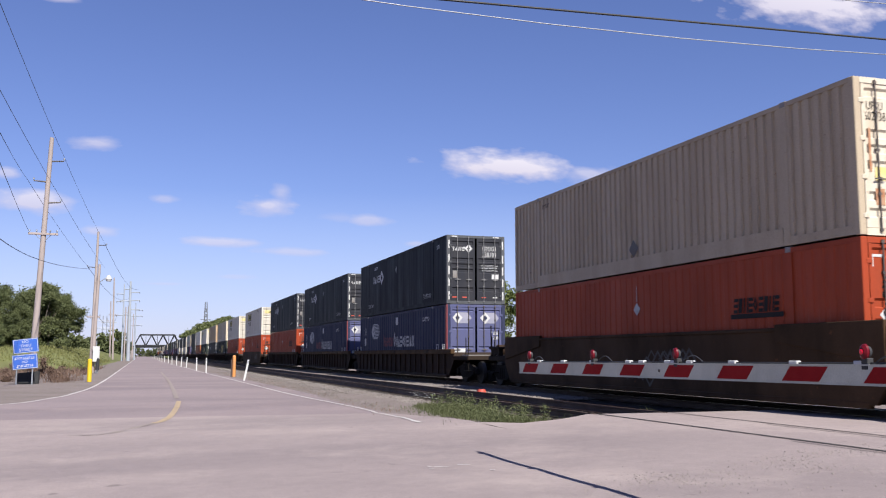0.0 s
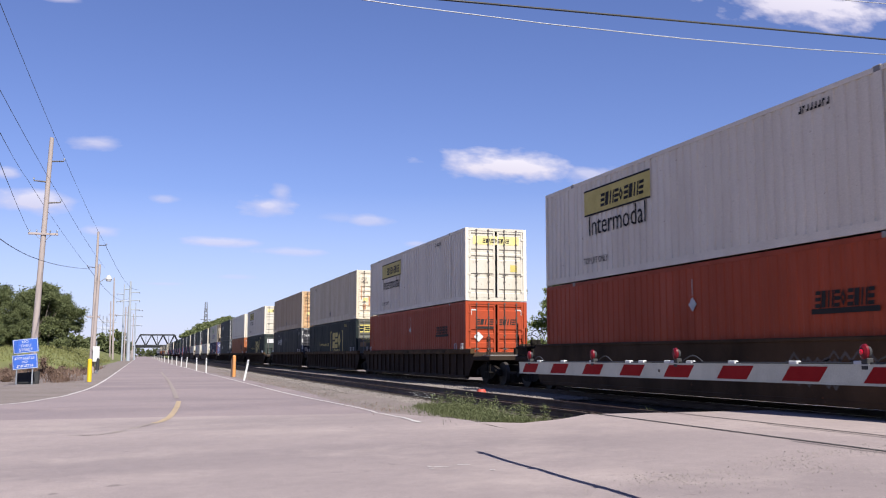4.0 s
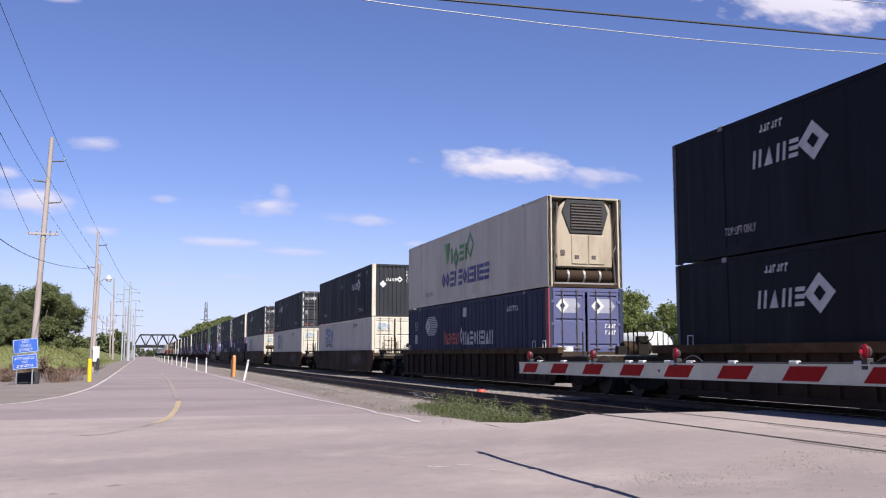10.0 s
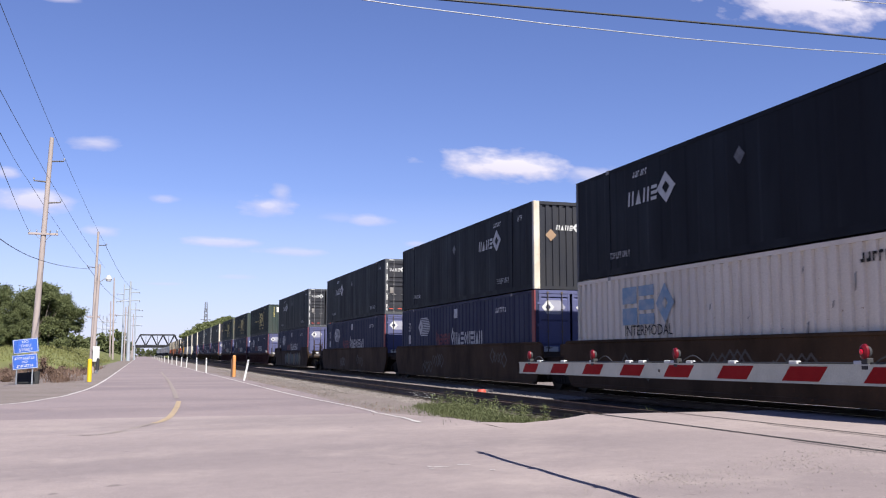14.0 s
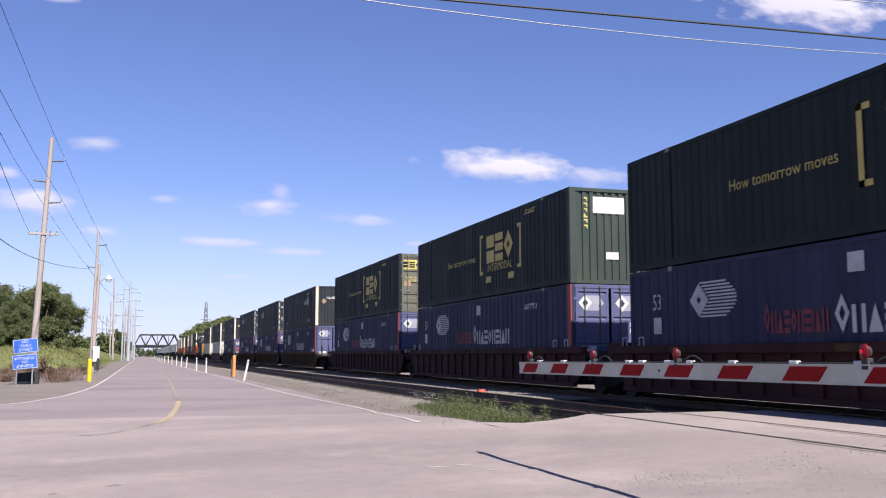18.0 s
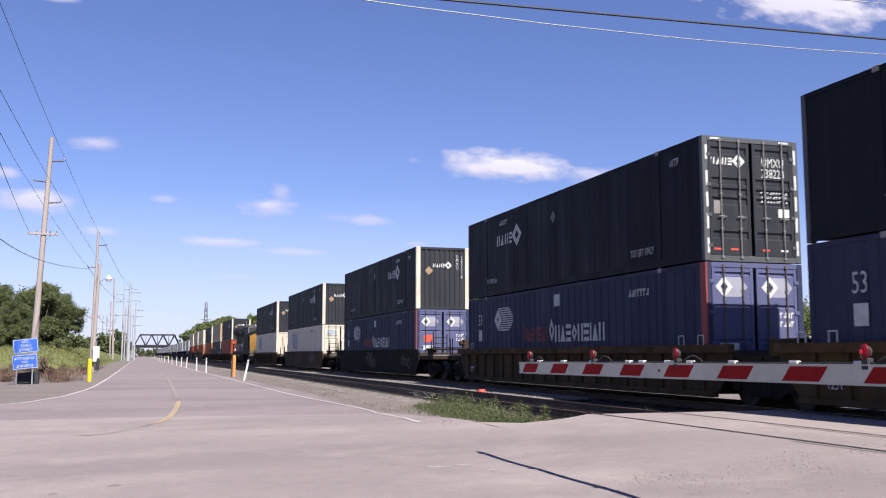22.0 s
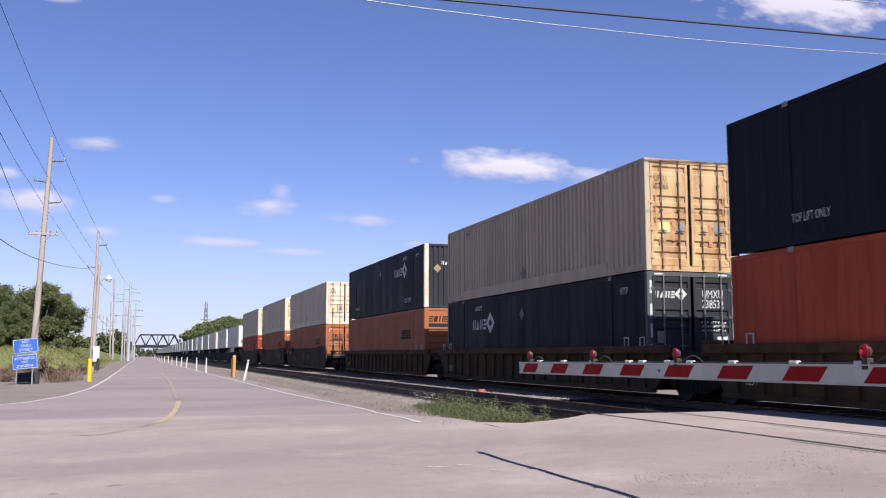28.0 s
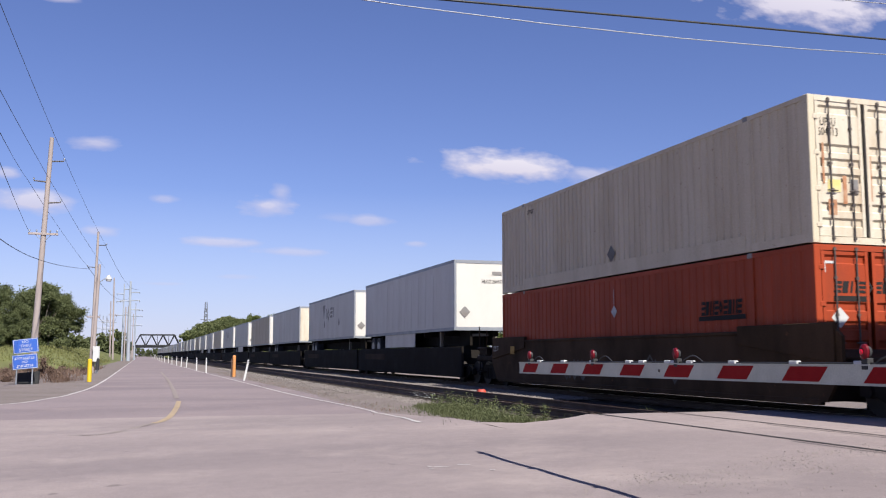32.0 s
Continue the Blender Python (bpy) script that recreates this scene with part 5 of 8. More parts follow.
def wheel_shape():
    bm = BM()
    for s in (-1, 1):
        a, b = sorted((s * 0.70, s * 0.83))
        tube(bm, (a, 0, 0), (b, 0, 0), 0.42, n=24)
        tube(bm, (s * 0.83, 0, 0), (s * 0.85, 0, 0), 0.30, 0.16, n=16)
    tube(bm, (-0.9, 0, 0), (0.9, 0, 0), 0.075, n=10)
    return bm


def truck(parent, y):
    """A two-axle truck; rail top is at height 0."""
    t = part("truck", bit("truck", lambda: box(BM(), -0.95, -0.2, 0.42, 0.95, 0.2, 0.66), CAR_DARK, 0.03), parent=parent, at=pose(0, y, 0))
    part("brake_rigging", bit("brake_rigging", lambda: box(box(BM(), -0.66, -1.5, 0.1, 0.66, 1.5, 0.42), -0.3, -1.7, 0.42, 0.3, 1.7, 0.75), CAR_DARK, 0.03), parent=t)
    for a in (-0.9, 0.9):
        part("wheelset", bit("wheelset", wheel_shape, WHEEL), parent=t, at=pose(0, a, 0.42))
    for s in (-1, 1):
        def frame_shape():
            bm = prism(BM(), [(-1.15, 0.36), (-1.15, 0.56), (-0.5, 0.74), (0.5, 0.74), (1.15, 0.56), (1.15, 0.36), (0.75, 0.36), (0.45, 0.22), (-0.45, 0.22), (-0.75, 0.36)], -0.06, 0.06)
            for y0 in (-0.9, 0.9):
                tube(bm, (-0.13, y0, 0.45), (0.13, y0, 0.45), 0.12, n=10)
            for k in (-0.18, 0, 0.18):
                tube(bm, (0, k, 0.26), (0, k, 0.62), 0.085, n=8)
            return bm
        part("side_frame", bit("side_frame", frame_shape, CAR_DARK), parent=t, at=pose(s * 1.02, 0, 0))
    return t


def brake_wheel_shape():
    bm = BM()
    n = 16
    for i in range(n):
        a, b = i * math.tau / n, (i + 1) * math.tau / n
        tube(bm, (0.27 * math.cos(a), 0, 0.27 * math.sin(a)), (0.27 * math.cos(b), 0, 0.27 * math.sin(b)), 0.018, n=5, caps=False)
    for i in range(3):
        a = i * math.tau / 3 + 0.4
        tube(bm, (0, 0, 0), (0.27 * math.cos(a), 0, 0.27 * math.sin(a)), 0.014, n=5, caps=False)
    return bm


def well_unit(car, y0, style, tone, near_end, far_end, top=1.33):
    """One well whose container's near end stands at y0. Ends: 'shared' over an articulated truck, or 'coupler'."""
    L, W0 = CL, 1.405
    at = pose(0, y0, 0)
    if style == "smooth":
        def side():
            bm = BM()
            line = [(-0.75, 0.85), (-0.75, top - 0.12), (-0.6, top), (L + 0.6, top), (L + 0.75, top - 0.12), (L + 0.75, 0.85), (L + 0.3, 0.24), (-0.3, 0.24)]
            return prism(bm, line, -0.04, 0.04)
        for s in (-1, 1):
            for k, (a, b) in enumerate(((-0.6, 2.3), (L - 2.3, L + 0.6)) if top > 1.5 or 1.42 < top < 1.45 else ()):
                part("end_gusset", bit("end_gusset/smooth%.2f%d" % (top, k), lambda: prism(BM(), [(a, 0.95), (a, max(top, 1.62) + 0.07), (b, max(top, 1.62) + 0.07), (b, top - 0.25)] if k == 0 else [(a, top - 0.25), (a, max(top, 1.62) + 0.07), (b, max(top, 1.62) + 0.07), (b, 0.95)], -0.05, 0.05), tone, 0.01), parent=car, at=pose(s * (W0 - 0.005), y0, 0))
            part("side_plate", bit("side_plate/smooth%.2f" % top, side, tone), parent=car, at=pose(s * (W0 - 0.04), y0, 0))
            part("top_rail", bit("top_rail/smooth%.2f" % top, lambda: box(BM(), -0.06, -0.5, top - 0.06, 0.06, L + 0.5, top + 0.025), tone, 0.02), parent=car, at=pose(s * (W0 - 0.03), y0, 0))
            part("bottom_rail", bit("bottom_rail/smooth", lambda: box(BM(), -0.06, -0.15, 0.174, 0.06, L + 0.15, 0.30), tone, 0.02), parent=car, at=pose(s * (W0 - 0.05), y0, 0))
    else:
        def side():
            bm = BM()
            line = [(-0.9, 0.85), (-0.9, 1.2), (L + 0.9, 1.2), (L + 0.9, 0.85), (L + 0.3, 0.24), (-0.3, 0.24)]
            return prism(bm, line, -0.02, 0.02)
        for s in (-1, 1):
            part("side_plate", bit("side_plate/ribbed", side, tone), parent=car, at=pose(s * (W0 - 0.12), y0, 0))
            part("top_rail", bit("top_rail/ribbed", lambda: box(BM(), -0.09, -0.95, 1.13, 0.09, L + 0.95, 1.33), tone if tone == CAR_RED else RAIL_BROWN, 0.02), parent=car, at=pose(s * (W0 - 0.06), y0, 0))
            part("bottom_rail", bit("bottom_rail/ribbed", lambda: box(BM(), -0.08, -0.3, 0.174, 0.08, L + 0.3, 0.30), tone, 0.02), parent=car, at=pose(s * (W0 - 0.08), y0, 0))
            for y in (0.0, 0.8, L - 0.85, L):
                part("grab_iron", bit("grab_iron/ribbed", lambda: tube(tube(tube(BM(), (0, -0.02, 1.32), (0, -0.02, 1.53), 0.014, n=6), (0, -0.02, 1.53), (0, 0.2, 1.53), 0.014, n=6), (0, 0.2, 1.53), (0, 0.2, 1.32), 0.014, n=6), MARK_DIM), parent=car, at=pose(s * (W0 + 0.015), y0 + y, 0), label="pale bent grab iron")
            if s < 0:
                for i in range(19):
                    part("rib", bit("rib", lambda: box(BM(), -0.05, -0.045, 0.26, 0.05, 0.045, 1.14), tone), parent=car, at=pose(s * (W0 - 0.085), y0 + 0.15 + i * (L - 0.3) / 18, 0))
                for i in range(3):
                    part("rail_patch", bit("rail_patch", lambda: box(BM(), -0.01, -0.35, 0, 0.01, 0.35, 0.14), CAR_YELLOW), parent=car, at=pose(s * (W0 + 0.034), y0 + 2.5 + i * 5.6, 1.16))
    part("well_floor", bit("well_floor", lambda: box(BM(), -1.25, 0.1, 0.225, 1.25, L - 0.1, 0.285), CAR_DARK), parent=car, at=at)
    for y, kind, s in ((-0.1, near_end, -1), (L + 0.1, far_end, 1)):
        if kind == "shared":
            deck = bit("end_deck/shared", lambda: box(BM(), -1.15, -0.0, 0.86, 1.15, 1.55, 1.06), DECK, 0.03)
        else:
            deck = bit("end_deck/coupler", lambda: box(BM(), -1.3, -0.0, 0.88, 1.3, 2.55, 1.06), DECK, 0.03)
        d = part("end_deck", deck, parent=car, at=pose(0, y0 + y, 0, 0, 0, 0 if s > 0 else 180))
        part("bulkhead", bit("bulkhead", lambda: prism(BM(), [(0, 0.25), (0, 1.2), (0.12, 1.2), (0.5, 1.0), (0.12, 0.25)], -1.25, 1.25), DECK), parent=d)
        if kind == "coupler":
            part("coupler", bit("coupler", lambda: box(tube(BM(), (0, 2.4, 0.8), (0, 3.5, 0.8), 0.09, n=8), -0.16, 3.45, 0.66, 0.16, 3.78, 0.96), CAR_DARK), parent=d)
            for x in (-1.22, 1.22):
                part("grab_post", bit("grab_post", lambda: tube(tube(BM(), (0, 2.4, 0.5), (0, 2.4, 1.75), 0.02, n=6), (0, 2.1, 0.5), (0, 2.1, 1.75), 0.02, n=6), CAR_DARK), parent=d, at=pose(x, 0, 0))
            for x in (-1.175, 1.175):
                part("step", bit("step", lambda: box(BM(), -0.125, 2.05, 0.45, 0.125, 2.5, 0.49), CAR_DARK), parent=d, at=pose(x, 0, 0))
            part("platform_grate", bit("platform_grate", lambda: box(BM(), -1.25, 1.75, 1.065, 1.25, 2.5, 1.1), STEEL), parent=d)
            if style == "smooth":
                part("platform", bit("platform/smooth", lambda: box(BM(), -1.3, 1.5, 1.30, 1.3, 2.5, 1.38), DECK, 0.02), parent=d)
                for x in (-1.175, 1.175):
                    part("platform_leg", bit("platform_leg/smooth", lambda: box(BM(), -0.075, 1.6, 1.05, 0.075, 2.4, 1.3), DECK), parent=d, at=pose(x, 0, 0))
                for x in (-1.24, -0.95, 0.62, 0.84, 1.24):
                    part("ladder_post", bit("ladder_post/smooth", lambda: tube(BM(), (0, 2.42, 1.3), (0, 2.42, 2.2), 0.022, n=6), tone), parent=d, at=pose(x, 0, -0.2 if abs(x) < 1 else -0.05))
                part("ladder_rung", bit("ladder_rung/smooth", lambda: tube(tube(BM(), (0.62, 2.42, 1.85), (1.24, 2.42, 1.85), 0.018, n=6), (0.62, 2.42, 1.6), (1.24, 2.42, 1.6), 0.018, n=6), tone), parent=d)
            if s < 0 and style == "smooth" and 1.45 < top < 1.5:
                part("air_reservoir", bit("air_reservoir/smooth", lambda: tube(BM(), (0.42, 2.0, 1.86), (1.36, 2.0, 1.86), 0.19, n=14), CAR_MAROON, 0.03), parent=d, label="dusty brown air reservoir")
                part("brake_wheel", bit("brake_wheel", brake_wheel_shape, CAR_DARK), parent=d, at=pose(0.14, 2.32, 2.2))
                part("gear_box", bit("gear_box/smooth", lambda: box(box(BM(), 0.0, 1.98, 1.95, 0.4, 2.28, 2.35), 0.12, 1.95, 1.38, 0.45, 2.2, 1.95), CAR_MAROON, 0.05), parent=d)
                part("valve", bit("valve/smooth", lambda: box(tube(BM(), (-0.7, 2.0, 1.6), (-0.1, 2.0, 1.6), 0.11, n=10), -0.5, 1.85, 1.38, -0.25, 2.2, 1.75), CAR_MAROON, 0.02), parent=d)
            elif s < 0 and style == "smooth":
                for x in (-0.55, 0.05) if top > 1.5 else ():
                    part("stanchion", bit("stanchion", lambda: box(BM(), -0.045, 2.0, 1.38, 0.045, 2.08, 2.45), CAR_MAROON, 0.01), parent=d, at=pose(x, 0, 0))
                part("brake_wheel", bit("brake_wheel", brake_wheel_shape, CAR_DARK), parent=d, at=pose(-0.8, 2.2, 1.75))
                part("valve", bit("valve/smooth", lambda: box(tube(BM(), (-0.7, 2.0, 1.6), (-0.1, 2.0, 1.6), 0.11, n=10), -0.5, 1.85, 1.38, -0.25, 2.2, 1.75), CAR_MAROON, 0.02), parent=d)
            elif s < 0:
                part("air_reservoir", bit("air_reservoir/ribbed", lambda: tube(BM(), (-0.15, 1.9, 1.3), (-1.05, 1.9, 1.3), 0.2, n=14), tone, 0.03), parent=d)
                part("brake_wheel", bit("brake_wheel", brake_wheel_shape, CAR_DARK), parent=d, at=pose(-0.75, 2.2, 1.75))
                part("brake_stand", bit("brake_stand", lambda: box(box(BM(), -0.9, 1.95, 1.06, -0.55, 2.15, 1.65), -0.3, 1.9, 1.06, 0.1, 2.1, 1.35), CAR_DARK, 0.02), parent=d)
        else:
            part("side_box", bit("side_box", lambda: box(BM(), -1.28, 0.35, 1.06, -0.85, 1.2, 1.42), tone, 0.03), parent=d)


def well_car(units, style, tone, label, top=1.33):
    """units: where each container's near end stands, in the car's own space."""
    car = thing("well_car", label, "well car", "intermodal well cars")
    for i, y in enumerate(units):
        well_unit(car, y, style, tone, "coupler" if i == 0 else "shared", "coupler" if i == len(units) - 1 else "shared", top)
    truck(car, units[0] - 1.85)
    truck(car, units[-1] + CL + 1.85)
    for a, b in zip(units, units[1:]):
        truck(car, (a + CL + b) / 2)
    if tone == CAR_YELLOW or top == 1.56:
        smooth = style == "smooth"
        for y in units:
            spot = (-1.46 if smooth else -1.415, y + (CL + 0.25 if smooth else 15.4), 1.30 if smooth else 0.56)
            part("lettering", letters("125 T" if smooth else "125T", 0.27, MARK_DIM, 0.8), None, car, "worn white load figures", at=Matrix.Translation(spot) @ SIDE)
            if smooth:
                part("marker_plate", bit("marker_plate", lambda: plate(0.36, 0.26), PLATE_GOLD), None, car, "small dirty yellow plate", at=Matrix.Translation((-1.46, y + CL - 1.3, 1.25)) @ SIDE)
    if top == 1.43:
        paint_rng = random.Random(12)
        for k in range(9):
            pts = [(math.cos(a * math.tau / 11) * 0.62 * paint_rng.uniform(0.65, 1.15), math.sin(a * math.tau / 11) * 0.5 * paint_rng.uniform(0.7, 1.1)) for a in range(11)]
            pts = [(u, max(-0.5, min(0.56, w))) for u, w in pts]
            part("spray_paint", flat(BM(), pts), (OLIVE, TEAL, SLATE)[k % 3], car, "dull sprayed colour patch", at=Matrix.Translation((-1.407 - 0.002 * (k % 3), 3.2 + k * 0.92, 0.80)) @ SIDE)["kind"] = "stuff"
    if style == "smooth":
        rng = random.Random(len(label) + len(units))
        for y in units:
            for k in range(3):
                key = ("graffiti", k)
                if key not in SIGNS:
                    bm = BM()
                    for j in range(5):
                        ring_diamond(bm, j * 0.28 + rng.uniform(-0.05, 0.05), rng.uniform(-0.1, 0.1), rng.uniform(0.18, 0.3), 0.72)
                    SIGNS[key] = finish("graffiti", bm, GRAFFITI)
                part("graffiti", SIGNS[key], parent=car, at=Matrix.Translation((-1.406, y + rng.uniform(1.5, 14), rng.uniform(0.6, 1.0))) @ SIDE, label="pale scrawled graffiti")["kind"] = "stuff"
    return car


def locomotive():
    c = thing("locomotive", "dark blue diesel freight locomotive with yellow nose, mid-train", "locomotive")
    part("frame", box(BM(), -1.5, 0.95, 1.15, 1.5, 21.6, 1.53), LOCO_DARK, c, bevel=0.03)
    part("centre_sill", box(BM(), -0.75, 0.95, 0.45, 0.75, 21.6, 1.2), CAR_DARK, c)
    part("fuel_tank", prism(BM(), [(-1.4, 1.2), (-1.4, 0.45), (-1.05, 0.15), (1.05, 0.15), (1.4, 0.45), (1.4, 1.2)], 8.4, 13.4, "y"), CAR_DARK, c)
    part("pilot", prism(BM(), [(0.95, 1.53), (0.72, 1.53), (0.45, 0.15), (0.65, 0.12), (0.95, 0.5)], -1.0, 1.45), LOCO_DARK, c)
    part("coupler", box(BM(), -0.15, 0.0, 0.68, 0.15, 0.8, 0.98), CAR_DARK, c, bevel=0.03)
    part("coupler", box(BM(), -0.15, 21.6, 0.68, 0.15, 22.5, 0.98), CAR_DARK, c, bevel=0.03)
    for s in (-1, 1):
        st = part("step_side", prism(BM(), [(0.85, 0.4), (0.85, 1.75), (0.95, 1.75), (1.75, 1.53), (1.75, 0.4)], s * 1.46 - 0.03, s * 1.46 + 0.03), LOCO_DARK, c, "grimy dark step side")
        part("step_face", box(BM(), min(s * 1.47, s * 0.98), 0.80, 0.45, max(s * 1.47, s * 0.98), 0.86, 1.62), LOCO_STEP, c, "grimy yellow step face")
        for z in (0.62, 0.93, 1.24):
            part("tread", box(BM(), min(s * 1.45, s * 1.0), 0.72, z, max(s * 1.45, s * 1.0), 0.80, z + 0.035), CAR_DARK, st)
    # nose: dark sides under a ridge, yellow face
    nose = [(-1.43, 1.53), (-1.43, 3.27), (-0.35, 3.68), (0.35, 3.68), (1.43, 3.27), (1.43, 1.53)]
    bm = BM()
    rings = [[bm.verts.new((x, y, z + (0.36 if z > 2 else 0) * (y - 1.37) / 1.2)) for x, z in nose] for y in (1.37, 2.57)]
    for i in range(6):
        j = (i + 1) % 6
        bm.faces.new((rings[0][i], rings[0][j], rings[1][j], rings[1][i]))
    bm.faces.new(rings[0][::-1])
    bm.faces.new(rings[1])
    bmesh.ops.recalc_face_normals(bm, faces=bm.faces[:])
    part("nose", bm, LOCO_DARK, c, "dark blue nose sides")
    part("nose_face", prism(BM(), nose, 1.34, 1.369, "y"), LOCO_YELLOW, c, "yellow nose face", bevel=0.012)
    d = part("nose_door", box(BM(), -0.52, 1.29, 1.6, 0.22, 1.345, 3.3), LOCO_YELLOW, c, bevel=0.02)
    part("door_window", box(BM(), -0.42, 1.268, 2.98, -0.05, 1.292, 3.26), GLASS, d, bevel=0.05)
    for z in (1.85, 2.45, 3.05):
        part("hinge", box(BM(), -0.57, 1.27, z, -0.46, 1.30, z + 0.12), BAR, d)
    part("headlight_box", box(BM(), 0.3, 1.25, 2.95, 0.62, 1.36, 3.52), RUBBER, c, bevel=0.02)
    for z in (3.09, 3.37):
        part("headlight", tube(BM(), (0.46, 1.22, z), (0.46, 1.26, z), 0.075, n=14), HEADLIGHT, c, "bright headlight")
    for x in (-0.02, 0.5):
        part("ditch_light", tube(BM(), (x, 0.72, 1.72), (x, 0.8, 1.72), 0.055, n=14), HEADLIGHT, c)
        part("ditch_light_bracket", box(BM(), x - 0.13, 0.8, 1.53, x + 0.13, 0.95, 1.85), CAR_DARK, c, bevel=0.02)
    grab = finish("grab_iron", tube(tube(tube(BM(), (-0.2, 0, 0), (0.2, 0, 0), 0.014, n=6), (-0.2, 0, 0), (-0.2, 0.09, 0), 0.014, n=6), (0.2, 0, 0), (0.2, 0.09, 0), 0.014, n=6), BAR)
    for x, z in ((-1.05, 2.75), (-1.05, 2.35), (-1.05, 1.95), (0.95, 3.1), (0.95, 2.2), (0.95, 1.85)):
        part("grab_iron", grab, None, c, at=pose(x, 1.25, z))
    for x0, x1, z in ((0.25, 0.75, 2.72), (0.55, 1.05, 2.62), (-0.15, 0.3, 2.6)):
        part("nose_mark", box(BM(), x0, 1.325, z, x1, 1.339, z + 0.13, Matrix.Rotation(radians(8), 4, "Y")), LOCO_DARK, c, "dark worn mark")
    part("nose_panel", box(BM(), 0.72, 1.32, 1.75, 1.3, 1.345, 2.5), LOCO_YELLOW, c, bevel=0.015)
    # cab
    cab = [(-1.5, 1.53), (-1.5, 4.28), (-0.98, 4.6), (0.98, 4.6), (1.5, 4.28), (1.5, 1.53)]
    bm = BM()
    def lean(z):
        return 2.57 if z < 3.6 else 2.57 + 0.32 * (z - 3.6)
    rings = []
    for y in (None, 8.3):
        rings.append([bm.verts.new((x, lean(z) if y is None else y, z)) for x, z in [(-1.5, 1.53), (-1.5, 3.6), *cab[1:5], (1.5, 3.6), (1.5, 1.53)]])
    for i in range(8):
        j = (i + 1) % 8
        bm.faces.new((rings[0][i], rings[0][j], rings[1][j], rings[1][i]))
    a, b = rings
    bm.faces.new((a[0], a[1], a[6], a[7]))
    bm.faces.new((a[1], a[2], a[3], a[4], a[5], a[6]))
    bm.faces.new(b)
    bmesh.ops.recalc_face_normals(bm, faces=bm.faces[:])
    part("cab", bm, LOCO_DARK, c, "dark blue cab")
    tilt = Matrix.Translation((0, lean(3.6), 3.6)) @ Euler((radians(-17.7), 0, 0)).to_matrix().to_4x4()
    bm = BM()
    face = [(-1.49, 0.0), (-1.49, 0.7), (-0.98, 1.03), (0.98, 1.03), (1.49, 0.7), (1.49, 0.0)]
    rows = [[bm.verts.new(tilt @ Vector((x, d, z))) for x, z in face] for d in (-0.012, 0.02)]
    for i in range(6):
        j = (i + 1) % 6
        bm.faces.new((rows[0][i], rows[0][j], rows[1][j], rows[1][i]))
    bm.faces.new(rows[0])
    bmesh.ops.recalc_face_normals(bm, faces=bm.faces[:])
    part("cab_face", bm, LOCO_GREY, c, "grey cab face")
    for s in (-1, 1):
        x0, x1 = sorted((s * 0.12, s * 1.36))
        w = part("windshield", box(BM(), x0, -0.03, 0.12, x1, -0.008, 0.62), GLASS, c, "dark windshield", at=tilt, bevel=0.01)
        seal = BM()
        for u0, v0, u1, v1 in ((x0 - 0.03, 0.62, x1 + 0.03, 0.65), (x0 - 0.03, 0.09, x1 + 0.03, 0.12), (x0 - 0.03, 0.12, x0, 0.62), (x1, 0.12, x1 + 0.03, 0.62)):
            box(seal, u0, -0.036, v0, u1, -0.008, v1)
        part("seal", seal, RUBBER, w)
        part("wiper", tube(tube(BM(), ((x0 + x1) / 2, -0.045, 0.68), ((x0 + x1) / 2 - 0.22, -0.045, 0.48), 0.012, n=5), ((x0 + x1) / 2 - 0.4, -0.045, 0.5), ((x0 + x1) / 2 + 0.0, -0.045, 0.44), 0.012, n=5), RUBBER, w)
        n0, n1 = sorted((s * 0.24, s * 0.93))
        board = part("number_board", box(BM(), n0, -0.07, 0.74, n1, -0.008, 1.02), RUBBER, c, "black number board", at=tilt, bevel=0.01)
        part("number", letters("969", 0.26, MARK), None, board, at=Matrix.Translation(((n0 + n1) / 2, -0.075, 0.88)) @ FRONT)
    for k, (y0, y1) in enumerate(((3.25, 3.95), (4.35, 4.95), (5.1, 5.75), (6.9, 7.6))):
        w = part("side_window", box(BM(), -1.512, y0, 3.4, -1.47, y1, 4.12), GLASS, c, bevel=0.01)
        seal = BM()
        for u0, v0, u1, v1 in ((y0 - 0.04, 4.12, y1 + 0.04, 4.16), (y0 - 0.04, 3.36, y1 + 0.04, 3.4), (y0 - 0.04, 3.4, y0, 4.12), (y1, 3.4, y1 + 0.04, 4.12)):
            box(seal, -1.52, u0, v0, -1.49, u1, v1)
        part("seal", seal, RUBBER, w)
    part("mirror", box(BM(), -1.68, 3.0, 3.5, -1.64, 3.2, 4.0), LOCO_GREY, c)
    part("armrest", box(BM(), -1.62, 3.3, 3.32, -1.5, 5.7, 3.38), LOCO_GREY, c)
    part("horn", box(box(BM(), -0.35, 3.4, 4.58, 0.55, 3.8, 4.68), 0.1, 3.3, 4.66, 0.6, 3.5, 4.72), CREAM, c, "cream roof horn", bevel=0.02)
    part("antenna", tube(BM(), (-0.7, 3.3, 4.55), (-0.7, 3.3, 4.8), 0.03, n=6), BAR, c)
    part("roof_unit", box(BM(), -0.5, 5.0, 4.58, 0.5, 6.4, 4.72), LOCO_DARK, c, bevel=0.03)
    # long hood
    part("engine_hood", prism(BM(), [(-1.12, 1.53), (-1.12, 4.2), (-0.9, 4.42), (0.9, 4.42), (1.12, 4.2), (1.12, 1.53)], 8.3, 13.4, "y"), LOCO_DARK, c)
    part("exhaust", box(BM(), -0.5, 10.4, 4.4, 0.5, 12.2, 4.66), GALV, c, "grey exhaust stack", bevel=0.03)
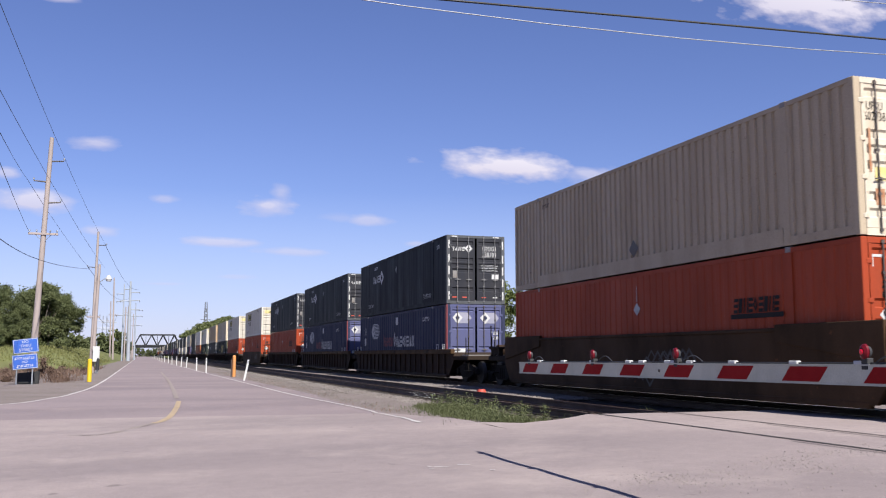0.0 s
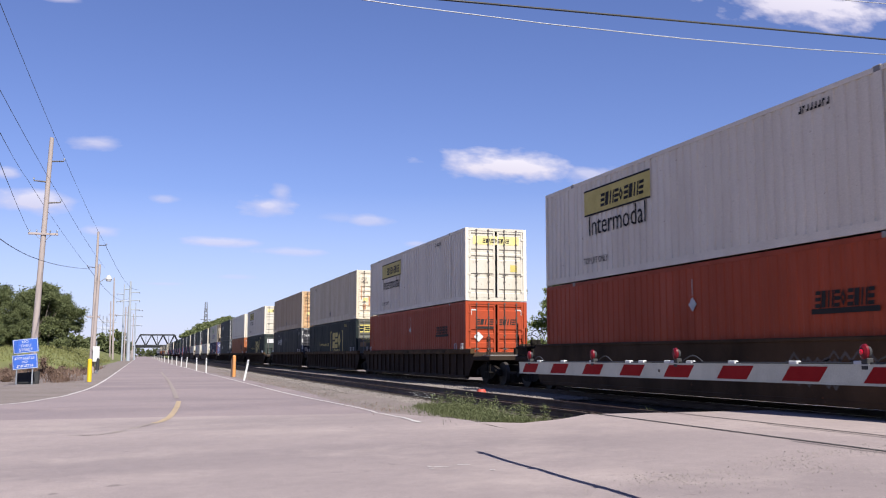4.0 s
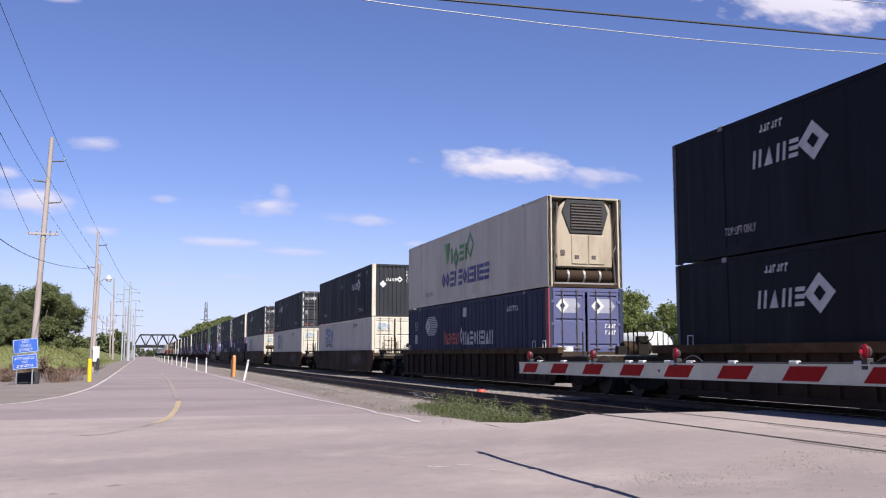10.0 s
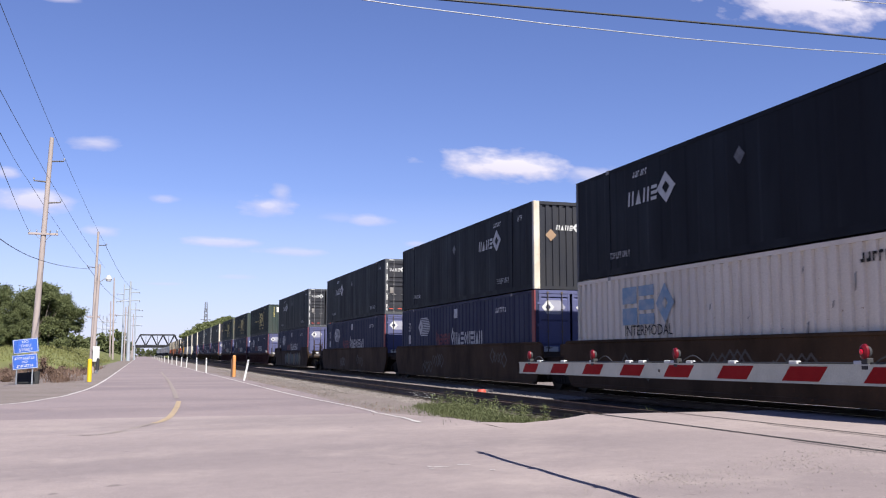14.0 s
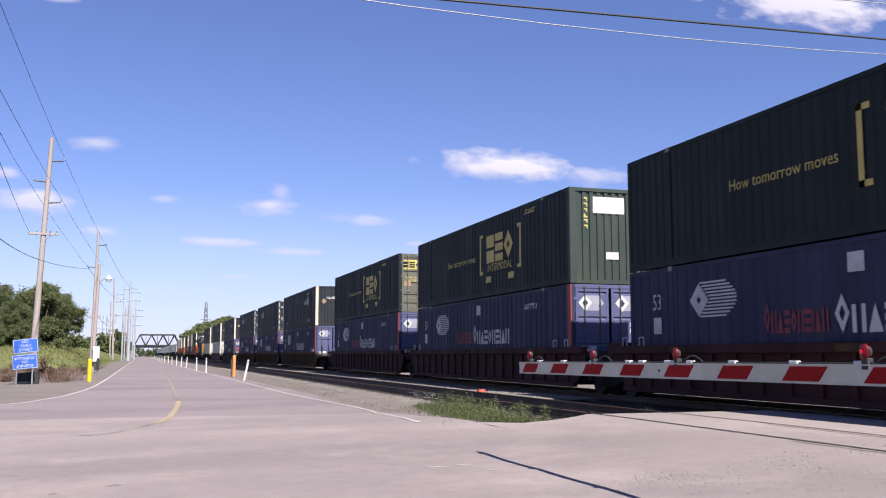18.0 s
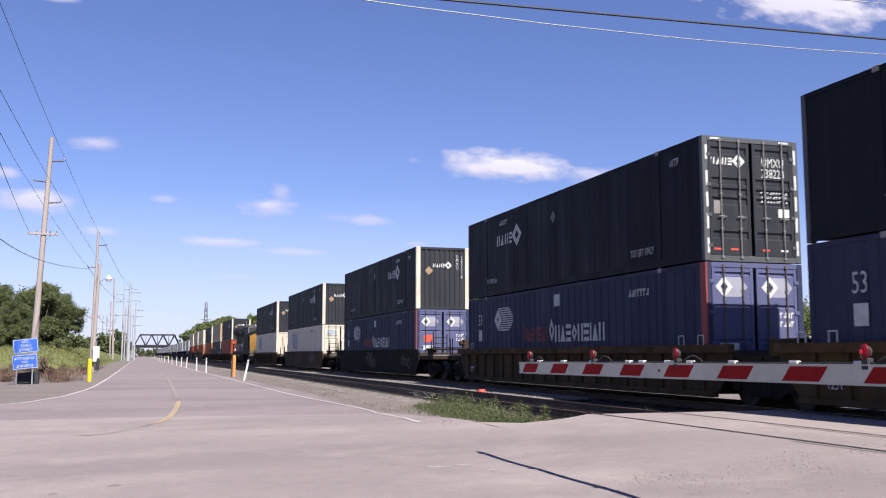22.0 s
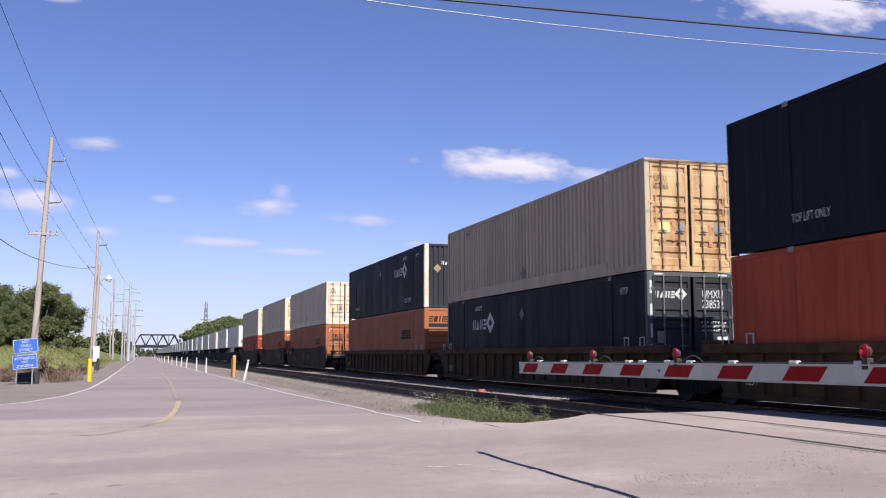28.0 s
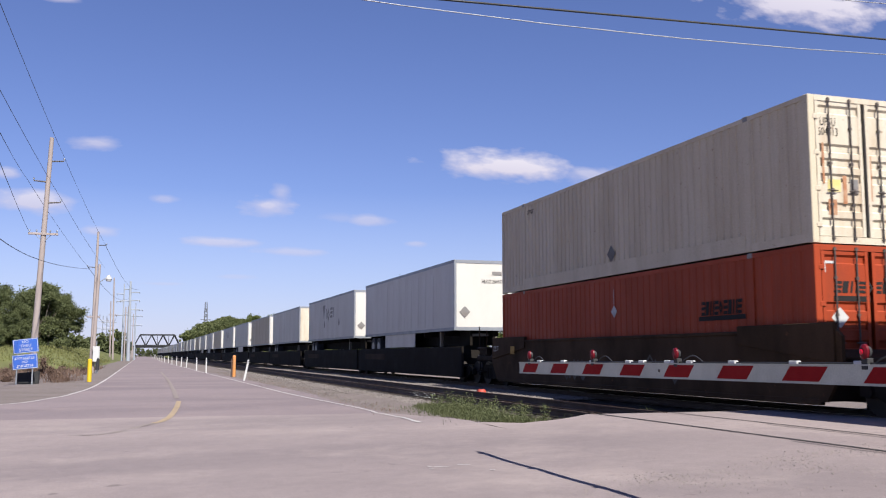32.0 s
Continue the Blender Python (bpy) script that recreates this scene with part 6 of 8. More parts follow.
    part("radiator_hood", box(BM(), -1.08, 13.4, 1.53, 1.08, 20.7, 3.75), LOCO_DARK, c, bevel=0.04)
    part("radiator_wing", prism(BM(), [(-1.08, 3.45), (-1.56, 3.95), (-1.56, 4.32), (-1.3, 4.42), (1.3, 4.42), (1.56, 4.32), (1.56, 3.95), (1.08, 3.45)], 13.4, 20.8, "y"), LOCO_DARK, c, "overhanging radiator wing")
    for i in range(12):
        part("hood_door", bit("hood_door", lambda: box(BM(), -0.02, -0.42, 1.62, 0.02, 0.42, 3.3), LOCO_DARK, 0.01), None, c, at=pose(-1.13 if i < 5 else -1.09, 8.8 + i * 0.98, 0))
    for y in (7.2, 8.0):
        part("vent_slot", box(BM(), -1.515, y, 2.2, -1.49, y + 0.16, 3.25), RUBBER, c)
    post = finish("handrail_post", tube(BM(), (-1.46, 0, 1.53), (-1.46, 0, 2.5), 0.024, n=6), MARK_DIM)
    for i in range(8):
        part("handrail_post", post, None, c, at=pose(0, 9.0 + i * 1.6, 0))
    for i in range(2):
        part("handrail_post", post, None, c, at=pose(-0.05, 7.3 + i * 0.75, 0.55))
    for s in (-1, 1):
        part("handrail", tube(BM(), (s * 1.46, 8.6, 2.5), (s * 1.46, 21.4, 2.5), 0.022, n=6), CAR_DARK, c)
        part("front_rail", tube(tube(tube(BM(), (s * 1.4, 0.85, 1.5), (s * 1.4, 0.9, 2.3), 0.024, n=6), (s * 1.4, 0.9, 2.3), (s * 0.7, 0.88, 2.62), 0.024, n=6), (s * 0.7, 0.88, 2.62), (s * 0.7, 0.85, 1.53), 0.024, n=6), LOCO_STEP, c)
        part("rear_step", box(BM(), s * 1.46 - 0.04, 20.9, 0.4, s * 1.46 + 0.04, 21.6, 1.53), LOCO_DARK, c)
        part("rear_post", tube(BM(), (s * 1.4, 21.5, 1.5), (s * 1.4, 21.5, 2.6), 0.05, n=8), CAR_DARK, c)
    for y in (3.0, 5.0, 7.0, 15.2, 17.2, 19.2):
        part("wheelset", bit("wheelset/loco", wheel_shape, CAR_DARK), None, c, at=pose(0, y, 0.45))
        for s in (-1, 1):
            part("axle_box", box(BM(), s * 1.15 - 0.12, y - 0.28, 0.3, s * 1.15 + 0.12, y + 0.28, 0.75), CAR_DARK, c, bevel=0.06)
    for y in (5.0, 17.2):
        for s in (-1, 1):
            t = part("truck_frame", prism(BM(), [(y - 2.9, 0.62), (y - 2.8, 1.02), (y + 2.8, 1.02), (y + 2.9, 0.62), (y + 2.5, 0.42), (y - 2.5, 0.42)], s * 1.08 - 0.1, s * 1.08 + 0.1), CAR_DARK, c, bevel=0.03)
            for k in (-1.0, 1.0):
                part("brake_cylinder", tube(BM(), (s * 1.22, y + k - 0.25, 0.95), (s * 1.22, y + k + 0.25, 0.95), 0.13, n=10), CAR_DARK, t)
    for y in (5.0, 17.2):
        part("traction_motors", box(BM(), -0.66, y - 2.8, 0.12, 0.66, y + 2.8, 1.2), CAR_DARK, c)
    part("air_tank", tube(BM(), (-1.3, 13.6, 1.0), (-1.3, 14.6, 1.0), 0.17, n=12), STEEL, c, "grey air tank")
    return c


def trailer(kind):
    """A highway trailer, near wall at y 0, base of its box at height 0."""
    L, H = 15.9, 2.87
    labels = {"ribbed": "white highway trailer on a rail car, ribbed side", "script": "white highway trailer with faded grey lettering shapes",
              "far white": "white highway trailer far down the train", "far grey": "pale grey highway trailer far down the train",
              "rusty": "white highway trailer with rust-stained doors", "grey": "pale grey highway trailer riding on a rail car"}
    c = thing("trailer", labels[kind], "trailer", "trailers on rail cars")
    skin = PALE_GREY if kind in ("grey", "far grey") else TRAILER_END
    face = GREY_END if kind == "rusty" else TRAILER_END
    part("left_wall", bit("left_wall/trailer", lambda: fluted(0.06, L - 0.06, 0.12, H - 0.1, -1.29, 0.006, 1.2), skin), None, c)
    part("right_wall", bit("right_wall/trailer", lambda: fluted(0.06, L - 0.06, 0.12, H - 0.1, 1.29, 0.006, 1.2, 1), skin), None, c)
    part("roof", bit("roof/trailer", lambda: box(BM(), -1.28, 0.03, H - 0.04, 1.28, L - 0.03, H), skin), None, c)
    part("floor", bit("floor/trailer", lambda: box(BM(), -1.25, 0.05, 0.02, 1.25, L - 0.05, 0.14), CAR_DARK), None, c)
    part("near_wall", bit("near_wall/trailer", lambda: box(BM(), -1.22, 0.0, 0.1, 1.22, 0.05, H - 0.08), face), None, c)
    part("far_wall", bit("far_wall/trailer", lambda: box(BM(), -1.22, L - 0.05, 0.1, 1.22, L, H - 0.08), skin), None, c)
    for s in (-1, 1):
        part("top_rail", bit("top_rail/trailer", lambda: box(BM(), -0.03, 0.0, H - 0.12, 0.03, L, H + 0.004), GALV), None, c, at=pose(s * 1.272, 0, 0))
        part("bottom_rail", bit("bottom_rail/trailer", lambda: box(BM(), -0.03, 0.0, 0.0, 0.03, L, 0.13), GALV), None, c, at=pose(s * 1.272, 0, 0))
        part("corner_post", bit("corner_post/trailer", lambda: box(BM(), -0.05, -0.012, 0.0, 0.05, 0.08, H), GALV, 0.01), None, c, at=pose(s * 1.25, 0, 0))
    if kind.startswith("far"):
        part("chassis", bit("chassis/far", lambda: box(BM(), -0.9, 0.3, -0.55, 0.9, 12.3, 0.0), CAR_DARK), None, c)
        part("wheels", bit("wheels/far", lambda: box(BM(), -1.2, 12.4, -1.05, 1.2, 14.6, 0.02), RUBBER, 0.2), None, c)
        return c
    part("front_sill", bit("front_sill/trailer", lambda: box(BM(), -1.2, -0.015, 0.0, 1.2, 0.04, 0.14), GALV), None, c)
    part("front_header", bit("front_header/trailer", lambda: box(BM(), -1.2, -0.015, H - 0.13, 1.2, 0.04, H), GALV), None, c)
    if kind == "ribbed":
        for i in range(8):
            part("side_post", bit("side_post/trailer", lambda: box(BM(), -0.004, -0.3, 0.2, 0.004, 0.3, H - 0.35), skin), None, c, at=pose(-1.293, 3.2 + i * 1.15, 0))
    if kind in ("ribbed", "script"):
        part("placard", bit("placard/trailer", lambda: diamond(0.24), STEEL), None, c, "grey diamond placard", at=Matrix.Translation((-0.85, -0.02, 0.75)) @ FRONT)
        part("number", letters("HLGZ 284557" if kind == "ribbed" else "284", 0.2, BLACK_MARK, 0.8), None, c, at=Matrix.Translation((0.35, -0.02, 2.0)) @ FRONT)
        part("vent", bit("vent/trailer", lambda: plate(0.42, 0.14), STEEL), None, c, at=Matrix.Translation((0.55, -0.02, 2.35)) @ FRONT)
    if kind == "script":
        part("logo", sign_shape("soft_row", 0.95, STEEL, 1.7), None, c, "faded grey lettering shapes", at=Matrix.Translation((-1.3, 8.2, 1.95)) @ SIDE)
        for y in (4.5, 9.5):
            part("logo", sign_shape("hexagon", 0.5, STEEL, 0.7), None, c, at=Matrix.Translation((-1.3, y, 1.1)) @ SIDE)
    for y in (1.6, 4.6, 7.6, 10.6, 12.3, 14.9):
        part("crossmember", bit("crossmember/trailer", lambda: box(BM(), -1.2, -0.06, -0.2, 1.2, 0.06, 0.02), CAR_DARK), None, c, at=pose(0, y, 0))
    for s in (-1, 1):
        part("chassis_rail", bit("chassis_rail/trailer", lambda: box(BM(), -0.05, 0.2, -0.6, 0.05, 15.4, 0.02), CAR_DARK), None, c, at=pose(s * 0.5, 0, 0))
        if kind == "ribbed":
            part("skirt", bit("skirt/trailer", lambda: box(BM(), -0.02, 6.0, -0.62, 0.02, 11.5, 0.0), skin), None, c, at=pose(s * 1.22, 0, 0))
        part("landing_leg", bit("landing_leg", lambda: box(BM(), -0.065, 3.2, -0.7, 0.065, 3.35, 0.02), STEEL, 0.01), None, c, at=pose(s * 0.785, 0, 0))
        for y in (12.9, 14.1):
            wheel = part("tyre", bit("tyre", lambda: tube(BM(), (-0.25, 0, 0), (0.25, 0, 0), 0.5, n=20), RUBBER), None, c, at=pose(s * 1.0, y, -0.58))
            part("rim", bit("rim", lambda: tube(BM(), (-0.265, 0, 0), (0.265, 0, 0), 0.27, n=14), GALV), None, wheel)
    return c


def spine_car(near):
    """One platform of an articulated spine car; near end at y 0, rail top at height 0."""
    c = thing("spine_car", "dark low spine car carrying a highway trailer", "spine car", "trailer flat cars")
    part("spine", box(BM(), -0.32, -0.9, 0.68, 0.32, 17.9, 0.98), CAR_DARK, c, bevel=0.02)
    for s in (-1, 1):
        part("wheel_platform", box(BM(), s * 0.95 - 0.38, 11.2, 0.85, s * 0.95 + 0.38, 15.6, 0.97), CAR_BROWN, c, bevel=0.01)
        part("guard_rail", box(BM(), s * 1.33 - 0.02, 11.2, 0.85, s * 1.33 + 0.02, 15.6, 1.15), CAR_BROWN, c)
    for y in (1.2, 5.0, 9.0, 11.4, 15.4) if near else (5.0, 11.4):
        part("outrigger", bit("outrigger", lambda: box(BM(), -1.3, -0.08, 0.72, 1.3, 0.08, 0.86), CAR_DARK), None, c, at=pose(0, y, 0))
    # dark side panels and deck, added to stand for the shade under the trailer
    for s in (-1, 1):
        part("side_sill", box(BM(), s * 1.28 - 0.05, -1.0, 0.22, s * 1.28 + 0.05, 17.4, 1.42), CAR_DARK, c, bevel=0.02)
    part("deck", box(BM(), -1.25, -1.0, 0.62, 1.25, 17.4, 0.7), CAR_DARK, c)
    part("hitch", prism(BM(), [(0.6, 0.98), (0.85, 1.9), (1.25, 1.9), (1.9, 0.98)], -0.35, 0.35), CAR_DARK, c)
    part("hitch_head", box(BM(), -0.45, 0.6, 1.86, 0.45, 1.4, 1.98), STEEL, c, bevel=0.02)
    if near:
        truck(c, -0.5)
    else:
        part("truck", box(BM(), -1.1, -1.7, 0.05, 1.1, 0.7, 0.68), CAR_DARK, c, bevel=0.1)
    return c


# ---- the train: where each stack's near end stands halfway through, what rides above and below ----
def navy_d(n):
    return lambda: navy_container("doors", n)


def navy_f(n):
    return lambda: navy_container("front", n)


def grey_c(t, n):
    return lambda: grey_container(t, n)


def orange_c(t, e="doors"):
    return lambda: orange_container(t, e)


def green_c(e):
    return lambda: green_container(e)


def chalk_c(e="doors"):
    return lambda: chalk_container(e)


def blue_c(n=""):
    return lambda: blue_container(n)


STACKS = {
    "0": (-344.22, grey_c("grey", "602938"), orange_c("deep")),
    "A": (-320.5, navy_d("238783"), blue_c()), "B": (-300.7, navy_d("238411"), blue_c()), "C": (-280.8, navy_d("236127"), orange_c("deep")),
    "D": (-257.2, white_container, orange_c("deep")),
    "E": (-233.3, white_container, orange_c("deep")), "F": (-213.6, grey_c("pale", "606536"), green_c("logo")), "G": (-193.7, grey_c("beige", "605259"), navy_d("237144")),
    "H": (-170.1, white_container, green_c("placard")), "I": (-150.35, plain_white_container, orange_c("pale")), "J": (-130.5, navy_d("235519"), navy_d("235926")),
    "K": (-107.0, reefer_container, blue_c("red")), "L": (-83.4, navy_f("260003"), chalk_c()), "M": (-59.65, navy_d("253707"), chalk_c()),
    "N": (-35.9, navy_d("250524"), chalk_c()), "O": (-16.6, navy_f("249310"), blue_c()), "P": (3.0, navy_d("239175"), blue_c()),
    "Q": (26.7, navy_d("234910"), blue_c()),
    "R": (50.2, green_c("front"), blue_c()), "S": (69.9, green_c("front"), blue_c()), "T": (89.45, green_c("logo"), blue_c()),
    "U": (112.75, navy_f("246087"), blue_c()), "W": (132.4, navy_d("238748"), blue_c()), "X": (151.95, navy_d("238223"), blue_c()),
    "a": (175.42, navy_f("247518"), blue_c("110")), "b": (199.03, navy_f("254742"), chalk_c()), "c": (222.45, navy_f("255719"), chalk_c("front")),
    "V1": (268.2, navy_f("250718"), orange_c("deep")), "V2": (287.9, grey_c("golden", "602065"), navy_d("238532")), "V3": (307.45, navy_f("251784"), orange_c("pale", "front")),
    "V4": (331.05, grey_c("pale", "605816"), orange_c("pale")), "V5": (350.5, grey_c("pale", "606389"), orange_c("pale")), "V6": (370.5, grey_c("pale", "604013"), orange_c("deep")),
}
CARS = [("0", "smooth", CAR_MAROON), ("A B C", "ribbed", CAR_BROWN), ("D", "smooth", CAR_MAROON), ("E F G", "ribbed", CAR_BROWN), ("H I J", "ribbed", CAR_BROWN),
        ("K", "ribbed", CAR_BROWN), ("L", "smooth", CAR_MAROON), ("M", "smooth", CAR_MAROON), ("N O P", "smooth", CAR_MAROON), ("Q", "smooth", CAR_BROWN),
        ("R S T", "ribbed", CAR_RED), ("U W X", "ribbed", CAR_YELLOW), ("a", "smooth", CAR_DARK), ("b", "smooth", CAR_MAROON), ("c", "ribbed", CAR_YELLOW),
        ("V1 V2 V3", "ribbed", CAR_YELLOW), ("V4 V5 V6", "smooth", CAR_MAROON)]
CAR_LABELS = {CAR_MAROON.name: "dusty maroon intermodal well car with smooth sides", CAR_BROWN.name: "grimy brown intermodal well car carrying stacked containers", CAR_YELLOW.name: "grimy yellow intermodal well car carrying stacked containers",
              CAR_RED.name: "oxide red intermodal well car carrying stacked containers", CAR_DARK.name: "dark grey intermodal well car carrying stacked containers"}
SILL = {"0": 1.6, "V4 V5 V6": 1.56, "N O P": 1.48, "D": 1.4, "Q": 1.43}      # height of the smooth side plates
MOVING = []      # (thing, place along the track halfway through, height)


def train():
    lower_z, made = RAILTOP + 0.30, {}
    for key, (s, upper, lower) in STACKS.items():
        for make, z in ((upper, lower_z + CH + 0.02), (lower, lower_z)):
            MOVING.append((make(), s, z))
    for names, style, tone in CARS:
        keys = names.split()
        first = STACKS[keys[0]][0]
        MOVING.append((well_car([STACKS[k][0] - first for k in keys], style, tone, CAR_LABELS[tone.name], SILL.get(names, 1.33)), first, RAILTOP))
    MOVING.append((locomotive(), 242.4, RAILTOP))
    kinds = ["ribbed", "script", "rusty", "grey", "ribbed", "script", "grey", "ribbed"]
    protos, s = {}, 392.0
    spine = None
    for i in range(36):
        kind = kinds[i % 8] if i < 9 else ("far white" if i % 3 else "far grey")
        if kind not in protos:
            protos[kind] = trailer(kind)
            t = protos[kind]
        else:
            t = copy_thing(protos[kind], pose(0, 0, 0))
        MOVING.append((t, s, 2.38))
        if i in (0, 9):
            k = spine = spine_car(i == 0)
        else:
            k = copy_thing(spine, pose(0, 0, 0))
        MOVING.append((k, s, RAILTOP))
        s += (18.9, 20.4, 18.6, 19.6)[i % 4]


train()

# ---- crossing gate ----


def crossing_gate():
    g = thing("crossing_gate", "lowered red and white striped crossing gate arm with red lamps", "crossing gate", at=pose(4.4, 0, 0))
    z0, slope = 1.294, -0.0046
    def arm_z(y):
        return z0 + slope * y
    lean = 0.115
    edge, k = 10.67, 0
    start = 10.566
    cuts = [start - 0.4022 * i for i in range(26)]
    h = 0.0625
    def beam(near, far, x0, x1, lo, hi, slant=0.0):
        bm = BM()
        pts = [(far, lo), (near, lo), (near - slant, hi), (far - slant, hi)]
        vs = [[bm.verts.new((x, y, arm_z(y) + d)) for y, d in pts] for x in (x0, x1)]
        for i in range(4):
            bm.faces.new((vs[0][i], vs[0][(i + 1) % 4], vs[1][(i + 1) % 4], vs[1][i]))
        bm.faces.new(vs[0][::-1])
        bm.faces.new(vs[1])
        bmesh.ops.recalc_face_normals(bm, faces=bm.faces[:])
        return bm
    part("arm", beam(cuts[-1], edge, -0.022, 0.022, -h, h), GATE_WHITE, g, "pale grey-white arm", bevel=0.004)
    for d in (-h, h):
        part("arm_edge", beam(cuts[-1], edge, -0.026, -0.021, d - (0.0035 if d > 0 else 0.0055), d + (0.0055 if d > 0 else 0.0035)), GATE_WHITE, g)
    for a, b in list(zip(cuts, cuts[1:]))[::2]:
        part("stripe", beam(b + 0.014, a, -0.0245, -0.022, -h + 0.011, h - 0.011, lean * 0.82), GATE_RED, g, "red stripe")
    part("cable", tube(BM(), (0, 10.5, arm_z(10.5) + h + 0.012), (0, 0.6, arm_z(0.6) + h + 0.012), 0.007, n=6), WIRE, g)
    clip = finish("cable_clip", box(BM(), -0.02, -0.045, 0, 0.02, 0.045, 0.028), SIGN_WHITE, 0.005)
    for y in (10.1, 9.45, 8.75, 8.0, 7.75, 7.30, 7.20, 6.95, 6.35, 5.62, 4.98):
        part("cable_clip", clip, None, g, at=pose(0, y, arm_z(y) + h))
    for i, y in enumerate((10.36, 8.72, 7.15, 4.92)):
        z = arm_z(y) + h + 0.085
        body = part("lamp", tube(BM(), (0.012, y, z), (-0.012, y, z), 0.036, 0.042, n=16), RUBBER, g, "gate lamp")
        lens = tube(BM(), (-0.012, y, z), (-0.028, y, z), 0.043, 0.041, n=18)
        tube(lens, (-0.028, y, z), (-0.042, y, z), 0.041, 0.024, n=18)
        bmesh.ops.scale(lens, verts=lens.verts[:], vec=(1, 0.88, 1.2), space=Matrix.Translation((0, -y, -z)))
        part("lens", lens, RED_DARK, body, "red lens")
        if i == 3:
            part("bulb", tube(BM(), (-0.045, y, z), (-0.05, y, z), 0.018, 0.010, n=14), LAMP_LENS, body, "glowing red lens centre")
        part("lamp_bracket", box(BM(), -0.025, y - 0.03, arm_z(y) + h - 0.03, 0.025, y + 0.03, arm_z(y) + h + 0.045), RUBBER, body, bevel=0.005)
        loop = BM()
        for k in range(8):
            u, w = k / 8, (k + 1) / 8
            tube(loop, (0.0, y - 0.08 - 0.3 * u, arm_z(y) + h + 0.02 + 0.05 * math.sin(u * math.pi)), (0.0, y - 0.08 - 0.3 * w, arm_z(y) + h + 0.02 + 0.05 * math.sin(w * math.pi)), 0.006, n=5)
        part("cable_loop", loop, WIRE, g)
    part("bolt", tube(BM(), (-0.03, 7.42, arm_z(7.42)), (-0.02, 7.42, arm_z(7.42)), 0.012, n=8), BAR, g)
    part("mechanism", box(BM(), -0.3, -0.5, 0.9, 0.3, 0.35, 1.6), GALV, g, bevel=0.03)
    part("mast", tube(BM(), (0, -0.35, 0), (0, -0.35, 4.2), 0.065, n=12), GALV, g)


crossing_gate()


# ---- poles and wires ----


def insulator_shape():
    bm = tube(BM(), (0, 0, 0), (0, 0, 0.10), 0.02, n=6)
    tube(bm, (0, 0, 0.08), (0, 0, 0.17), 0.055, 0.04, n=8)
    return bm


INSULATOR = finish("insulator", insulator_shape(), GALV)


def utility_pole(x, y, height, lean=0.0, arms=(), brackets=(), radius=0.16, label="weathered wooden utility pole with crossarms", material=WOOD):
    p = thing("utility_pole", label, "utility pole", "utility poles along the street", at=pose(x, y, 0))
    part("shaft", tube(BM(), (0, 0, -0.3), (lean, 0, height), radius, radius * 0.6, n=12), material, p)
    for z, half in arms:
        c = lean * z / height
        part("crossarm", box(BM(), c - half, -0.19, z - 0.06, c + half, -0.07, z + 0.06), material, p, bevel=0.01)
        for u in (-0.92, -0.45, 0.45, 0.92):
            part("insulator", INSULATOR, None, p, at=pose(c + half * u, -0.13, z + 0.06))
        part("brace", tube(BM(), (c - half * 0.5, -0.13, z - 0.06), (c, -0.1, z - 0.5), 0.018, n=6), GALV, p)
        part("brace", tube(BM(), (c + half * 0.5, -0.13, z - 0.06), (c, -0.1, z - 0.5), 0.018, n=6), GALV, p)
    for z, reach in brackets:
        c = lean * z / height
        part("bracket", tube(BM(), (c, 0, z - 0.05), (c + reach, 0, z), 0.05, 0.035, n=8), BAR, p)
        part("insulator", INSULATOR, None, p, at=pose(c + reach, 0, z))
    return p


utility_pole(-5.72, 57, 13.7, 0.5, arms=((8.15, 0.78),), brackets=((12.38, 0.75), (11.18, -0.75), (9.99, 0.75)), radius=0.19)
utility_pole(-4.36, 94, 12.95, 0.2, arms=((4.9, 0.6),), brackets=((11.7, 0.8), (9.6, -0.8)), radius=0.17)
lamp_pole = utility_pole(-3.62, 80, 8.6, 0.28, radius=0.17, label="weathered wooden pole with street lamp and white box")
part("lamp_arm", tube(BM(), (0.22, 0, 7.1), (0.95, 0, 7.62), 0.03, n=8), GALV, lamp_pole)
part("lamp_head", tube(tube(BM(), (1.0, 0, 7.45), (1.0, 0, 7.75), 0.26, 0.1, n=14), (1.0, 0, 7.25), (1.0, 0, 7.45), 0.18, 0.26, n=14), SIGN_WHITE, lamp_pole, "white round lamp head")
part("meter_box", box(BM(), 0.05, -0.5, 0.85, 0.55, -0.2, 2.05), SIGN_WHITE, lamp_pole, "white meter box", bevel=0.02)
part("meter_conduit", tube(BM(), (0.3, -0.2, 0), (0.3, -0.2, 2.5), 0.04, n=8), GALV, lamp_pole)


def steel_pole(x, y, height, arms, reach, thick=0.42):
    p = thing("transmission_pole", "grey steel transmission pole with side arms", "transmission pole", "transmission poles", at=pose(x, y, 0))
    part("shaft", tube(BM(), (0, 0, -0.3), (0, 0, height), thick, thick * 0.5, n=12), POLE_STEEL, p)
    for z, s in arms:
        part("arm", tube(BM(), (0, 0, z - 0.08), (s * reach, 0, z), 0.13, 0.09, n=8), POLE_STEEL, p)
        part("insulator_string", tube(BM(), (s * reach, 0, z), (s * reach, 0, z - 0.35), 0.07, n=6), BAR, p)


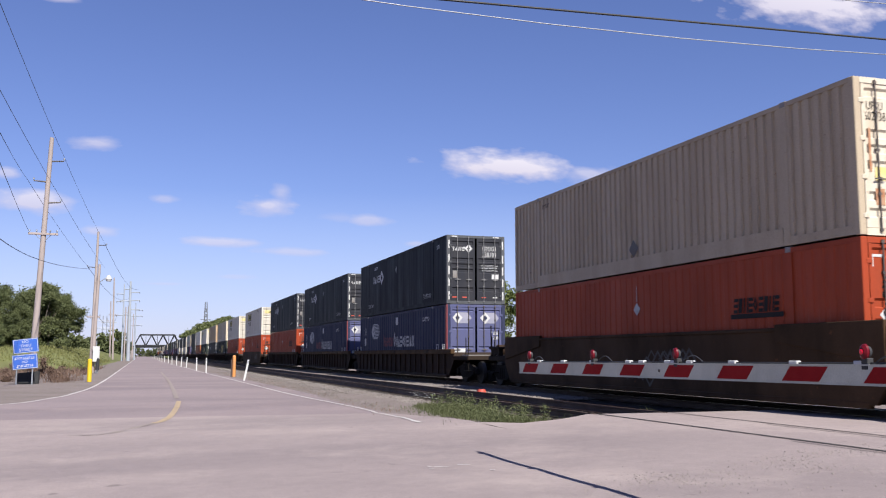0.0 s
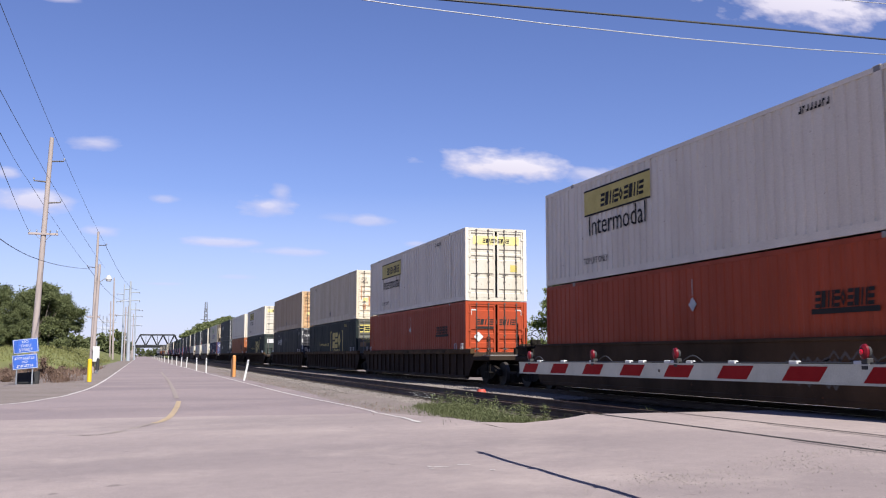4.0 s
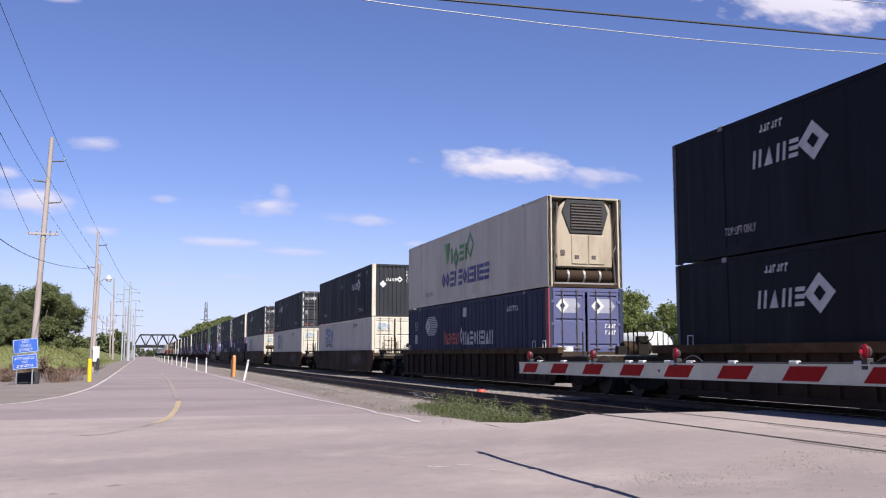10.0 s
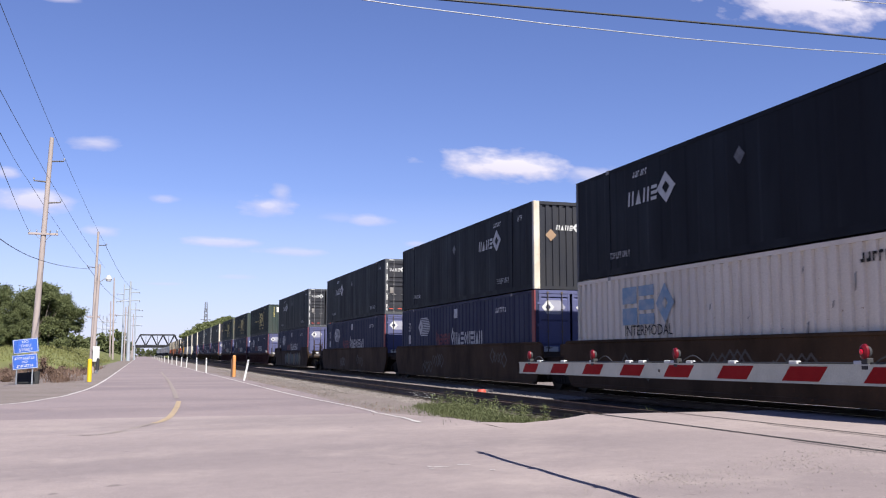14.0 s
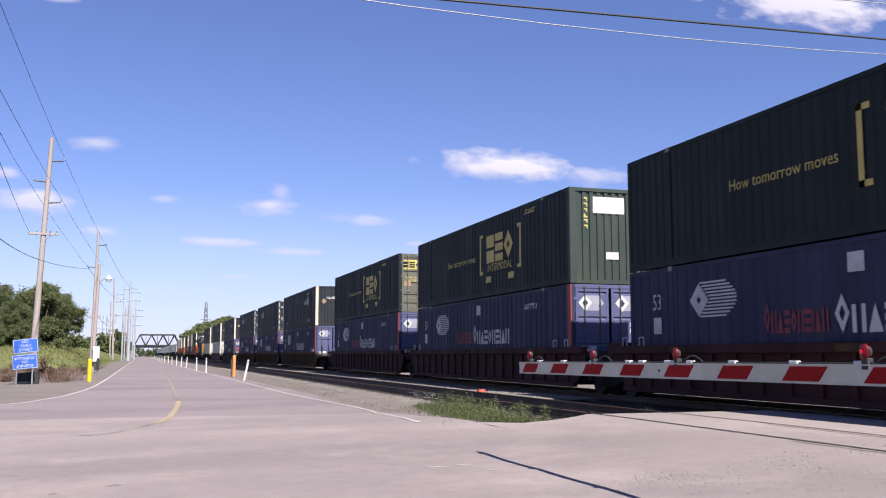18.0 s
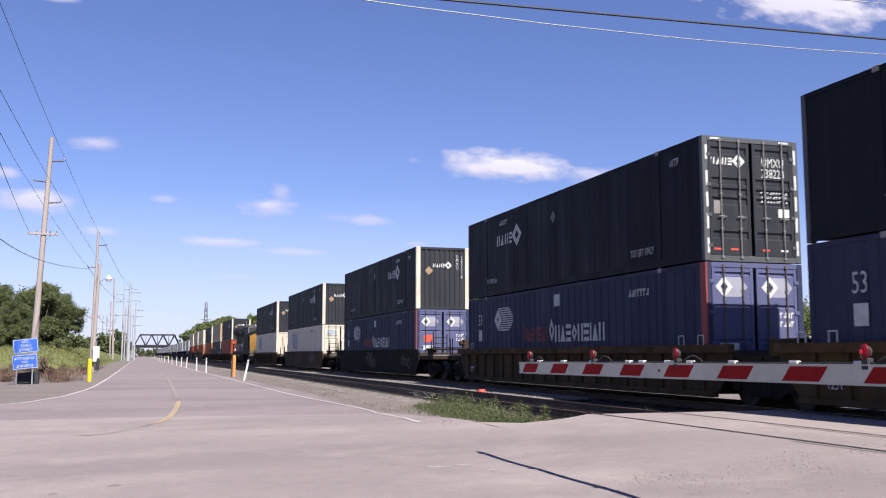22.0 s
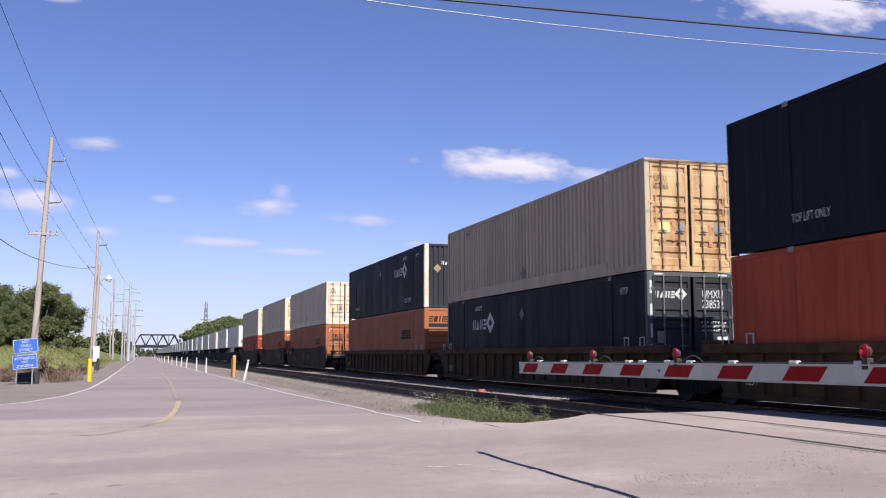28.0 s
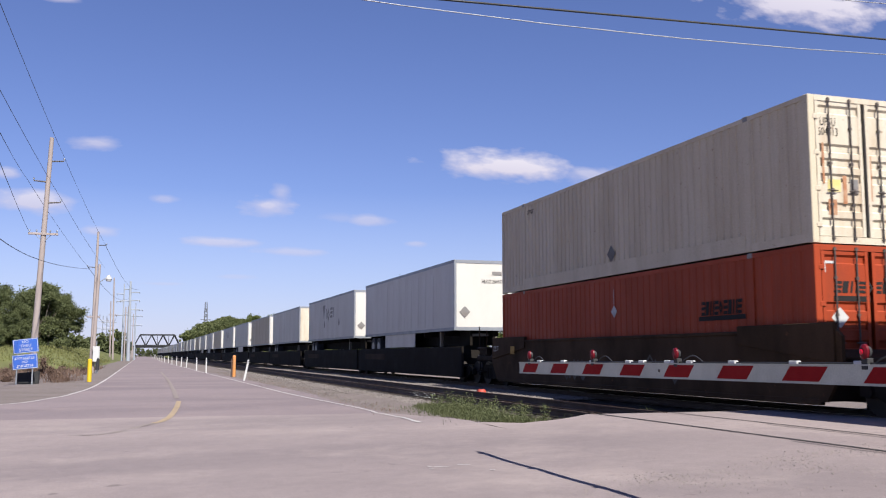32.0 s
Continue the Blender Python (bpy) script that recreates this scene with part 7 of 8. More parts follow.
steel_pole(-2.55, 220, 17.6, ((15.2, 1), (13.4, 1), (13.3, -1), (11.4, 1)), 2.0)
steel_pole(-3.95, 225, 17.4, ((15.1, -1), (13.4, -1), (16.2, 1), (10.4, 1), (10.3, -1)), 1.5, 0.22)
steel_pole(-1.55, 262, 15.0, ((13.2, 1), (11.6, 1), (11.5, -1), (9.2, 1)), 1.7, 0.24)
utility_pole(-5.35, 205, 17.2, -0.3, arms=((9.5, 0.9),), radius=0.2)
utility_pole(-3.35, 218, 11.8, 0.0, radius=0.17)
utility_pole(-6.2, 215, 12.9, -0.2, arms=((8.6, 0.9),), radius=0.17)
utility_pole(-3.9, 300, 16.0, 0.0, arms=((14.0, 1.2), (11.5, 1.2)), radius=0.2)
utility_pole(-3.0, 380, 17.0, 0.0, arms=((15.0, 1.2), (12.5, 1.2)), radius=0.2)
for k, (x, y) in enumerate(((-14.6, 420), (-13.6, 440))):
    tower = thing("transmission_tower", "distant grey lattice transmission tower", "transmission tower", "transmission poles", at=pose(x, y, 0))
    for s in (-1, 1):
        part("leg", tube(BM(), (s * 1.1, 0, 0), (s * 0.7, 0, 17.5), 0.22, 0.15, n=6), GALV, tower)
    for z in (9.5, 12.5, 15.5):
        part("arm", tube(BM(), (-3.2, 0, z), (3.2, 0, z), 0.14, n=6), GALV, tower)


def lattice_tower(x, y, h):
    t = thing("lattice_tower", "distant steel lattice tower with tapered top", "lattice tower", at=pose(x, y, 0))
    def half(z):
        return 1.35 - 0.95 * z / h
    for sx in (-1, 1):
        for sy in (-1, 1):
            zs = [0, h * 0.4, h * 0.75, h]
            bm = BM()
            for a, b in zip(zs, zs[1:]):
                tube(bm, (sx * half(a), sy * half(a), a), (sx * half(b), sy * half(b), b), 0.20, n=5)
            part("leg", bm, DARK_STEEL, t)
    for i in range(9):
        a, b = i * h / 10, (i + 1) * h / 10
        bm = BM()
        tube(bm, (-half(a), -half(a), a), (half(b), -half(b), b), 0.15, n=4)
        tube(bm, (half(a), -half(a), a), (-half(b), -half(b), b), 0.15, n=4)
        part("bracing", bm, DARK_STEEL, t)
    for z in (h * 0.55, h * 0.68):
        part("arm", tube(BM(), (-2.6, 0, z), (2.6, 0, z), 0.14, n=5), DARK_STEEL, t)


lattice_tower(31.5, 500, 28.4)


def wire(points, r, material, label, steps=24):
    """A hanging wire through three points: start, middle, end."""
    a, m, b = [Vector(p) for p in points]
    c = 2 * m - (a + b) / 2
    rows, bm = [], BM()
    for i in range(steps + 1):
        t = i / steps
        p = a * (1 - t) ** 2 + c * 2 * t * (1 - t) + b * t * t
        d = (2 * (1 - t) * (c - a) + 2 * t * (b - c)).normalized()
        q = d.to_track_quat("Z", "Y").to_matrix()
        rows.append([bm.verts.new(p + q @ Vector((r * math.cos(j * math.tau / 6), r * math.sin(j * math.tau / 6), 0))) for j in range(6)])
    for u, v in zip(rows, rows[1:]):
        for j in range(6):
            bm.faces.new((u[j], u[(j + 1) % 6], v[(j + 1) % 6], v[j])).smooth = True
    return solid("overhead_wire", bm, material, label, "overhead wire", "overhead wires")


# across the tracks
wire([(-22, 19.3, 11.49), (19, 19.3, 9.248), (60, 19.3, 15.75)], 0.012, WIRE_PALE, "pale sagging overhead wire across the tracks")
wire([(-22, 18.4, 8.09), (19, 18.4, 9.29), (60, 18.4, 10.51)], 0.024, WIRE, "black sagging overhead wire across the tracks")
wire([(-22, 17, 8.6), (15.5, 17, 9.48), (60, 17, 12.2)], 0.010, WIRE_PALE, "thin pale overhead wire high across the tracks")
# along the street, pole to pole
for (x0, z0), (x1, z1) in (((-4.47, 12.5), (-3.64, 10.14)), ((-6.45, 11.3), (-3.48, 6.84)), ((-4.52, 10.1), (-3.53, 7.91)), ((-6.2, 8.3), (-3.45, 6.1))):
    wire([(x0, 57, z0), (x1, 25, z1), (x1 + (x1 - x0) * 0.97, -6, z1 + (z1 - z0) * 0.97 + 0.5)], 0.009, WIRE, "thin dark overhead wire along the street")
for (x0, z0), (x1, z1) in (((-4.47, 12.5), (-3.5, 11.75)), ((-6.45, 11.3), (-5.0, 9.65)), ((-4.52, 10.1), (-3.5, 9.6))):
    wire([(x0, 57, z0), ((x0 + x1) / 2, 75, (z0 + z1) / 2 - 0.2), (x1, 94, z1)], 0.011, WIRE, "thin dark overhead wire along the street")
wire([(-4.12, 27.0, 4.88), (-4.95, 53, 6.25), (-3.9, 80, 8.2)], 0.014, WIRE, "drooping dark service wire along the street")
for x0, z0, x1, z1 in ((-3.5, 11.75, -0.7, 15.4), (-5.0, 9.65, -2.6, 13.4), (-3.9, 5.0, -5.0, 9.5)):
    wire([(x0, 94, z0), ((x0 + x1) / 2, 155, (z0 + z1) / 2 - 1.4), (x1, 210, z1)], 0.02, WIRE, "thin dark overhead wire along the street")


# ---- street furniture ----


def blue_signs():
    s = thing("street_sign", "two blue and white notice boards on grey posts", "street sign", at=pose(-5.2, 49, 0, 0, 0, -4))
    for x in (-0.36, 0.34):
        part("post", box(BM(), x - 0.03, -0.02, -0.2, x + 0.03, 0.03, 2.1), GALV, s)
    for z, h, tilt in ((1.82, 0.66, 6.5), (1.07, 0.68, 5.5)):
        b = part("board", box(BM(), -0.56, -0.015, -h / 2, 0.56, 0.015, h / 2), SIGN_BLUE, s, "blue notice board", at=pose(0, -0.05, z, 0, -tilt, 0), bevel=0.006)
        rim = BM()
        for x0, z0, x1, z1 in ((-0.54, h / 2 - 0.035, 0.54, h / 2 - 0.015), (-0.54, -h / 2 + 0.015, 0.54, -h / 2 + 0.035), (-0.54, -h / 2 + 0.035, -0.52, h / 2 - 0.035), (0.52, -h / 2 + 0.035, 0.54, h / 2 - 0.035)):
            box(rim, x0, -0.019, z0, x1, -0.0145, z1)
        part("border", rim, SIGN_WHITE, b)
        if z > 1.5:
            for k, w in enumerate(("NO", "THRU", "STREET")):
                part("lettering", letters(w, 0.19, SIGN_WHITE), None, b, at=Matrix.Translation((0, -0.02, 0.19 - k * 0.19)) @ FRONT)
        else:
            part("lettering", letters("NO", 0.16, SIGN_WHITE), None, b, at=Matrix.Translation((0, -0.02, -0.01)) @ FRONT)
            for k, w in ((0, 0.9), (2, 0.75)):
                part("lettering", bars(int(w * 12), w, 0.12, 0.3, k), SIGN_WHITE, b, at=Matrix.Translation((0, -0.02, 0.17 - k * 0.18)) @ FRONT)


blue_signs()
solid("refuse_bin", prism(BM(), [(-0.5, 0), (-0.55, 0.5), (0.5, 0.6), (0.5, 0)], 50.2, 50.8, "y"), RUBBER, "low black bin behind the notice boards", "bin", at=pose(-5.2, 0, 0))
bollard = thing("bollard", "bright yellow pipe bollard at the road corner", "bollard", at=pose(-2.5, 53, 0))
part("pipe", tube(BM(), (0, 0, -0.1), (0, 0, 1.15), 0.115, n=16), YELLOW, bollard)
part("cap", tube(BM(), (0, 0, 1.15), (0, 0, 1.19), 0.115, 0.06, n=16), YELLOW, bollard)
covered = thing("covered_post", "short post under a black cover beside the street", "post", at=pose(-3.35, 77, 0))
part("stake", tube(BM(), (0.25, 0, -0.1), (0.25, 0, 0.9), 0.05, n=8), GALV, covered)
part("cover", tube(tube(BM(), (0.25, 0, 0.25), (0.3, 0, 1.05), 0.15, 0.11, n=12), (0.3, 0, 1.05), (0.31, 0, 1.15), 0.11, 0.05, n=12), RUBBER, covered, "black cover")


def delineator(x, y, lean=0.0, h=1.15):
    d = thing("delineator_post", "white flexible delineator post at the road edge", "delineator post", "delineator posts", at=pose(x, y, 0, 0, lean, 0))
    part("blade", prism(BM(), [(-0.05, -0.02), (0.05, -0.02), (0.05, 0.005), (0, 0.03), (-0.05, 0.005)], -0.05, h, "z"), SIGN_WHITE, d)
    part("reflector", box(BM(), -0.04, -0.026, h - 0.2, 0.04, -0.021, h - 0.08), GALV, d)


for x, y, lean in ((5.45, 52.8, 11), (4.95, 76.4, 0), (4.85, 88, 0), (4.8, 107, 5), (4.7, 117.5, 2), (4.6, 130, 0), (4.5, 146, 0), (4.5, 165, 1), (4.5, 191, 0),
                   (4.5, 214, -2), (4.5, 238, 0), (4.5, 265, 2), (4.5, 295, 0), (4.5, 330, 0), (4.5, 370, 0)):
    delineator(x, y, lean)
marker = thing("marker_post", "faded orange rounded marker post by the tracks", "marker post", at=pose(5.75, 62, 0))
part("post", tube(BM(), (0, 0, -0.1), (0, 0, 1.28), 0.11, n=12), ORANGE_POST, marker)
part("cap", tube(BM(), (0, 0, 1.28), (0, 0, 1.38), 0.11, 0.05, n=12), ORANGE_POST, marker)
part("stake", tube(BM(), (-0.17, 0.05, -0.1), (-0.17, 0.05, 1.15), 0.035, n=6), RAIL, marker)
for x, y, z in ((10.15, 27.85, 0.30),):
    solid("red_cap", tube(BM(), (0, 0, 0), (0, 0, 0.16), 0.17, 0.12, n=12), RED_MARK, "small red plastic cap on the ballast", "marker", at=pose(x, y, z - 0.13))


# ---- the truss bridge over the tracks ----


def truss_bridge():
    y0, y1, zb, zt = 672.0, 682.0, 7.4, 15.3
    b = thing("truss_bridge", "black steel through-truss railway bridge over the tracks", "bridge")
    xl, xr = -4.2, 25.8
    part("deck", box(BM(), xl - 6, y0, zb - 1.3, xr + 6, y1, zb), BRIDGE, b)
    n = 8
    step = (xr - xl) / n
    for y in (y0, y1):
        part("bottom_chord", box(BM(), xl, y - 0.35, zb - 0.1, xr, y + 0.35, zb + 0.7), BRIDGE, b)
        part("top_chord", box(BM(), xl + step, y - 0.35, zt - 0.8, xr - step, y + 0.35, zt), BRIDGE, b)
        for i in range(n):
            a, c = xl + i * step, xl + (i + 1) * step
            up = i % 2 == 0
            p, q = ((a, zb), (c, zt - 0.4)) if up else ((a, zt - 0.4), (c, zb))
            if i == n - 1:
                p, q = (a, zt - 0.4), (c, zb)
            part("diagonal", tube(BM(), (p[0], y, p[1]), (q[0], y, q[1]), 0.36, n=4), BRIDGE, b)
        for i in range(2, n, 2):
            part("upright", tube(BM(), (xl + i * step, y, zb), (xl + i * step, y, zt - 0.3), 0.09, n=4), BRIDGE, b)
    for x in (xl - 4, xr + 4):
        part("abutment", box(BM(), x - 4, y0 - 1, -0.5, x + 4, y1 + 1, zb - 1.2), CONCRETE, b)
    part("approach", box(BM(), -90, y0, -0.5, xl - 6, y1, zb), GRASS, b)
    part("approach", box(BM(), xr + 6, y0, -0.5, 120, y1, zb), GRASS, b)


truss_bridge()

# ---- plants ----


def leaf_cloud(blobs, count, size, seed, flat_bottom=None):
    """Many small leaf faces scattered through overlapping clumps (x, y, z, radius, squash)."""
    rng = np.random.default_rng(seed)
    weights = np.array([b[3] ** 2 for b in blobs], float)
    pick = rng.choice(len(blobs), count, p=weights / weights.sum())
    B = np.array(blobs, float)[pick]
    d = rng.normal(size=(count, 3))
    d /= np.linalg.norm(d, axis=1)[:, None]
    r = B[:, 3] * np.abs(rng.normal(0.62, 0.34, count))
    c = B[:, :3] + d * r[:, None] * np.stack([np.ones(count), np.ones(count), B[:, 4]], 1)
    if flat_bottom is not None:
        c[:, 2] = np.maximum(c[:, 2], flat_bottom + rng.random(count) * 0.4)
    a = rng.normal(size=(count, 3)) + np.array([0.1, -0.55, 0.45])
    a /= np.linalg.norm(a, axis=1)[:, None]
    t = np.cross(a, rng.normal(size=(count, 3)))
    t /= np.linalg.norm(t, axis=1)[:, None]
    s = np.cross(a, t)
    k = (size * (0.5 + 0.9 * rng.random(count)))[:, None]
    pts = np.stack([c - t * k, c + s * k * 0.55, c + t * k, c - s * k * 0.55], 1).reshape(-1, 3)
    faces = np.arange(count * 4).reshape(-1, 4)
    return pts.tolist(), faces.tolist()


def leaf_mesh(name, pts, faces, material):
    me = bpy.data.meshes.new(name)
    me.from_pydata(pts, [], faces)
    me.materials.append(material)
    return me


def tree(kind, seed, height, spread, material, count, size, label, low=0.12):
    rng = random.Random(seed)
    t = thing("tree" if kind != "shrub" else "shrub", label, "tree" if kind != "shrub" else "shrub", "trees beside the railway")
    bm = tube(BM(), (0, 0, -0.3), (0.1, 0, height * 0.45), height * 0.028, height * 0.018, n=8)
    tips = []
    for i in range(9):
        a = i * 2.4 + rng.uniform(-0.4, 0.4)
        z0 = height * rng.uniform(0.18, 0.45)
        tip = (spread * 0.6 * math.cos(a) * rng.uniform(0.5, 1), spread * 0.6 * math.sin(a) * rng.uniform(0.5, 1), height * rng.uniform(0.45, 0.85))
        tube(bm, (0.05, 0, z0), tip, height * 0.012, height * 0.004, n=6)
        tips.append(tip)
    part("trunk", bm, BARK, t)
    blobs = []
    for x, y, z in tips:
        blobs.append((x, y, z, spread * rng.uniform(0.2, 0.34), 0.85))
    for i in range(46):
        a = rng.uniform(0, 6.28)
        z = height * rng.uniform(low + 0.06, 0.97)
        w = spread * math.sin(min(1.0, max(0.12, (1.06 - z / height) * 1.5)) * 1.57) * rng.uniform(0.3, 1.08)
        blobs.append((w * math.cos(a), w * math.sin(a), z, spread * rng.uniform(0.10, 0.22), rng.uniform(0.6, 0.95)))
    pts, faces = leaf_cloud(blobs, count, size, seed, height * low)
    part("crown", leaf_mesh("crown", pts, faces, material), None, t)
    return t


def plant(proto, places):
    for i, (x, y, z, turn, s) in enumerate(places):
        m = pose(x, y, z, 0, 0, turn) @ Matrix.Scale(s, 4)
        if i == 0:
            proto.matrix_basis = m
            base = proto
        else:
            made = copy_thing(base, Matrix.Identity(4))
            made.matrix_basis = m


big_a = tree("tree", 11, 8.6, 3.9, LEAF, 44000, 0.10, "dense dark green broadleaf tree in full leaf", 0.08)
plant(big_a, [(-12.0, 126, 1.2, 0, 1.08), (-16.1, 125, 1.3, 130, 1.02), (-25, 128, 2.3, 220, 1.1), (-33, 130, 2.3, 60, 1.1)])
big_b = tree("tree", 23, 7.2, 3.3, LEAF, 36000, 0.095, "dense green broadleaf tree with uneven crown", 0.06)
plant(big_b, [(-9.7, 128, 1.1, 40, 1.10), (-13.9, 120, 1.7, 100, 0.80), (-17.5, 119, 1.6, 10, 0.95), (-12, 138, 2.4, 10, 1.05), (-21, 124, 2.2, 10, 1.0), (-13.6, 112, 1.0, 200, 0.66), (-15.2, 110, 0.9, 300, 0.6)])
far_tree = tree("tree", 31, 9, 4.8, LEAF, 2600, 0.42, "distant dark green tree", 0.03)
rng = random.Random(8)
plant(far_tree, [(-9 - i * 4.2 + rng.uniform(-1, 1), 240 + i * 9 + rng.uniform(-10, 10), -1, rng.uniform(0, 360), rng.uniform(0.65, 0.95)) for i in range(9)]
      + [(-14 - i * 8 + rng.uniform(-3, 3), 420 + rng.uniform(-30, 60), -1, rng.uniform(0, 360), rng.uniform(1.0, 1.5)) for i in range(7)]
      + [(-7 - i * 7 + rng.uniform(-2, 2), 640 + rng.uniform(-20, 10), -1, rng.uniform(0, 360), rng.uniform(1.1, 1.5)) for i in range(5)]
      + [(-24 + i * 6, 760 + rng.uniform(-20, 60), -1, rng.uniform(0, 360), rng.uniform(0.7, 0.95)) for i in range(12)]
      + [(44 + i * 8, 600 + rng.uniform(-20, 40), -1, rng.uniform(0, 360), rng.uniform(1.2, 1.7)) for i in range(4)])
side_tree = tree("tree", 41, 9.5, 4.2, LEAF_LIGHT, 15000, 0.15, "sunlit green tree beyond the tracks", 0.05)
plant(side_tree, [(44, 84, 0, 0, 1.0), (47, 100, 0, 50, 1.1), (45, 118, 0, 90, 1.2), (46, 133, 0, 140, 1.45), (43, 150, 0, 20, 1.5), (47, 158, 0, 110, 1.45), (40.5, 156, 0, 250, 1.4), (48, 172, 0, 200, 1.2),
                  (44, 200, 0, 70, 1.2), (46, 235, 0, 10, 1.3), (43, 280, 0, 300, 1.5), (44, 330, 0, 33, 1.6), (40, 358, 0, 120, 1.7), (52, 66, 0, 75, 0.58), (60, 55, 0, 15, 0.8)])
def hill_height(x, y):
    return max(0.0, 11.0 * min(1.0, max(0.0, (x - 9) / 24)) * max(0.0, 1 - ((y - 440) / 60) ** 2))


bm = BM()
grid = [[bm.verts.new((x, y, hill_height(x, y) - 0.1)) for x in range(10, 140, 8)] for y in range(378, 506, 8)]
for a, b in zip(grid, grid[1:]):
    for k in range(len(a) - 1):
        bm.faces.new((a[k], a[k + 1], b[k + 1], b[k])).smooth = True
solid("hill", bm, GRASS, "low wooded hill beyond the tracks", "hill", kind="structure")
hill_tree = tree("tree", 51, 7.2, 4.8, LEAF_HILL, 3600, 0.34, "tree on the distant wooded hill", 0.02)
spots = [(20 + i * 1.6 + rng.uniform(-1, 1), 425 + rng.uniform(-22, 22)) for i in range(44)]
plant(hill_tree, [(x, y, hill_height(x, y) - 0.3, rng.uniform(0, 360), rng.uniform(0.95, 1.15)) for x, y in spots])
willow = tree("tree", 61, 10.2, 3.3, LEAF_LIGHT, 14000, 0.13, "pale green willow beyond the tracks", 0.05)
plant(willow, [(42.5, 86, 0, 0, 1.0)])
shrub = tree("shrub", 71, 4.6, 2.6, LEAF_LIGHT, 12000, 0.085, "bright green shrub beyond the tracks", 0.02)
plant(shrub, [(38, 48.5, 0, 0, 0.90), (38.5, 45, 0, 80, 0.98), (37, 41.8, 0, 160, 1.05), (39, 39, 0, 40, 1.1), (38, 36, 0, 200, 1.0), (38, 53, 0, 20, 0.95), (39, 57, 0, 110, 1.12),
              (40, 62, 0, 10, 1.18), (41, 68, 0, 250, 1.2), (41, 74, 0, 33, 1.25), (40, 33, 0, 10, 1.0), (40, 30, 0, 120, 1.0), (46, 44, 0, 66, 1.02), (47, 50, 0, 166, 0.98), (48, 56, 0, 6, 1.1)])


def bare_tree(x, y, h, seed):
    rng = random.Random(seed)
    t = thing("bare_tree", "leafless grey tree beyond the tracks", "tree", "trees beside the railway", at=pose(x, y, 0))
    bm = BM()
    tube(bm, (0, 0, -0.2), (0.1, 0.1, h * 0.6), 0.13, 0.07, n=7)
    tube(bm, (0.1, 0.1, h * 0.6), (0.25, 0, h), 0.07, 0.015, n=6)
    for i in range(22):
        z = h * rng.uniform(0.3, 0.92)
        a, r = rng.uniform(0, 6.28), h * rng.uniform(0.04, 0.12)
        tip = (0.1 + r * math.cos(a), 0.1 + r * math.sin(a), z + h * rng.uniform(0.08, 0.18))
        tube(bm, (0.1, 0.08, z), tip, 0.035, 0.008, n=5)
        for k in range(4):
            u = rng.uniform(0.4, 1)
            p = (0.1 + (tip[0] - 0.1) * u, 0.08 + (tip[1] - 0.08) * u, z + (tip[2] - z) * u)
            tube(bm, p, (p[0] + rng.uniform(-0.4, 0.4), p[1] + rng.uniform(-0.4, 0.4), p[2] + rng.uniform(0.15, 0.6)), 0.012, 0.004, n=4)
    part("crown", bm, BARK, t)


for k, (x, y, h) in enumerate(((50.5, 60.0, 9.6), (52.6, 59.8, 7.6), (53.6, 59.0, 8.4), (55.2, 58.6, 8.0), (50.8, 71.0, 7.4), (53.0, 70.0, 7.0))):
    bare_tree(x, y, h, k + 1)
# dark trees and a hazy wood behind the bright shrubs
dark_tree = tree("tree", 83, 8.2, 2.5, LEAF, 14000, 0.10, "dark green tree beyond the bright shrubs", 0.05)
plant(dark_tree, [(45.5, 70.5, 0, 0, 0.97), (52.2, 74.5, 0, 130, 0.88)])
far_wood = tree("tree", 87, 9.4, 4.6, LEAF_FAR, 5200, 0.22, "hazy greyish green tree of the far wood", 0.03)
wood = random.Random(21)
plant(far_wood, [(66 + 2.6 * i + wood.uniform(-1, 1), 100 - 3.3 * i + wood.uniform(-2, 2), 0, wood.uniform(0, 360), wood.uniform(0.86, 1.0)) for i in range(15)])


def blades(name, area, count, h, w, seed, material, label, category):
    """Upright grass and weed blades within area(rng) -> (x, y, z, scale)."""
    rng = random.Random(seed)
    v, f = [], []
    for i in range(count):
        x, y, z, s = area(rng)
        a = rng.uniform(0, 6.28)
        hh, ww = h * s * rng.uniform(0.5, 1.1), w * rng.uniform(0.6, 1.2)
        lx, ly = rng.gauss(0, 0.35) * hh, rng.gauss(0, 0.35) * hh
        k = len(v)
        dx, dy = ww * math.cos(a), ww * math.sin(a)
        v += [(x - dx, y - dy, z), (x + dx, y + dy, z), (x + lx * 0.4 + dx * 0.9, y + ly * 0.4 + dy * 0.9, z + hh * 0.6), (x + lx * 0.4 - dx * 0.9, y + ly * 0.4 - dy * 0.9, z + hh * 0.6), (x + lx, y + ly, z + hh)]
        f += [(k, k + 1, k + 2, k + 3), (k + 3, k + 2, k + 4)]
    me = bpy.data.meshes.new(name)
    me.from_pydata(v, [], f)
    me.materials.append(material)
    return tagged(new(name, me), label, category, kind="stuff")


def weed_patch(r):
    y = 15.7 + 7.5 * r.random() ** 1.3
    x = 6.35 + 0.11 * (y - 15.5) + r.gauss(0, 0.36)
    clump = 0.5 + noise.noise(Vector((x * 1.6, y * 0.9, 4.0)))
    return x, y, 0.09, 0.3 + 0.95 * max(clump, 0.05) * max(0.3, 1 - (y - 15) / 12)


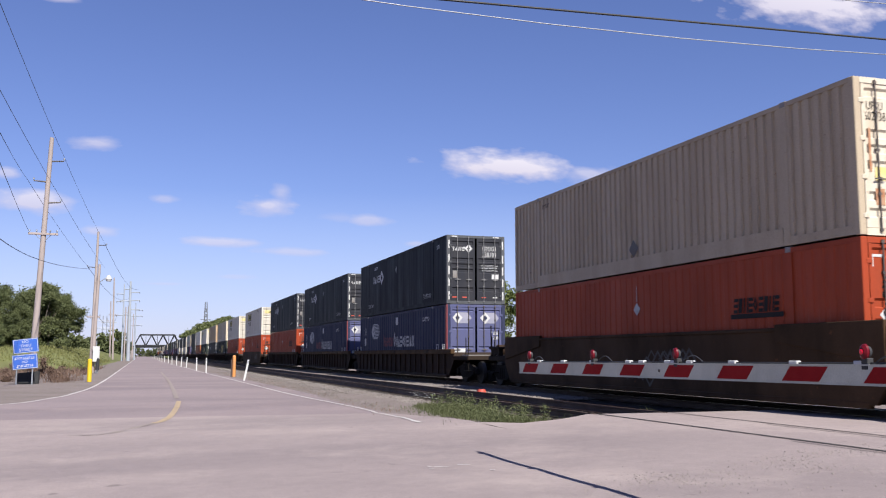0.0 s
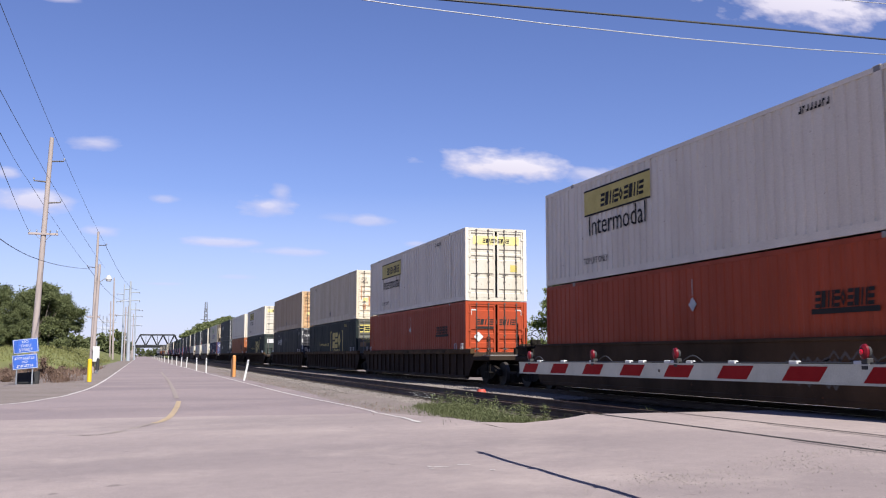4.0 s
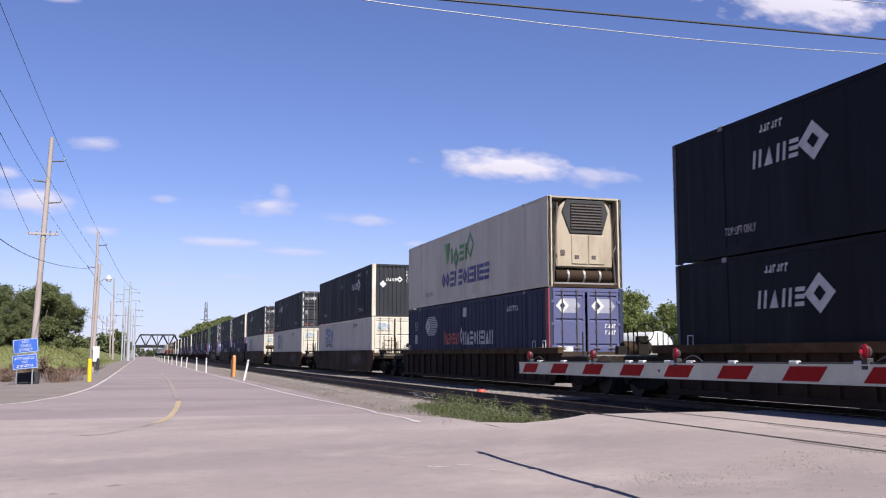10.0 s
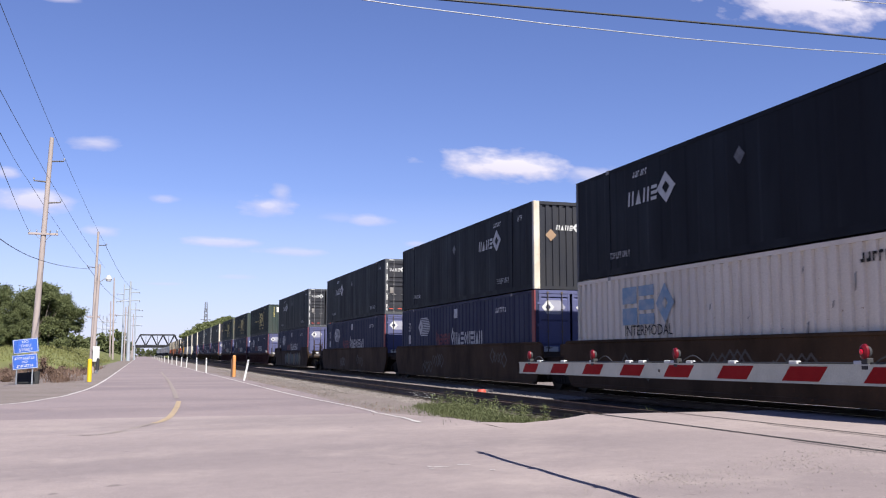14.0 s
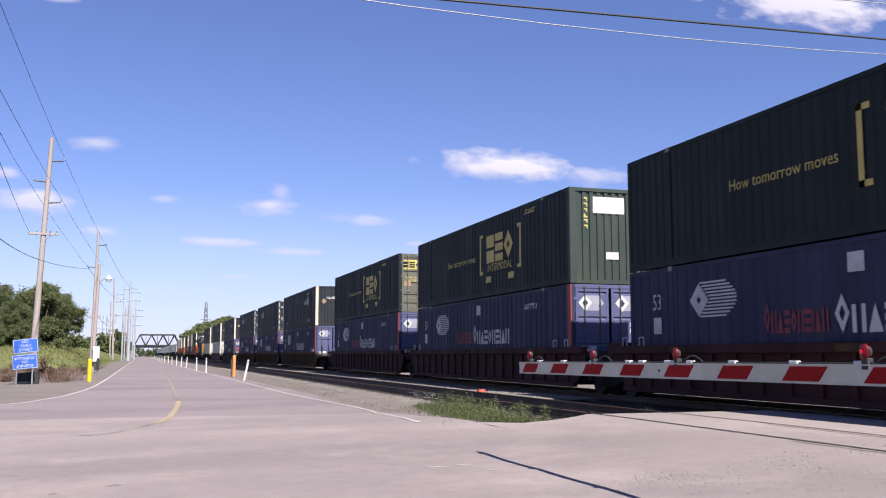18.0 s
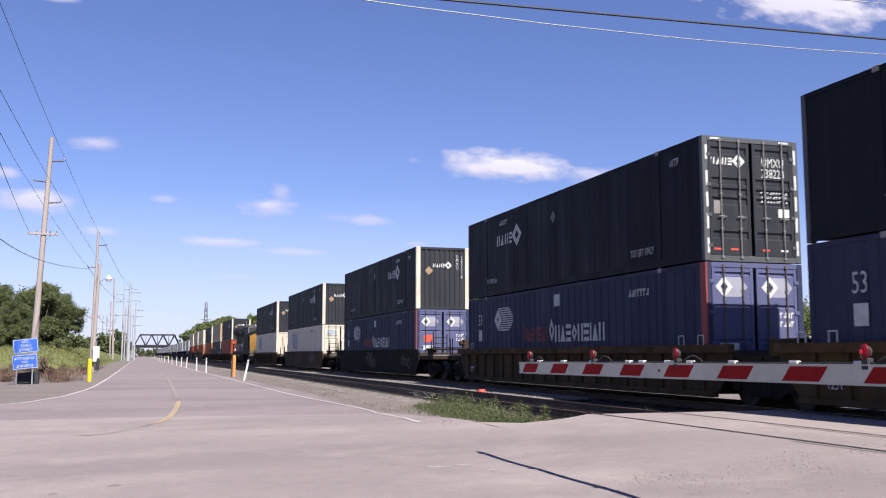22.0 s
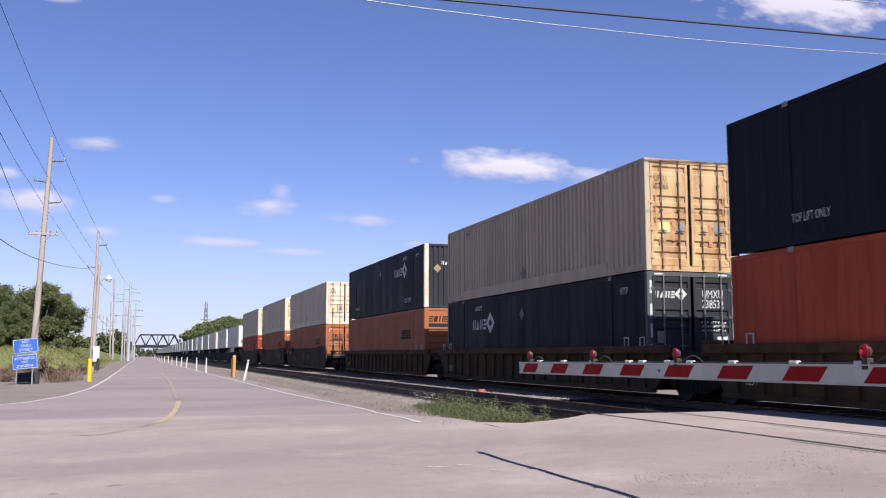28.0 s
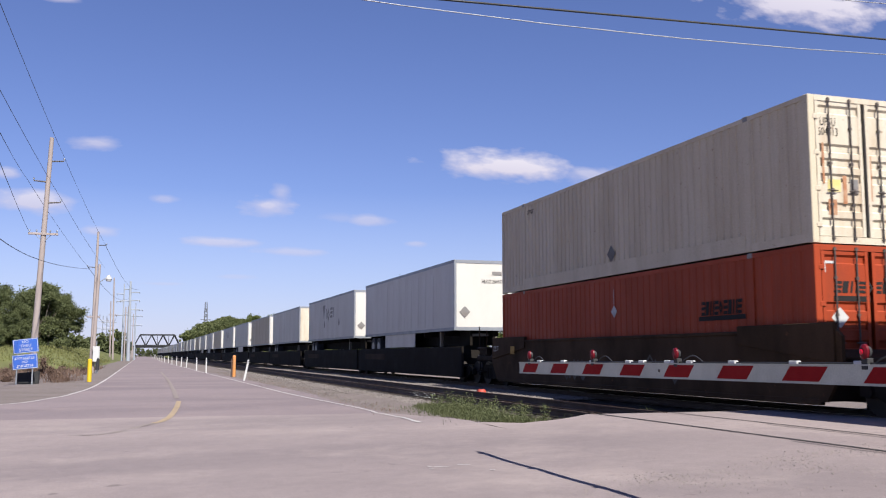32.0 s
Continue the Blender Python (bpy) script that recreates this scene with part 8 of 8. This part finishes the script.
def bush(r):
    cx, cy, w = ((-8.6, 53, 0.9), (-7.3, 55, 0.8), (-4.0, 52.5, 0.7), (-3.4, 55, 0.55), (-6.2, 57, 0.8), (-4.9, 58, 0.8))[r.randrange(6)]
    a, d = r.uniform(0, 6.28), r.random() ** 0.5
    return cx + w * d * math.cos(a), cy + 1.6 * d * math.sin(a), 0, (1.1 - 0.7 * d) * r.uniform(0.6, 1.0)


blades("weeds", weed_patch, 11000, 0.25, 0.005, 3, LEAF_WEED, "green weeds at the end of the crossing", "weeds")
rng2 = random.Random(6)
herbs = []
for i in range(60):
    x, y, z, k = weed_patch(rng2)
    herbs.append((x, y, z + 0.05 + 0.08 * k, rng2.uniform(0.08, 0.16) * (0.5 + 0.5 * k), 0.8))
pts, faces = leaf_cloud(herbs, 6000, 0.017, 6, 0.08)
tagged(new("herbs", leaf_mesh("herbs", pts, faces, LEAF_WEED)), "leafy green herbs at the end of the crossing", "weeds", kind="stuff")
specks = random.Random(44)
v, f = [], []
for i in range(45):
    x, y, z, s = 7.65 + specks.random() * 0.6, 26.5 + specks.gauss(0, 0.6), 0.16 + specks.random() * 0.16, specks.uniform(0.006, 0.016)
    k = len(v)
    v += [(x - s, y, z), (x, y - s * 0.4, z - s * 0.7), (x + s, y, z), (x, y + s * 0.4, z + s * 0.7)]
    f += [(k, k + 1, k + 2, k + 3)]
me = bpy.data.meshes.new("white_flowers")
me.from_pydata(v, [], f)
me.materials.append(SIGN_WHITE)
tagged(new("white_flowers", me), "small white flowers at the end of the weeds", "flowers", kind="stuff")
blades("track_weeds", lambda r: (9.85 + r.gauss(0, 0.08), 17.2 + r.gauss(0, 0.1), 0.1, r.uniform(0.5, 1.0)), 60, 0.3, 0.006, 14, LEAF_WEED, "few thin weeds between the tracks", "weeds")
blades("verge_grass", lambda r: (6.1 + r.gauss(0, 0.5), 19 + 60 * r.random() ** 1.4, 0.02, r.uniform(0.3, 0.8)), 900, 0.10, 0.008, 4, LEAF_DRY, "sparse dry grass on the gravel verge", "grass")
blades("dry_weeds", bush, 700, 1.0, 0.010, 5, LEAF_DRY, "dry reddish-brown weeds beside the street", "weeds")
rng3 = random.Random(17)
clumps = []
for cx, cy, w, n in ((-8.9, 53, 0.9, 14), (-6.4, 54.5, 0.6, 8), (-5.0, 53.0, 0.95, 24), (-4.1, 54.0, 0.6, 9), (-10.5, 58, 1.6, 16), (-13.5, 60, 1.8, 16)):
    for i in range(n):
        a, d = rng3.uniform(0, 6.28), rng3.random() ** 0.6 * w
        clumps.append((cx + d * math.cos(a), cy + 1.4 * d * math.sin(a), rng3.uniform(0.15, 1.4) * (1.05 - 0.8 * d / w), rng3.uniform(0.12, 0.30), 0.9))
pts, faces = leaf_cloud(clumps, 16000, 0.040, 18, -0.35)
tagged(new("dry_bushes", leaf_mesh("dry_bushes", pts, faces, LEAF_DRY)), "low reddish-brown dry bushes beside the street", "bushes", kind="stuff")
blades("dry_weeds", lambda r: (-16 + 7 * r.random(), 52 + r.random() * 14, 0, r.uniform(0.2, 1.0)), 1500, 1.1, 0.02, 6, LEAF_DRY, "dry brown weeds beside the street", "weeds")
blades("roadside_grass", lambda r: (-3.6 - 9 * r.random(), 66 + r.random() * 40, 0, r.uniform(0.3, 1.0)), 2600, 0.45, 0.04, 7, LEAF_DRY, "rough dry grass beside the street", "grass")


def embankment():
    xs = [-140, -60, -35, -22, -14, -10, -7.5, -5.8, -4.4]
    hs = [3.0, 3.0, 2.9, 2.9, 2.7, 2.3, 1.5, 0.6, -0.05]
    ys = [88, 94, 102, 115, 140, 180, 240, 330, 460]
    fade = [0, 0.25, 0.7, 1, 1.05, 1.1, 1.15, 1.2, 0.6]
    bm = BM()
    rng = random.Random(2)
    grid = [[bm.verts.new((x, y, h * k - 0.05 + (rng.uniform(-0.12, 0.12) if h > 0 and k > 0 else 0))) for x, h in zip(xs, hs)] for y, k in zip(ys, fade)]
    for j in range(len(ys) - 1):
        for i in range(len(xs) - 1):
            bm.faces.new((grid[j][i], grid[j][i + 1], grid[j + 1][i + 1], grid[j + 1][i])).smooth = True
    solid("embankment", bm, GRASS, "grassy green bank beside the street", "bank", kind="structure")
    def spot(r):
        x = -5 - 14 * r.random()
        y = 95 + 90 * r.random() ** 1.4
        h = np.interp(x, xs, hs) * np.interp(y, ys, fade)
        return x, y, float(h) - 0.1, r.uniform(0.5, 1.0)
    blades("bank_grass", spot, 9000, 0.34, 0.05, 9, LEAF_BANK, "long green grass on the bank", "grass")


embankment()

# ---- beyond the tracks ----
bm = BM()
xs, ys = [22, 30, 40, 60, 120, 400], [-40, 20, 60, 120, 300, 700]
grid = [[bm.verts.new((x, y, -0.05 if x < 25 else 0.02)) for x in xs] for y in ys]
for j in range(5):
    for i in range(5):
        bm.faces.new((grid[j][i], grid[j][i + 1], grid[j + 1][i + 1], grid[j + 1][i]))
solid("meadow", bm, GRASS, "rough green meadow beyond the tracks", "meadow", kind="structure")
blades("meadow_grass", lambda r: (24 + 18 * r.random(), 28 + 70 * r.random(), 0, r.uniform(0.4, 1.0)), 7000, 1.0, 0.05, 12, LEAF_WEED, "tall green weeds beyond the tracks", "weeds")


def gravel_pile(x, y, r, h, seed):
    rng = random.Random(seed)
    bm = BM()
    rings = []
    for k in range(6):
        u = k / 5
        rings.append([bm.verts.new((r * (1 - u) * math.cos(a * math.tau / 20) * rng.uniform(0.93, 1.07), r * (1 - u) * math.sin(a * math.tau / 20) * rng.uniform(0.93, 1.07), h * (u ** 0.9) * rng.uniform(0.95, 1.05) - 0.05)) for a in range(20)])
    for p, q in zip(rings, rings[1:]):
        for a in range(20):
            bm.faces.new((p[a], p[(a + 1) % 20], q[(a + 1) % 20], q[a]))
    solid("mound", bm, RUBBLE, "heap of pale rubble beyond the tracks", "gravel mound", at=pose(x, y, 0))


gravel_pile(28, 39.4, 3.2, 2.7, 1)
gravel_pile(27.5, 35.5, 2.4, 1.9, 2)
tank = thing("storage_tank", "long white horizontal storage tank beyond the tracks", "storage tank", at=pose(26.5, 0, 0))
part("shell", tube(BM(), (0, 44.9, 1.75), (0, 51.7, 1.75), 0.9, n=24), SIGN_WHITE, tank)
part("head", tube(BM(), (0, 44.9, 1.75), (0, 44.55, 1.75), 0.9, 0.45, n=24), SIGN_WHITE, tank)
part("head", tube(BM(), (0, 51.7, 1.75), (0, 52.05, 1.75), 0.9, 0.45, n=24), SIGN_WHITE, tank)
for y in (46.1, 50.5):
    part("saddle", box(BM(), -0.7, y - 0.2, -0.1, 0.7, y + 0.2, 1.0), STEEL, tank)


def motions():
    """The train runs along the track towards -y at 22.3 m a second."""
    for ob, s, z in MOVING:
        rows = []
        for t in (0, 8, 16, 24, 32):
            d = t - 16
            rows.append((t, pose(TRACK, s - 22.2967 * d + 0.00369 * d * d, z)))
        walk(ob, rows)


motions()
